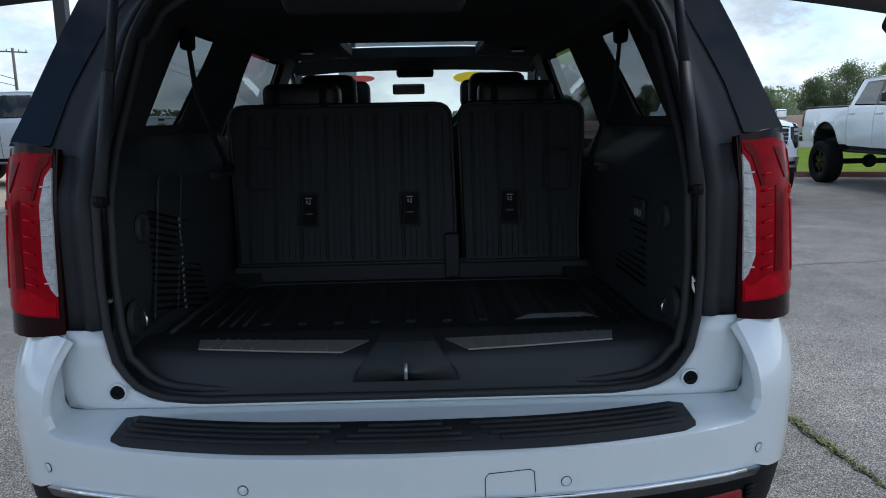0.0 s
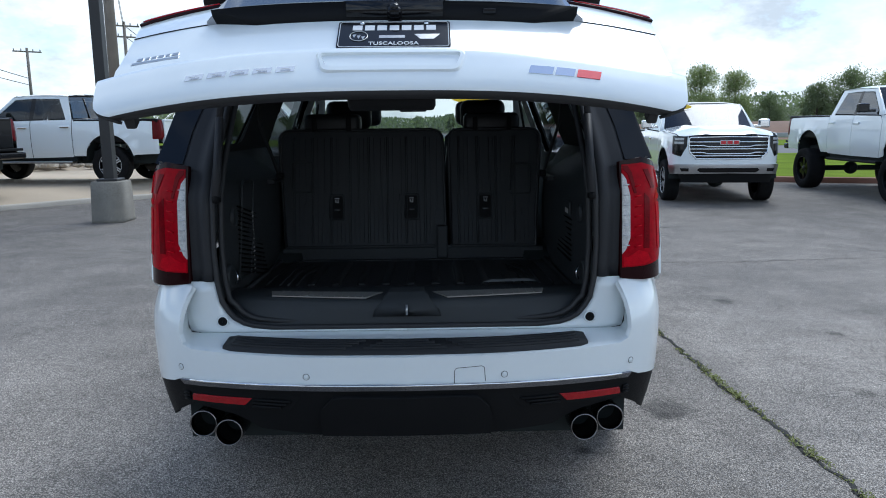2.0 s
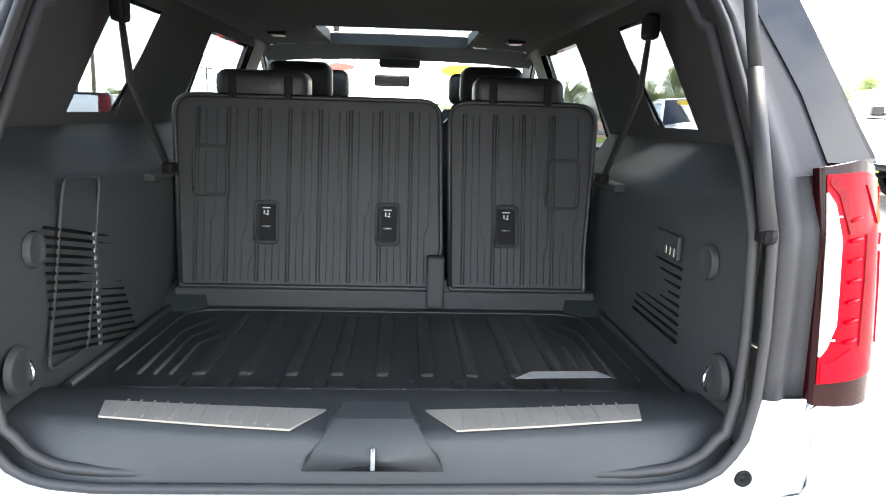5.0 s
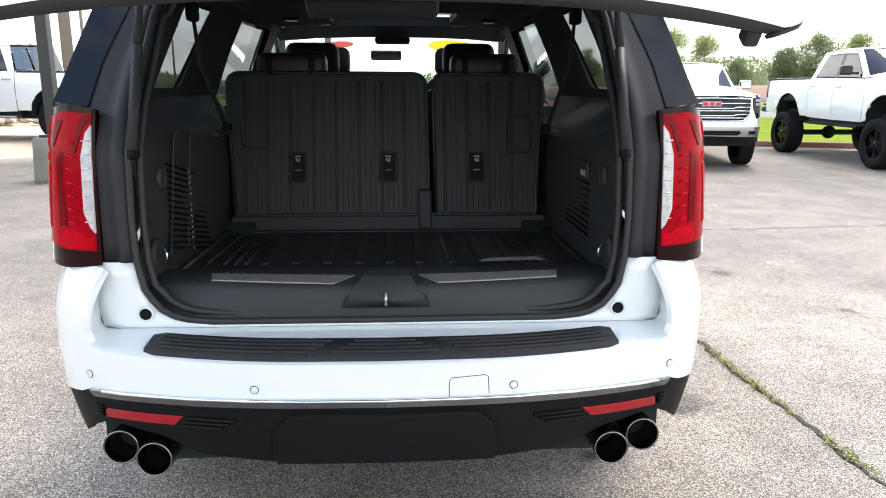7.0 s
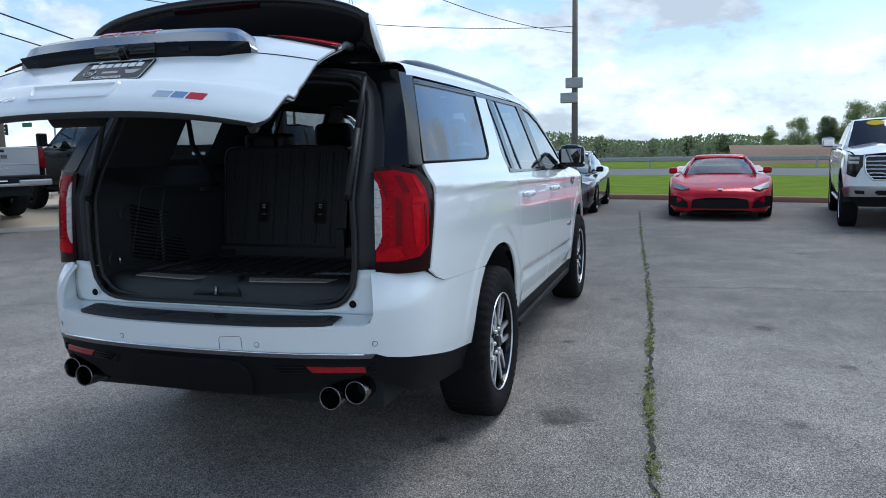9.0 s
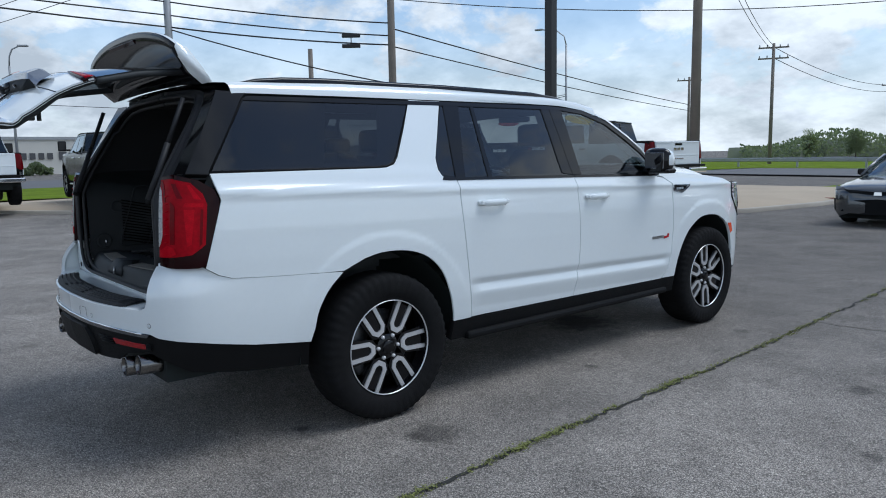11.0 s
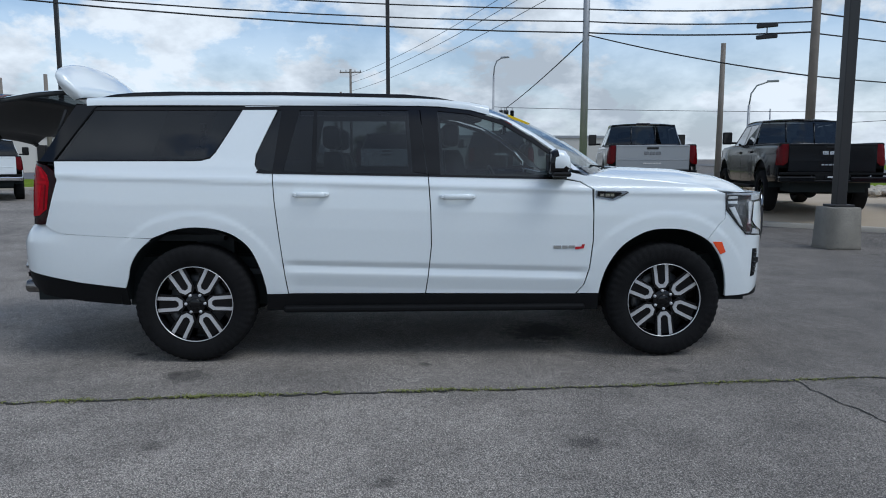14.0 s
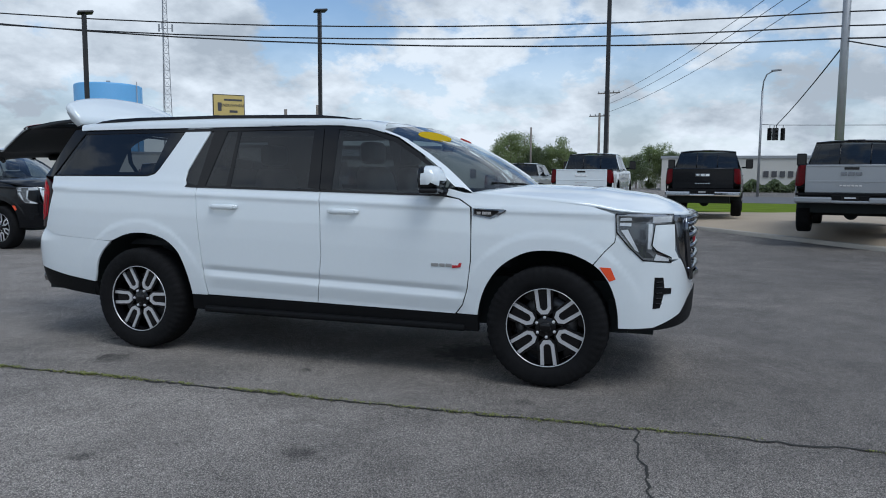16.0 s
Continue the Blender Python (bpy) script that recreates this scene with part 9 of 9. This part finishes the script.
def street_lamp(x, y, h, yaw, label, reach=1.0):
    o = thing("street_lamp", pose(x, y, 0, 0, 0, yaw), label, "street lamp")
    bm = bmesh.new()
    tube(bm, [(0, 0, -0.2), (0, 0, h - 1.6)], 0.13, 8, True, 0.09)
    part("pole", bm, POLESTEEL, o, smooth=True)
    bm = bmesh.new()
    tube(bm, [(0, 0, h - 1.6), (0.2 * reach, 0, h - 0.8), (0.9 * reach, 0, h - 0.25), (2.4 * reach, 0, h)], 0.06, 6)
    part("arm", bm, POLESTEEL, o, smooth=True)
    bm = bmesh.new()
    box(bm, 2.4 * reach - 0.1, 2.4 * reach + 0.7, -0.16, 0.16, h - 0.05, h + 0.10, 0.04)
    part("lamp_head", bm, POLESTEEL, o)
street_lamp(-41.0, 52.7, 13.0, 200, "galvanised street lamp with a curved arm")
street_lamp(-64.0, 11.3, 10.8, 60, "galvanised street lamp with a short curved arm", 0.35)
street_lamp(-46.22, 27.79, 6.9, 60, "galvanised street lamp at the crossing", 0.5)

# cables
def cable(a, b, sag, r=0.025, n=14):
    bm = bmesh.new()
    a, b = Vector(a), Vector(b)
    tube(bm, [a.lerp(b, t) - Vector((0, 0, sag * 4 * t * (1 - t))) for t in np.linspace(0, 1, n)], r, 5)
    return tagged(part("cable", bm, WIRE), "black overhead cable between utility poles", "cable", "overhead cables")
U1, U2, END = (-23.4, 19.5), (-30.0, 11.7), (-18.85, -43.6)
LAMP = (-41.0, 52.7)
for z0, z1, z2, sag, r in ((8.66, 11.3, 7.53, 1.3, 0.032), (8.07, 10.7, 6.97, 1.26, 0.032), (7.54, 11.1, 6.56, 1.35, 0.036)):
    cable((*U2, z0), (*END, z1), sag, r)
    cable((*U2, z0), (*U1, z2), 0.12, r)
cable((*U2, 7.45), (*U1, 4.8), 0.15, 0.03)
cable((*U1, 4.8), (*LAMP, 6.9), 0.55, 0.03)
cable((*U1, 7.3), (-37.5, 68.0, 6.2), 0.2, 0.035)
cable((*U1, 6.5), (-37.5, 68.0, 5.6), 0.2, 0.03)
cable((*U1, 8.6), (-4.0, 41.4, 8.6), 0.8, 0.02)
cable((*U1, 9.6), (-12.1, 26.5, 10.5), 0.4, 0.02)
# span wires of the crossing
cable((*U2, 7.3), (-63.64, 12.52, 6.2), 0.15, 0.035)
cable((-63.64, 12.52, 6.2), (-62.0, 60.0, 6.0), 0.2, 0.025)
cable((-63.64, 12.52, 6.2), (-64.0, 11.3, 6.3), 0.0, 0.025)
cable((*LAMP, 6.75), (-61.07, 53.21, 5.35), 0.12, 0.028)
cable((-61.07, 53.21, 5.35), (-75.0, 44.0, 5.2), 0.12, 0.028)
for z, d in ((10.2, 0.0), (9.5, 0.0), (8.6, 0.3)):
    cable((*U2, z + 1.6), (-75.0 + d, -3.0, z), 0.6, 0.018)
cable((-12.1, 26.5, 10.8), (-25.8, 61.7, 9.8), 0.8, 0.02)
cable((-12.1, 26.5, 11.6), (-25.8, 61.7, 10.2), 0.8, 0.02)
cable((-12.1, 26.5, 10.0), (-4.0, 41.4, 8.2), 0.6, 0.02)
for z in (9.2, 10.1):
    cable((-25.8, 61.7, z), (-34.0, 114.0, z), 0.9, 0.03)
    cable((-34.0, 114.0, z), (-44.0, 165.0, z), 0.9, 0.03)
bm = bmesh.new()
box(bm, -0.42, 0.42, -0.08, 0.08, 0.0, 0.17, 0.03)
box(bm, -0.42, 0.42, -0.08, 0.08, 0.46, 0.63, 0.03)
box(bm, -0.02, 0.02, -0.02, 0.02, 0.1, 0.5)
sp = part("cable_splice", bm, WIRE)
sp.matrix_world = pose(-24.6, 18.08, 6.46, 0, 0, 50)
tagged(sp, "pair of black splice cases hanging on the cables", "splice case")


def traffic_signal(x, y, z, yaw, hang=1.2):
    o = thing("traffic_signal", pose(x, y, z, 0, 0, yaw), "black three-lamp traffic signal hanging from a cable", "traffic signal", "signals at the crossing")
    bm = bmesh.new()
    box(bm, -0.17, 0.17, -0.12, 0.12, -1.05, 0.0, 0.03)
    tube(bm, [(0, 0, 0), (0, 0, hang)], 0.03, 5)
    part("housing", bm, SIGNALBLACK, o)
    for k in range(3):
        bm = bmesh.new()
        revolve(bm, [(0.0, 0.13), (0.22, 0.135)], 12)
        bmesh.ops.transform(bm, verts=bm.verts, matrix=Matrix.Translation((0, -0.12, -0.18 - 0.34 * k)) @ Matrix.Rotation(radians(-90), 4, "Z"))
        part("visor", bm, SIGNALBLACK, o)
    return o
s0 = traffic_signal(-61.07, 53.21, 5.1, -40, 0.28)
for x, y, z, yw in ((-63.64, 12.0, 5.95, 75), (-63.64, 12.52, 5.95, 75), (-63.64, 13.05, 5.93, 75), (-63.2, 12.3, 5.92, 165), (-75.0, 44.0, 4.95, -40)):
    copy_thing(s0, pose(x, y, z, 0, 0, yw))
for x, y, z, w, mt, lb, ct in ((-58.3, 53.1, 4.75, 0.62, SIGNGREEN, "green street sign hanging over the crossing", "street sign"), (-31.3, 34.4, 4.75, 0.8, PAPER, "pale blank sign seen from behind, hung on a cable", "sign")):
    bm = bmesh.new()
    box(bm, -w, w, -0.02, 0.02, 0, 0.42 if mt is SIGNGREEN else 0.55, 0.015)
    tube(bm, [(-w * 0.6, 0, 0.4), (-w * 0.6, 0, 0.75)], 0.02, 4)
    tube(bm, [(w * 0.6, 0, 0.4), (w * 0.6, 0, 0.75)], 0.02, 4)
    sg = part("hanging_sign", bm, mt)
    sg.matrix_world = pose(x, y, z, 0, 0, 178.5 if mt is SIGNGREEN else 118)
    tagged(sg, lb, ct)

# ---- trees ----
def tree_mesh(seed, h, spread, dense, pine=False):
    rng = random.Random(seed)
    trunk = bmesh.new()
    tube(trunk, [(0, 0, -0.3), (rng.uniform(-0.1, 0.1), 0, h * 0.3), (rng.uniform(-0.3, 0.3), rng.uniform(-0.2, 0.2), h * 0.62), (rng.uniform(-0.3, 0.3), 0, h * 0.92)], h * 0.022, 7, True, h * 0.006)
    tips = []
    for k in range(9 if not pine else 12):
        a, z0 = rng.uniform(0, 6.28), h * rng.uniform(0.28, 0.75)
        L = spread * rng.uniform(0.5, 1.0) * (1.1 - 0.5 * z0 / h)
        e = Vector((math.cos(a) * L, math.sin(a) * L, z0 + L * rng.uniform(0.25, 0.8)))
        tube(trunk, [(0, 0, z0), e * 0.5 + Vector((0, 0, z0 * 0.55)), e], h * 0.008, 5, True, h * 0.002)
        tips.append(e)
    crown = bmesh.new()
    blobs = [(t, spread * rng.uniform(0.30, 0.46)) for t in tips]
    for k in range(26):
        zz = rng.uniform(0.05, 0.96)
        rr = spread * (1 - abs(zz - 0.45) * 1.3) * rng.uniform(0.2, 0.85)
        a = rng.uniform(0, 6.28)
        blobs.append((Vector((math.cos(a) * rr, math.sin(a) * rr, h * zz)), spread * rng.uniform(0.24, 0.44)))
    for c, r in blobs:
        for k in range(int(dense * 330)):
            d = Vector((rng.gauss(0, 1), rng.gauss(0, 1), rng.gauss(0, 0.8))).normalized() * r * rng.uniform(0.25, 1.0) ** 0.7 * rng.choice((1, 1, 1, 1.18))
            s = h * rng.uniform(0.007, 0.015)
            q = Euler((rng.uniform(0, 3), rng.uniform(0, 3), rng.uniform(0, 6))).to_matrix()
            pts = [(-1, 0, 0), (-0.2, 0.6, 0.1), (1, 0.1, 0), (0.1, -0.6, -0.1)]
            crown.faces.new([crown.verts.new(c + d + q @ (Vector(v) * s)) for v in pts])
    return mesh_of("trunk", trunk), mesh_of("crown", crown)


TREES = [(tree_mesh(3, 9.0, 3.2, 1.3), LEAF_A), (tree_mesh(8, 8.0, 2.8, 1.2), LEAF_A), (tree_mesh(21, 8.5, 2.3, 1.4, True), LEAF_B), (tree_mesh(34, 7.0, 3.0, 1.4), LEAF_B)]
TREE_LABEL = ("broad spring-green tree beyond the road", "slender spring-green tree beyond the road", "dark green pine beyond the road", "dark green rounded tree beyond the road")
def tree(kind, x, y, s, rz):
    (tm, cm), leaf = TREES[kind]
    o = thing("tree", pose(x, y, 0, 0, 0, rz) @ Matrix.Scale(s, 4), TREE_LABEL[kind], "tree", "trees beyond the road")
    for me, mt, nm in ((tm, BARK, "trunk"), (cm, leaf, "crown")):
        if not me.materials:
            me.materials.append(mt)
        ob = new(nm, me)
        ob.parent = o
rng = random.Random(11)
def tree_at(kind, bearing, dist, top):
    """bearing: degrees right of +y from the lot; top: how high it stands."""
    a = radians(bearing)
    tree(kind, math.sin(a) * dist, math.cos(a) * dist, top / (9.0, 8.0, 8.5, 7.0)[kind], rng.uniform(0, 360))
for kind, bearing, dist, top in ((0, 20.6, 92, 11.0), (1, 18.4, 96, 8.8), (2, 17.0, 100, 9.0), (0, 23.0, 95, 10.2), (3, 25.4, 90, 6.4), (2, 28.5, 84, 8.2), (3, 30.5, 86, 9.4), (0, 33.0, 92, 9.6), (1, 35.5, 92, 9.4),
                                 (2, 38.0, 88, 9.8), (1, 14.6, 100, 8.6), (0, 12.8, 104, 9.0), (2, 11.0, 104, 8.8), (0, 9.3, 100, 7.6), (1, 7.2, 110, 6.6), (3, 4.0, 120, 5.4), (2, 1.5, 125, 5.8), (3, -1.0, 130, 5.0),
                                 (3, -5.0, 130, 6.2), (0, -8.0, 140, 7.0), (3, -11.0, 140, 5.6), (0, -15.0, 120, 6.6), (3, -18.5, 120, 6.4), (1, -21.5, 125, 7.0),
                                 (0, -101.0, 98, 8.9), (1, -100.0, 100, 9.1), (2, -98.9, 98, 7.5), (0, -97.9, 101, 7.0), (1, -96.7, 98, 8.3), (2, -96.0, 99, 6.7), (0, -102.2, 104, 7.4),
                                 (3, -91.2, 112, 6.2), (0, -90.3, 115, 7.6), (1, -89.3, 116, 8.2), (2, -88.5, 113, 7.4), (0, -92.2, 118, 5.8)):
    tree_at(kind, bearing, dist, top * (0.72 if bearing > 12 else 0.62 if bearing > -30 else 0.85))
bm = bmesh.new()
rng = random.Random(77)
for k in range(26000):
    b = radians(rng.uniform(-26, 45))
    dist = rng.uniform(118, 150)
    hmax = 3.2 + 2.4 * noise.noise((math.degrees(b) * 0.18, 3.1, 0)) + (2.0 if b > 0.22 else 0)
    c = Vector((math.sin(b) * dist, math.cos(b) * dist, rng.uniform(0, 1) ** 0.8 * max(hmax, 1.2)))
    q = Euler((rng.uniform(0, 3), rng.uniform(0, 3), rng.uniform(0, 6))).to_matrix()
    s = rng.uniform(0.14, 0.34)
    bm.faces.new([bm.verts.new(c + q @ (Vector(v) * s)) for v in ((-1, 0, 0), (0, 0.7, 0.1), (1, 0, 0), (0, -0.7, 0))])
rows = []
for k in range(150):
    b = radians(-27 + 73 * k / 149)
    hmax = max(3.2 + 2.4 * noise.noise((math.degrees(b) * 0.18, 3.1, 0)) + (2.0 if b > 0.22 else 0), 1.2)
    top = hmax * (0.72 + 0.22 * noise.noise((k * 0.7, 0.4, 2.2)))
    rows.append([(math.sin(b) * d, math.cos(b) * d, z) for d, z in ((132, -0.2), (134 + noise.noise((k * 0.5, 7, 1)) * 3, top * 0.6), (140, top), (150, -0.2))])
loft(bm, rows)
tagged(part("far_woods", bm, LEAF_B), "low far woods along the horizon", "woods", kind="stuff")

# ---- buildings and far landmarks ----
def flat_building(name, x, y, w, d, h, yaw, material, label, band=None, windows=(), sign=()):
    """A flat-roofed building whose front looks to -y of its own, its front middle at x, y."""
    o = thing(name, pose(x, y, 0, 0, 0, yaw), label, "building")
    bm = bmesh.new()
    box(bm, -w / 2, w / 2, 0, d, -0.2, h)
    part("wall", bm, material, o)
    bm = bmesh.new()
    box(bm, -w / 2 - 0.15, w / 2 + 0.15, -0.15, d + 0.15, h, h + 0.35)
    part("roof", bm, band or material, o)
    for x0, x1, z0, z1 in windows:
        bm = bmesh.new()
        box(bm, x0, x1, -0.05, 0.05, z0, z1)
        wn_ = part("window", bm, GLOSSBLACK, o)
        bm = bmesh.new()
        box(bm, x0 - 0.08, x1 + 0.08, -0.1, -0.04, z0 - 0.12, z0)
        part("sill", bm, POLESTEEL, wn_)
    for x0, x1, z0, z1, mt in sign:
        bm = bmesh.new()
        box(bm, x0, x1, -0.14, -0.02, z0, z1)
        part("sign_bar", bm, mt, o, "plain bar where a name stands")
    return o
DARKLET = mat("sign_letters", (0.07, 0.07, 0.075), 0.6, 0, 0.05)
letters = tuple((-3.6 + k * 0.95, -3.0 + k * 0.95, 1.85, 2.6, DARKLET) for k in range(7)) + tuple((3.4 + k * 1.15, 4.25 + k * 1.15, 1.75, 2.75, DARKLET) for k in range(3))
flat_building("office_building", -95, 18.0, 32, 18, 4.2, 90, WALLWHITE, "long pale flat-roofed office building across the road", POLESTEEL, [(-14.5, -10, 0.6, 2.6)], letters)
bm = bmesh.new()
rh = random.Random(3)
for k in range(2600):
    y = rh.uniform(11.0, 19.0)
    lump = 0.75 + 0.25 * math.sin(y * 2.6)
    c = Vector((-88.5 + rh.gauss(0, 0.5), y, rh.uniform(0, 1) ** 0.6 * 1.5 * lump))
    q = Euler((rh.uniform(0, 3), rh.uniform(0, 3), rh.uniform(0, 6))).to_matrix()
    bm.faces.new([bm.verts.new(c + q @ (Vector(v) * 0.2)) for v in ((-1, 0, 0), (0, 0.7, 0.1), (1, 0, 0), (0, -0.7, 0))])
tagged(part("hedge", bm, LEAF_B), "clipped dark green hedge before the office building", "hedge", kind="stuff")
flat_building("shop_building", -67.9, -29.9, 26, 14, 4.6, 110, WALLWHITE, "grey shop building with a dark sign band", GLOSSBLACK,
              [(-10, -5, 0.5, 2.6), (-3, 3, 0.5, 2.6), (5, 10, 0.5, 2.6)], ((-8, 8, 3.4, 4.9, GLOSSBLACK), (-5.5, 3.5, 3.8, 4.5, PAPER), (5, 7.5, 3.7, 4.6, TANKBLUE), (-7.6, -6, 3.7, 4.6, REDSTICK)))
flat_building("warehouse", -95, -36.0, 46, 20, 4.2, 105, WALLWHITE, "low white warehouse far across the road", POLESTEEL, [(-18, -14, 1.5, 2.8), (-6, -2, 1.5, 2.8), (8, 12, 1.5, 2.8)])
flat_building("shed", -100, -92.0, 30, 20, 5.5, 135, WALLWHITE, "pale shed below the water tank", POLESTEEL, [(-8, -4, 1.5, 2.8)])
tank = thing("water_tank", pose(-151, -141, 0, 0, 0, 45), "light blue cylindrical water tank", "water tank")
bm = bmesh.new()
revolve(bm, [(0, 8.3), (24.75, 8.3), (25.0, 8.2), (25.15, 7.9), (25.7, 0.01)], 48)
bmesh.ops.transform(bm, verts=bm.verts, matrix=Matrix.Rotation(radians(-90), 4, "Y"))
bmesh.ops.recalc_face_normals(bm, faces=bm.faces)
part("shell", bm, TANKBLUE, tank, smooth=True)
bm = bmesh.new()
for k in range(4):
    a = radians(20 + k * 6)
    c = Vector((math.cos(a), math.sin(a), 0))
    q = Vector((-c.y, c.x, 0))
    pts = [c * 8.34 + q * dx + Vector((0, 0, z)) for dx, z in ((-0.30, 16.6), (0.30, 16.6), (0.30, 18.4), (-0.30, 18.4))]
    bm.faces.new([bm.verts.new(v) for v in pts])
solid(bm, 0.04)
part("tank_bar", bm, mat("tank_letters", (0.03, 0.1, 0.3), 0.6, 0, 0.05), tank, "dark blue bars where letters stand")
bm = bmesh.new()
tube(bm, [(math.cos(0.9) * 8.5, math.sin(0.9) * 8.5, 0), (math.cos(0.9) * 8.4, math.sin(0.9) * 8.4, 26.0)], 0.12, 5)
box(bm, -0.5, 0.5, -0.5, 0.5, 25.6, 26.4)
part("ladder", bm, POLESTEEL, tank)
mast = thing("lattice_mast", pose(-110, -89, 0), "tall steel lattice radio mast", "radio mast")
bm = bmesh.new()
HM, n = 55.0, 36
def leg(i, z):
    """A leg of the mast, which tapers towards its top."""
    w, a = 1.20 - 0.0225 * min(z, 40), 0.3 + 2.0944 * i
    return (math.cos(a) * w, math.sin(a) * w, z)
for i in range(3):
    tube(bm, [leg(i, 0), leg(i, 20), leg(i, 40), leg(i, HM)], 0.07, 5)
for k in range(n):
    z0, z1 = HM * k / n, HM * (k + 1) / n
    for i in range(3):
        tube(bm, [leg(i, z0), leg(i + 1, z1)], 0.035, 4, False)
        tube(bm, [leg(i, z1), leg(i + 1, z1)], 0.03, 4, False)
part("lattice", bm, POLESTEEL, mast)
bm = bmesh.new()
for a in (0.4, 2.5, 4.6):
    tube(bm, [(0, 0, 29.0), (math.cos(a) * 1.4, math.sin(a) * 1.4, 29.2)], 0.05, 5)
    box(bm, math.cos(a) * 1.4 - 0.12, math.cos(a) * 1.4 + 0.12, math.sin(a) * 1.4 - 0.12, math.sin(a) * 1.4 + 0.12, 28.6, 30.0, 0.03)
part("aerial", bm, POLESTEEL, mast)
bill = thing("billboard", pose(-92.5, -63, 1.2, 0, 0, 132) @ Matrix.Scale(0.80, 4), "yellow billboard on a dark steel post", "billboard")
bm = bmesh.new()
tube(bm, [(0, 0.4, -1.6), (0, 0.4, 13)], 0.35, 8)
part("post", bm, POLEBLACK, bill)
bm = bmesh.new()
box(bm, -3.0, 3.0, 0, 0.6, 12.0, 16.2)
box(bm, -4.0, 4.0, -0.8, 0.9, 11.75, 11.95)
board = part("board", bm, POLEBLACK, bill)
bm = bmesh.new()
box(bm, -2.85, 2.85, -0.05, 0.0, 12.15, 16.05)
part("poster", bm, BILLYELLOW, bill, "yellow poster")
for x0, x1, z0, z1 in ((-2.1, -1.4, 13.0, 14.6), (-0.9, 2.5, 15.0, 15.35), (0.1, 1.6, 12.75, 13.2)):
    bm = bmesh.new()
    box(bm, x0, x1, -0.09, -0.05, z0, z1)
    part("poster_shape", bm, DARKLET, board)
lettering("EVERYWHERE", 0.72, 0.02, Matrix.Translation((0.75, -0.09, 13.9)) @ Matrix.Rotation(radians(90), 4, "X"), DARKLET, board)

# ---- the crack and its weeds ----
CRACK = [(2.18, -10.0), (2.00, -4.0), (1.92, -1.0), (1.86, 0.5), (1.80, 1.5), (1.765, 2.6), (1.735, 3.6), (1.70, 4.5), (1.645, 5.36), (1.56, 6.9), (1.475, 8.1), (1.32, 10.6), (1.07, 15.2)]
BRANCH = [(1.645, 5.36), (2.01, 5.40), (2.5, 5.48), (2.8, 5.56), (3.5, 5.50), (4.6, 5.62), (6.5, 5.70), (9.0, 6.0)]
def crack_line(pts, step, wob, seed):
    r = random.Random(seed)
    out = []
    for (x0, y0), (x1, y1) in zip(pts, pts[1:]):
        L = math.hypot(x1 - x0, y1 - y0)
        for k in range(max(int(L / step), 1)):
            t = k / max(int(L / step), 1)
            out.append((x0 + (x1 - x0) * t + r.uniform(-wob, wob), y0 + (y1 - y0) * t + r.uniform(-wob, wob)))
    return out + [pts[-1]]
for pts, w, seed, lb in ((CRACK, 0.011, 4, "long dirt-filled crack in the asphalt"), (BRANCH, 0.006, 9, "fine cross crack in the asphalt")):
    c = crack_line(pts, 0.06, 0.019, seed)
    r = random.Random(seed)
    bm = bmesh.new()
    rows = []
    for i, (x, y) in enumerate(c):
        d = Vector((c[min(i + 1, len(c) - 1)][0] - c[max(i - 1, 0)][0], c[min(i + 1, len(c) - 1)][1] - c[max(i - 1, 0)][1], 0)).normalized()
        n = Vector((d.y, -d.x, 0))
        a, b = w * r.uniform(0.5, 1.5), w * r.uniform(0.5, 1.5)
        rows.append([Vector((x, y, 0.004)) + n * a, Vector((x, y, 0.005)), Vector((x, y, 0.004)) - n * b])
    loft(bm, rows)
    tagged(part("asphalt_crack", bm, CRACKDARK), lb, "crack", kind="structure")
bm = bmesh.new()
r = random.Random(31)
c = crack_line(CRACK, 0.05, 0.016, 4)
for x, y in c:
    if y > 11.5:
        continue
    dens = 0.62 + 0.5 * noise.noise((y * 1.1, 0.3, 0.9)) + 0.45 * noise.noise((y * 5.3, 1.7, 0.2))
    dens = max(dens, 0.24) * max(0.40, 1 - max(y + 0.6, 0) * 0.14)
    for k in range(int(105 * max(dens - 0.15, 0.0))):
        px, py = x + r.gauss(0, 0.010 + 0.013 * min(dens, 1.2)), y + r.uniform(-0.03, 0.03)
        a, L, lean = r.uniform(0, 6.28), r.uniform(0.007, 0.017) * (0.5 + min(dens, 1.0)), r.uniform(0.5, 1.6)
        d = Vector((math.cos(a), math.sin(a), 0))
        s = Vector((-d.y, d.x, 0)) * r.uniform(0.003, 0.007)
        b0 = Vector((px, py, 0.003))
        m1, t1 = b0 + d * L * lean * 0.5 + Vector((0, 0, L * 0.8)), b0 + d * L * lean + Vector((0, 0, L * 0.7))
        bm.faces.new([bm.verts.new(v) for v in (b0, m1 + s, t1, m1 - s)])
tagged(part("weeds", bm, WEED), "low green weeds growing in the asphalt crack", "weeds", kind="stuff")
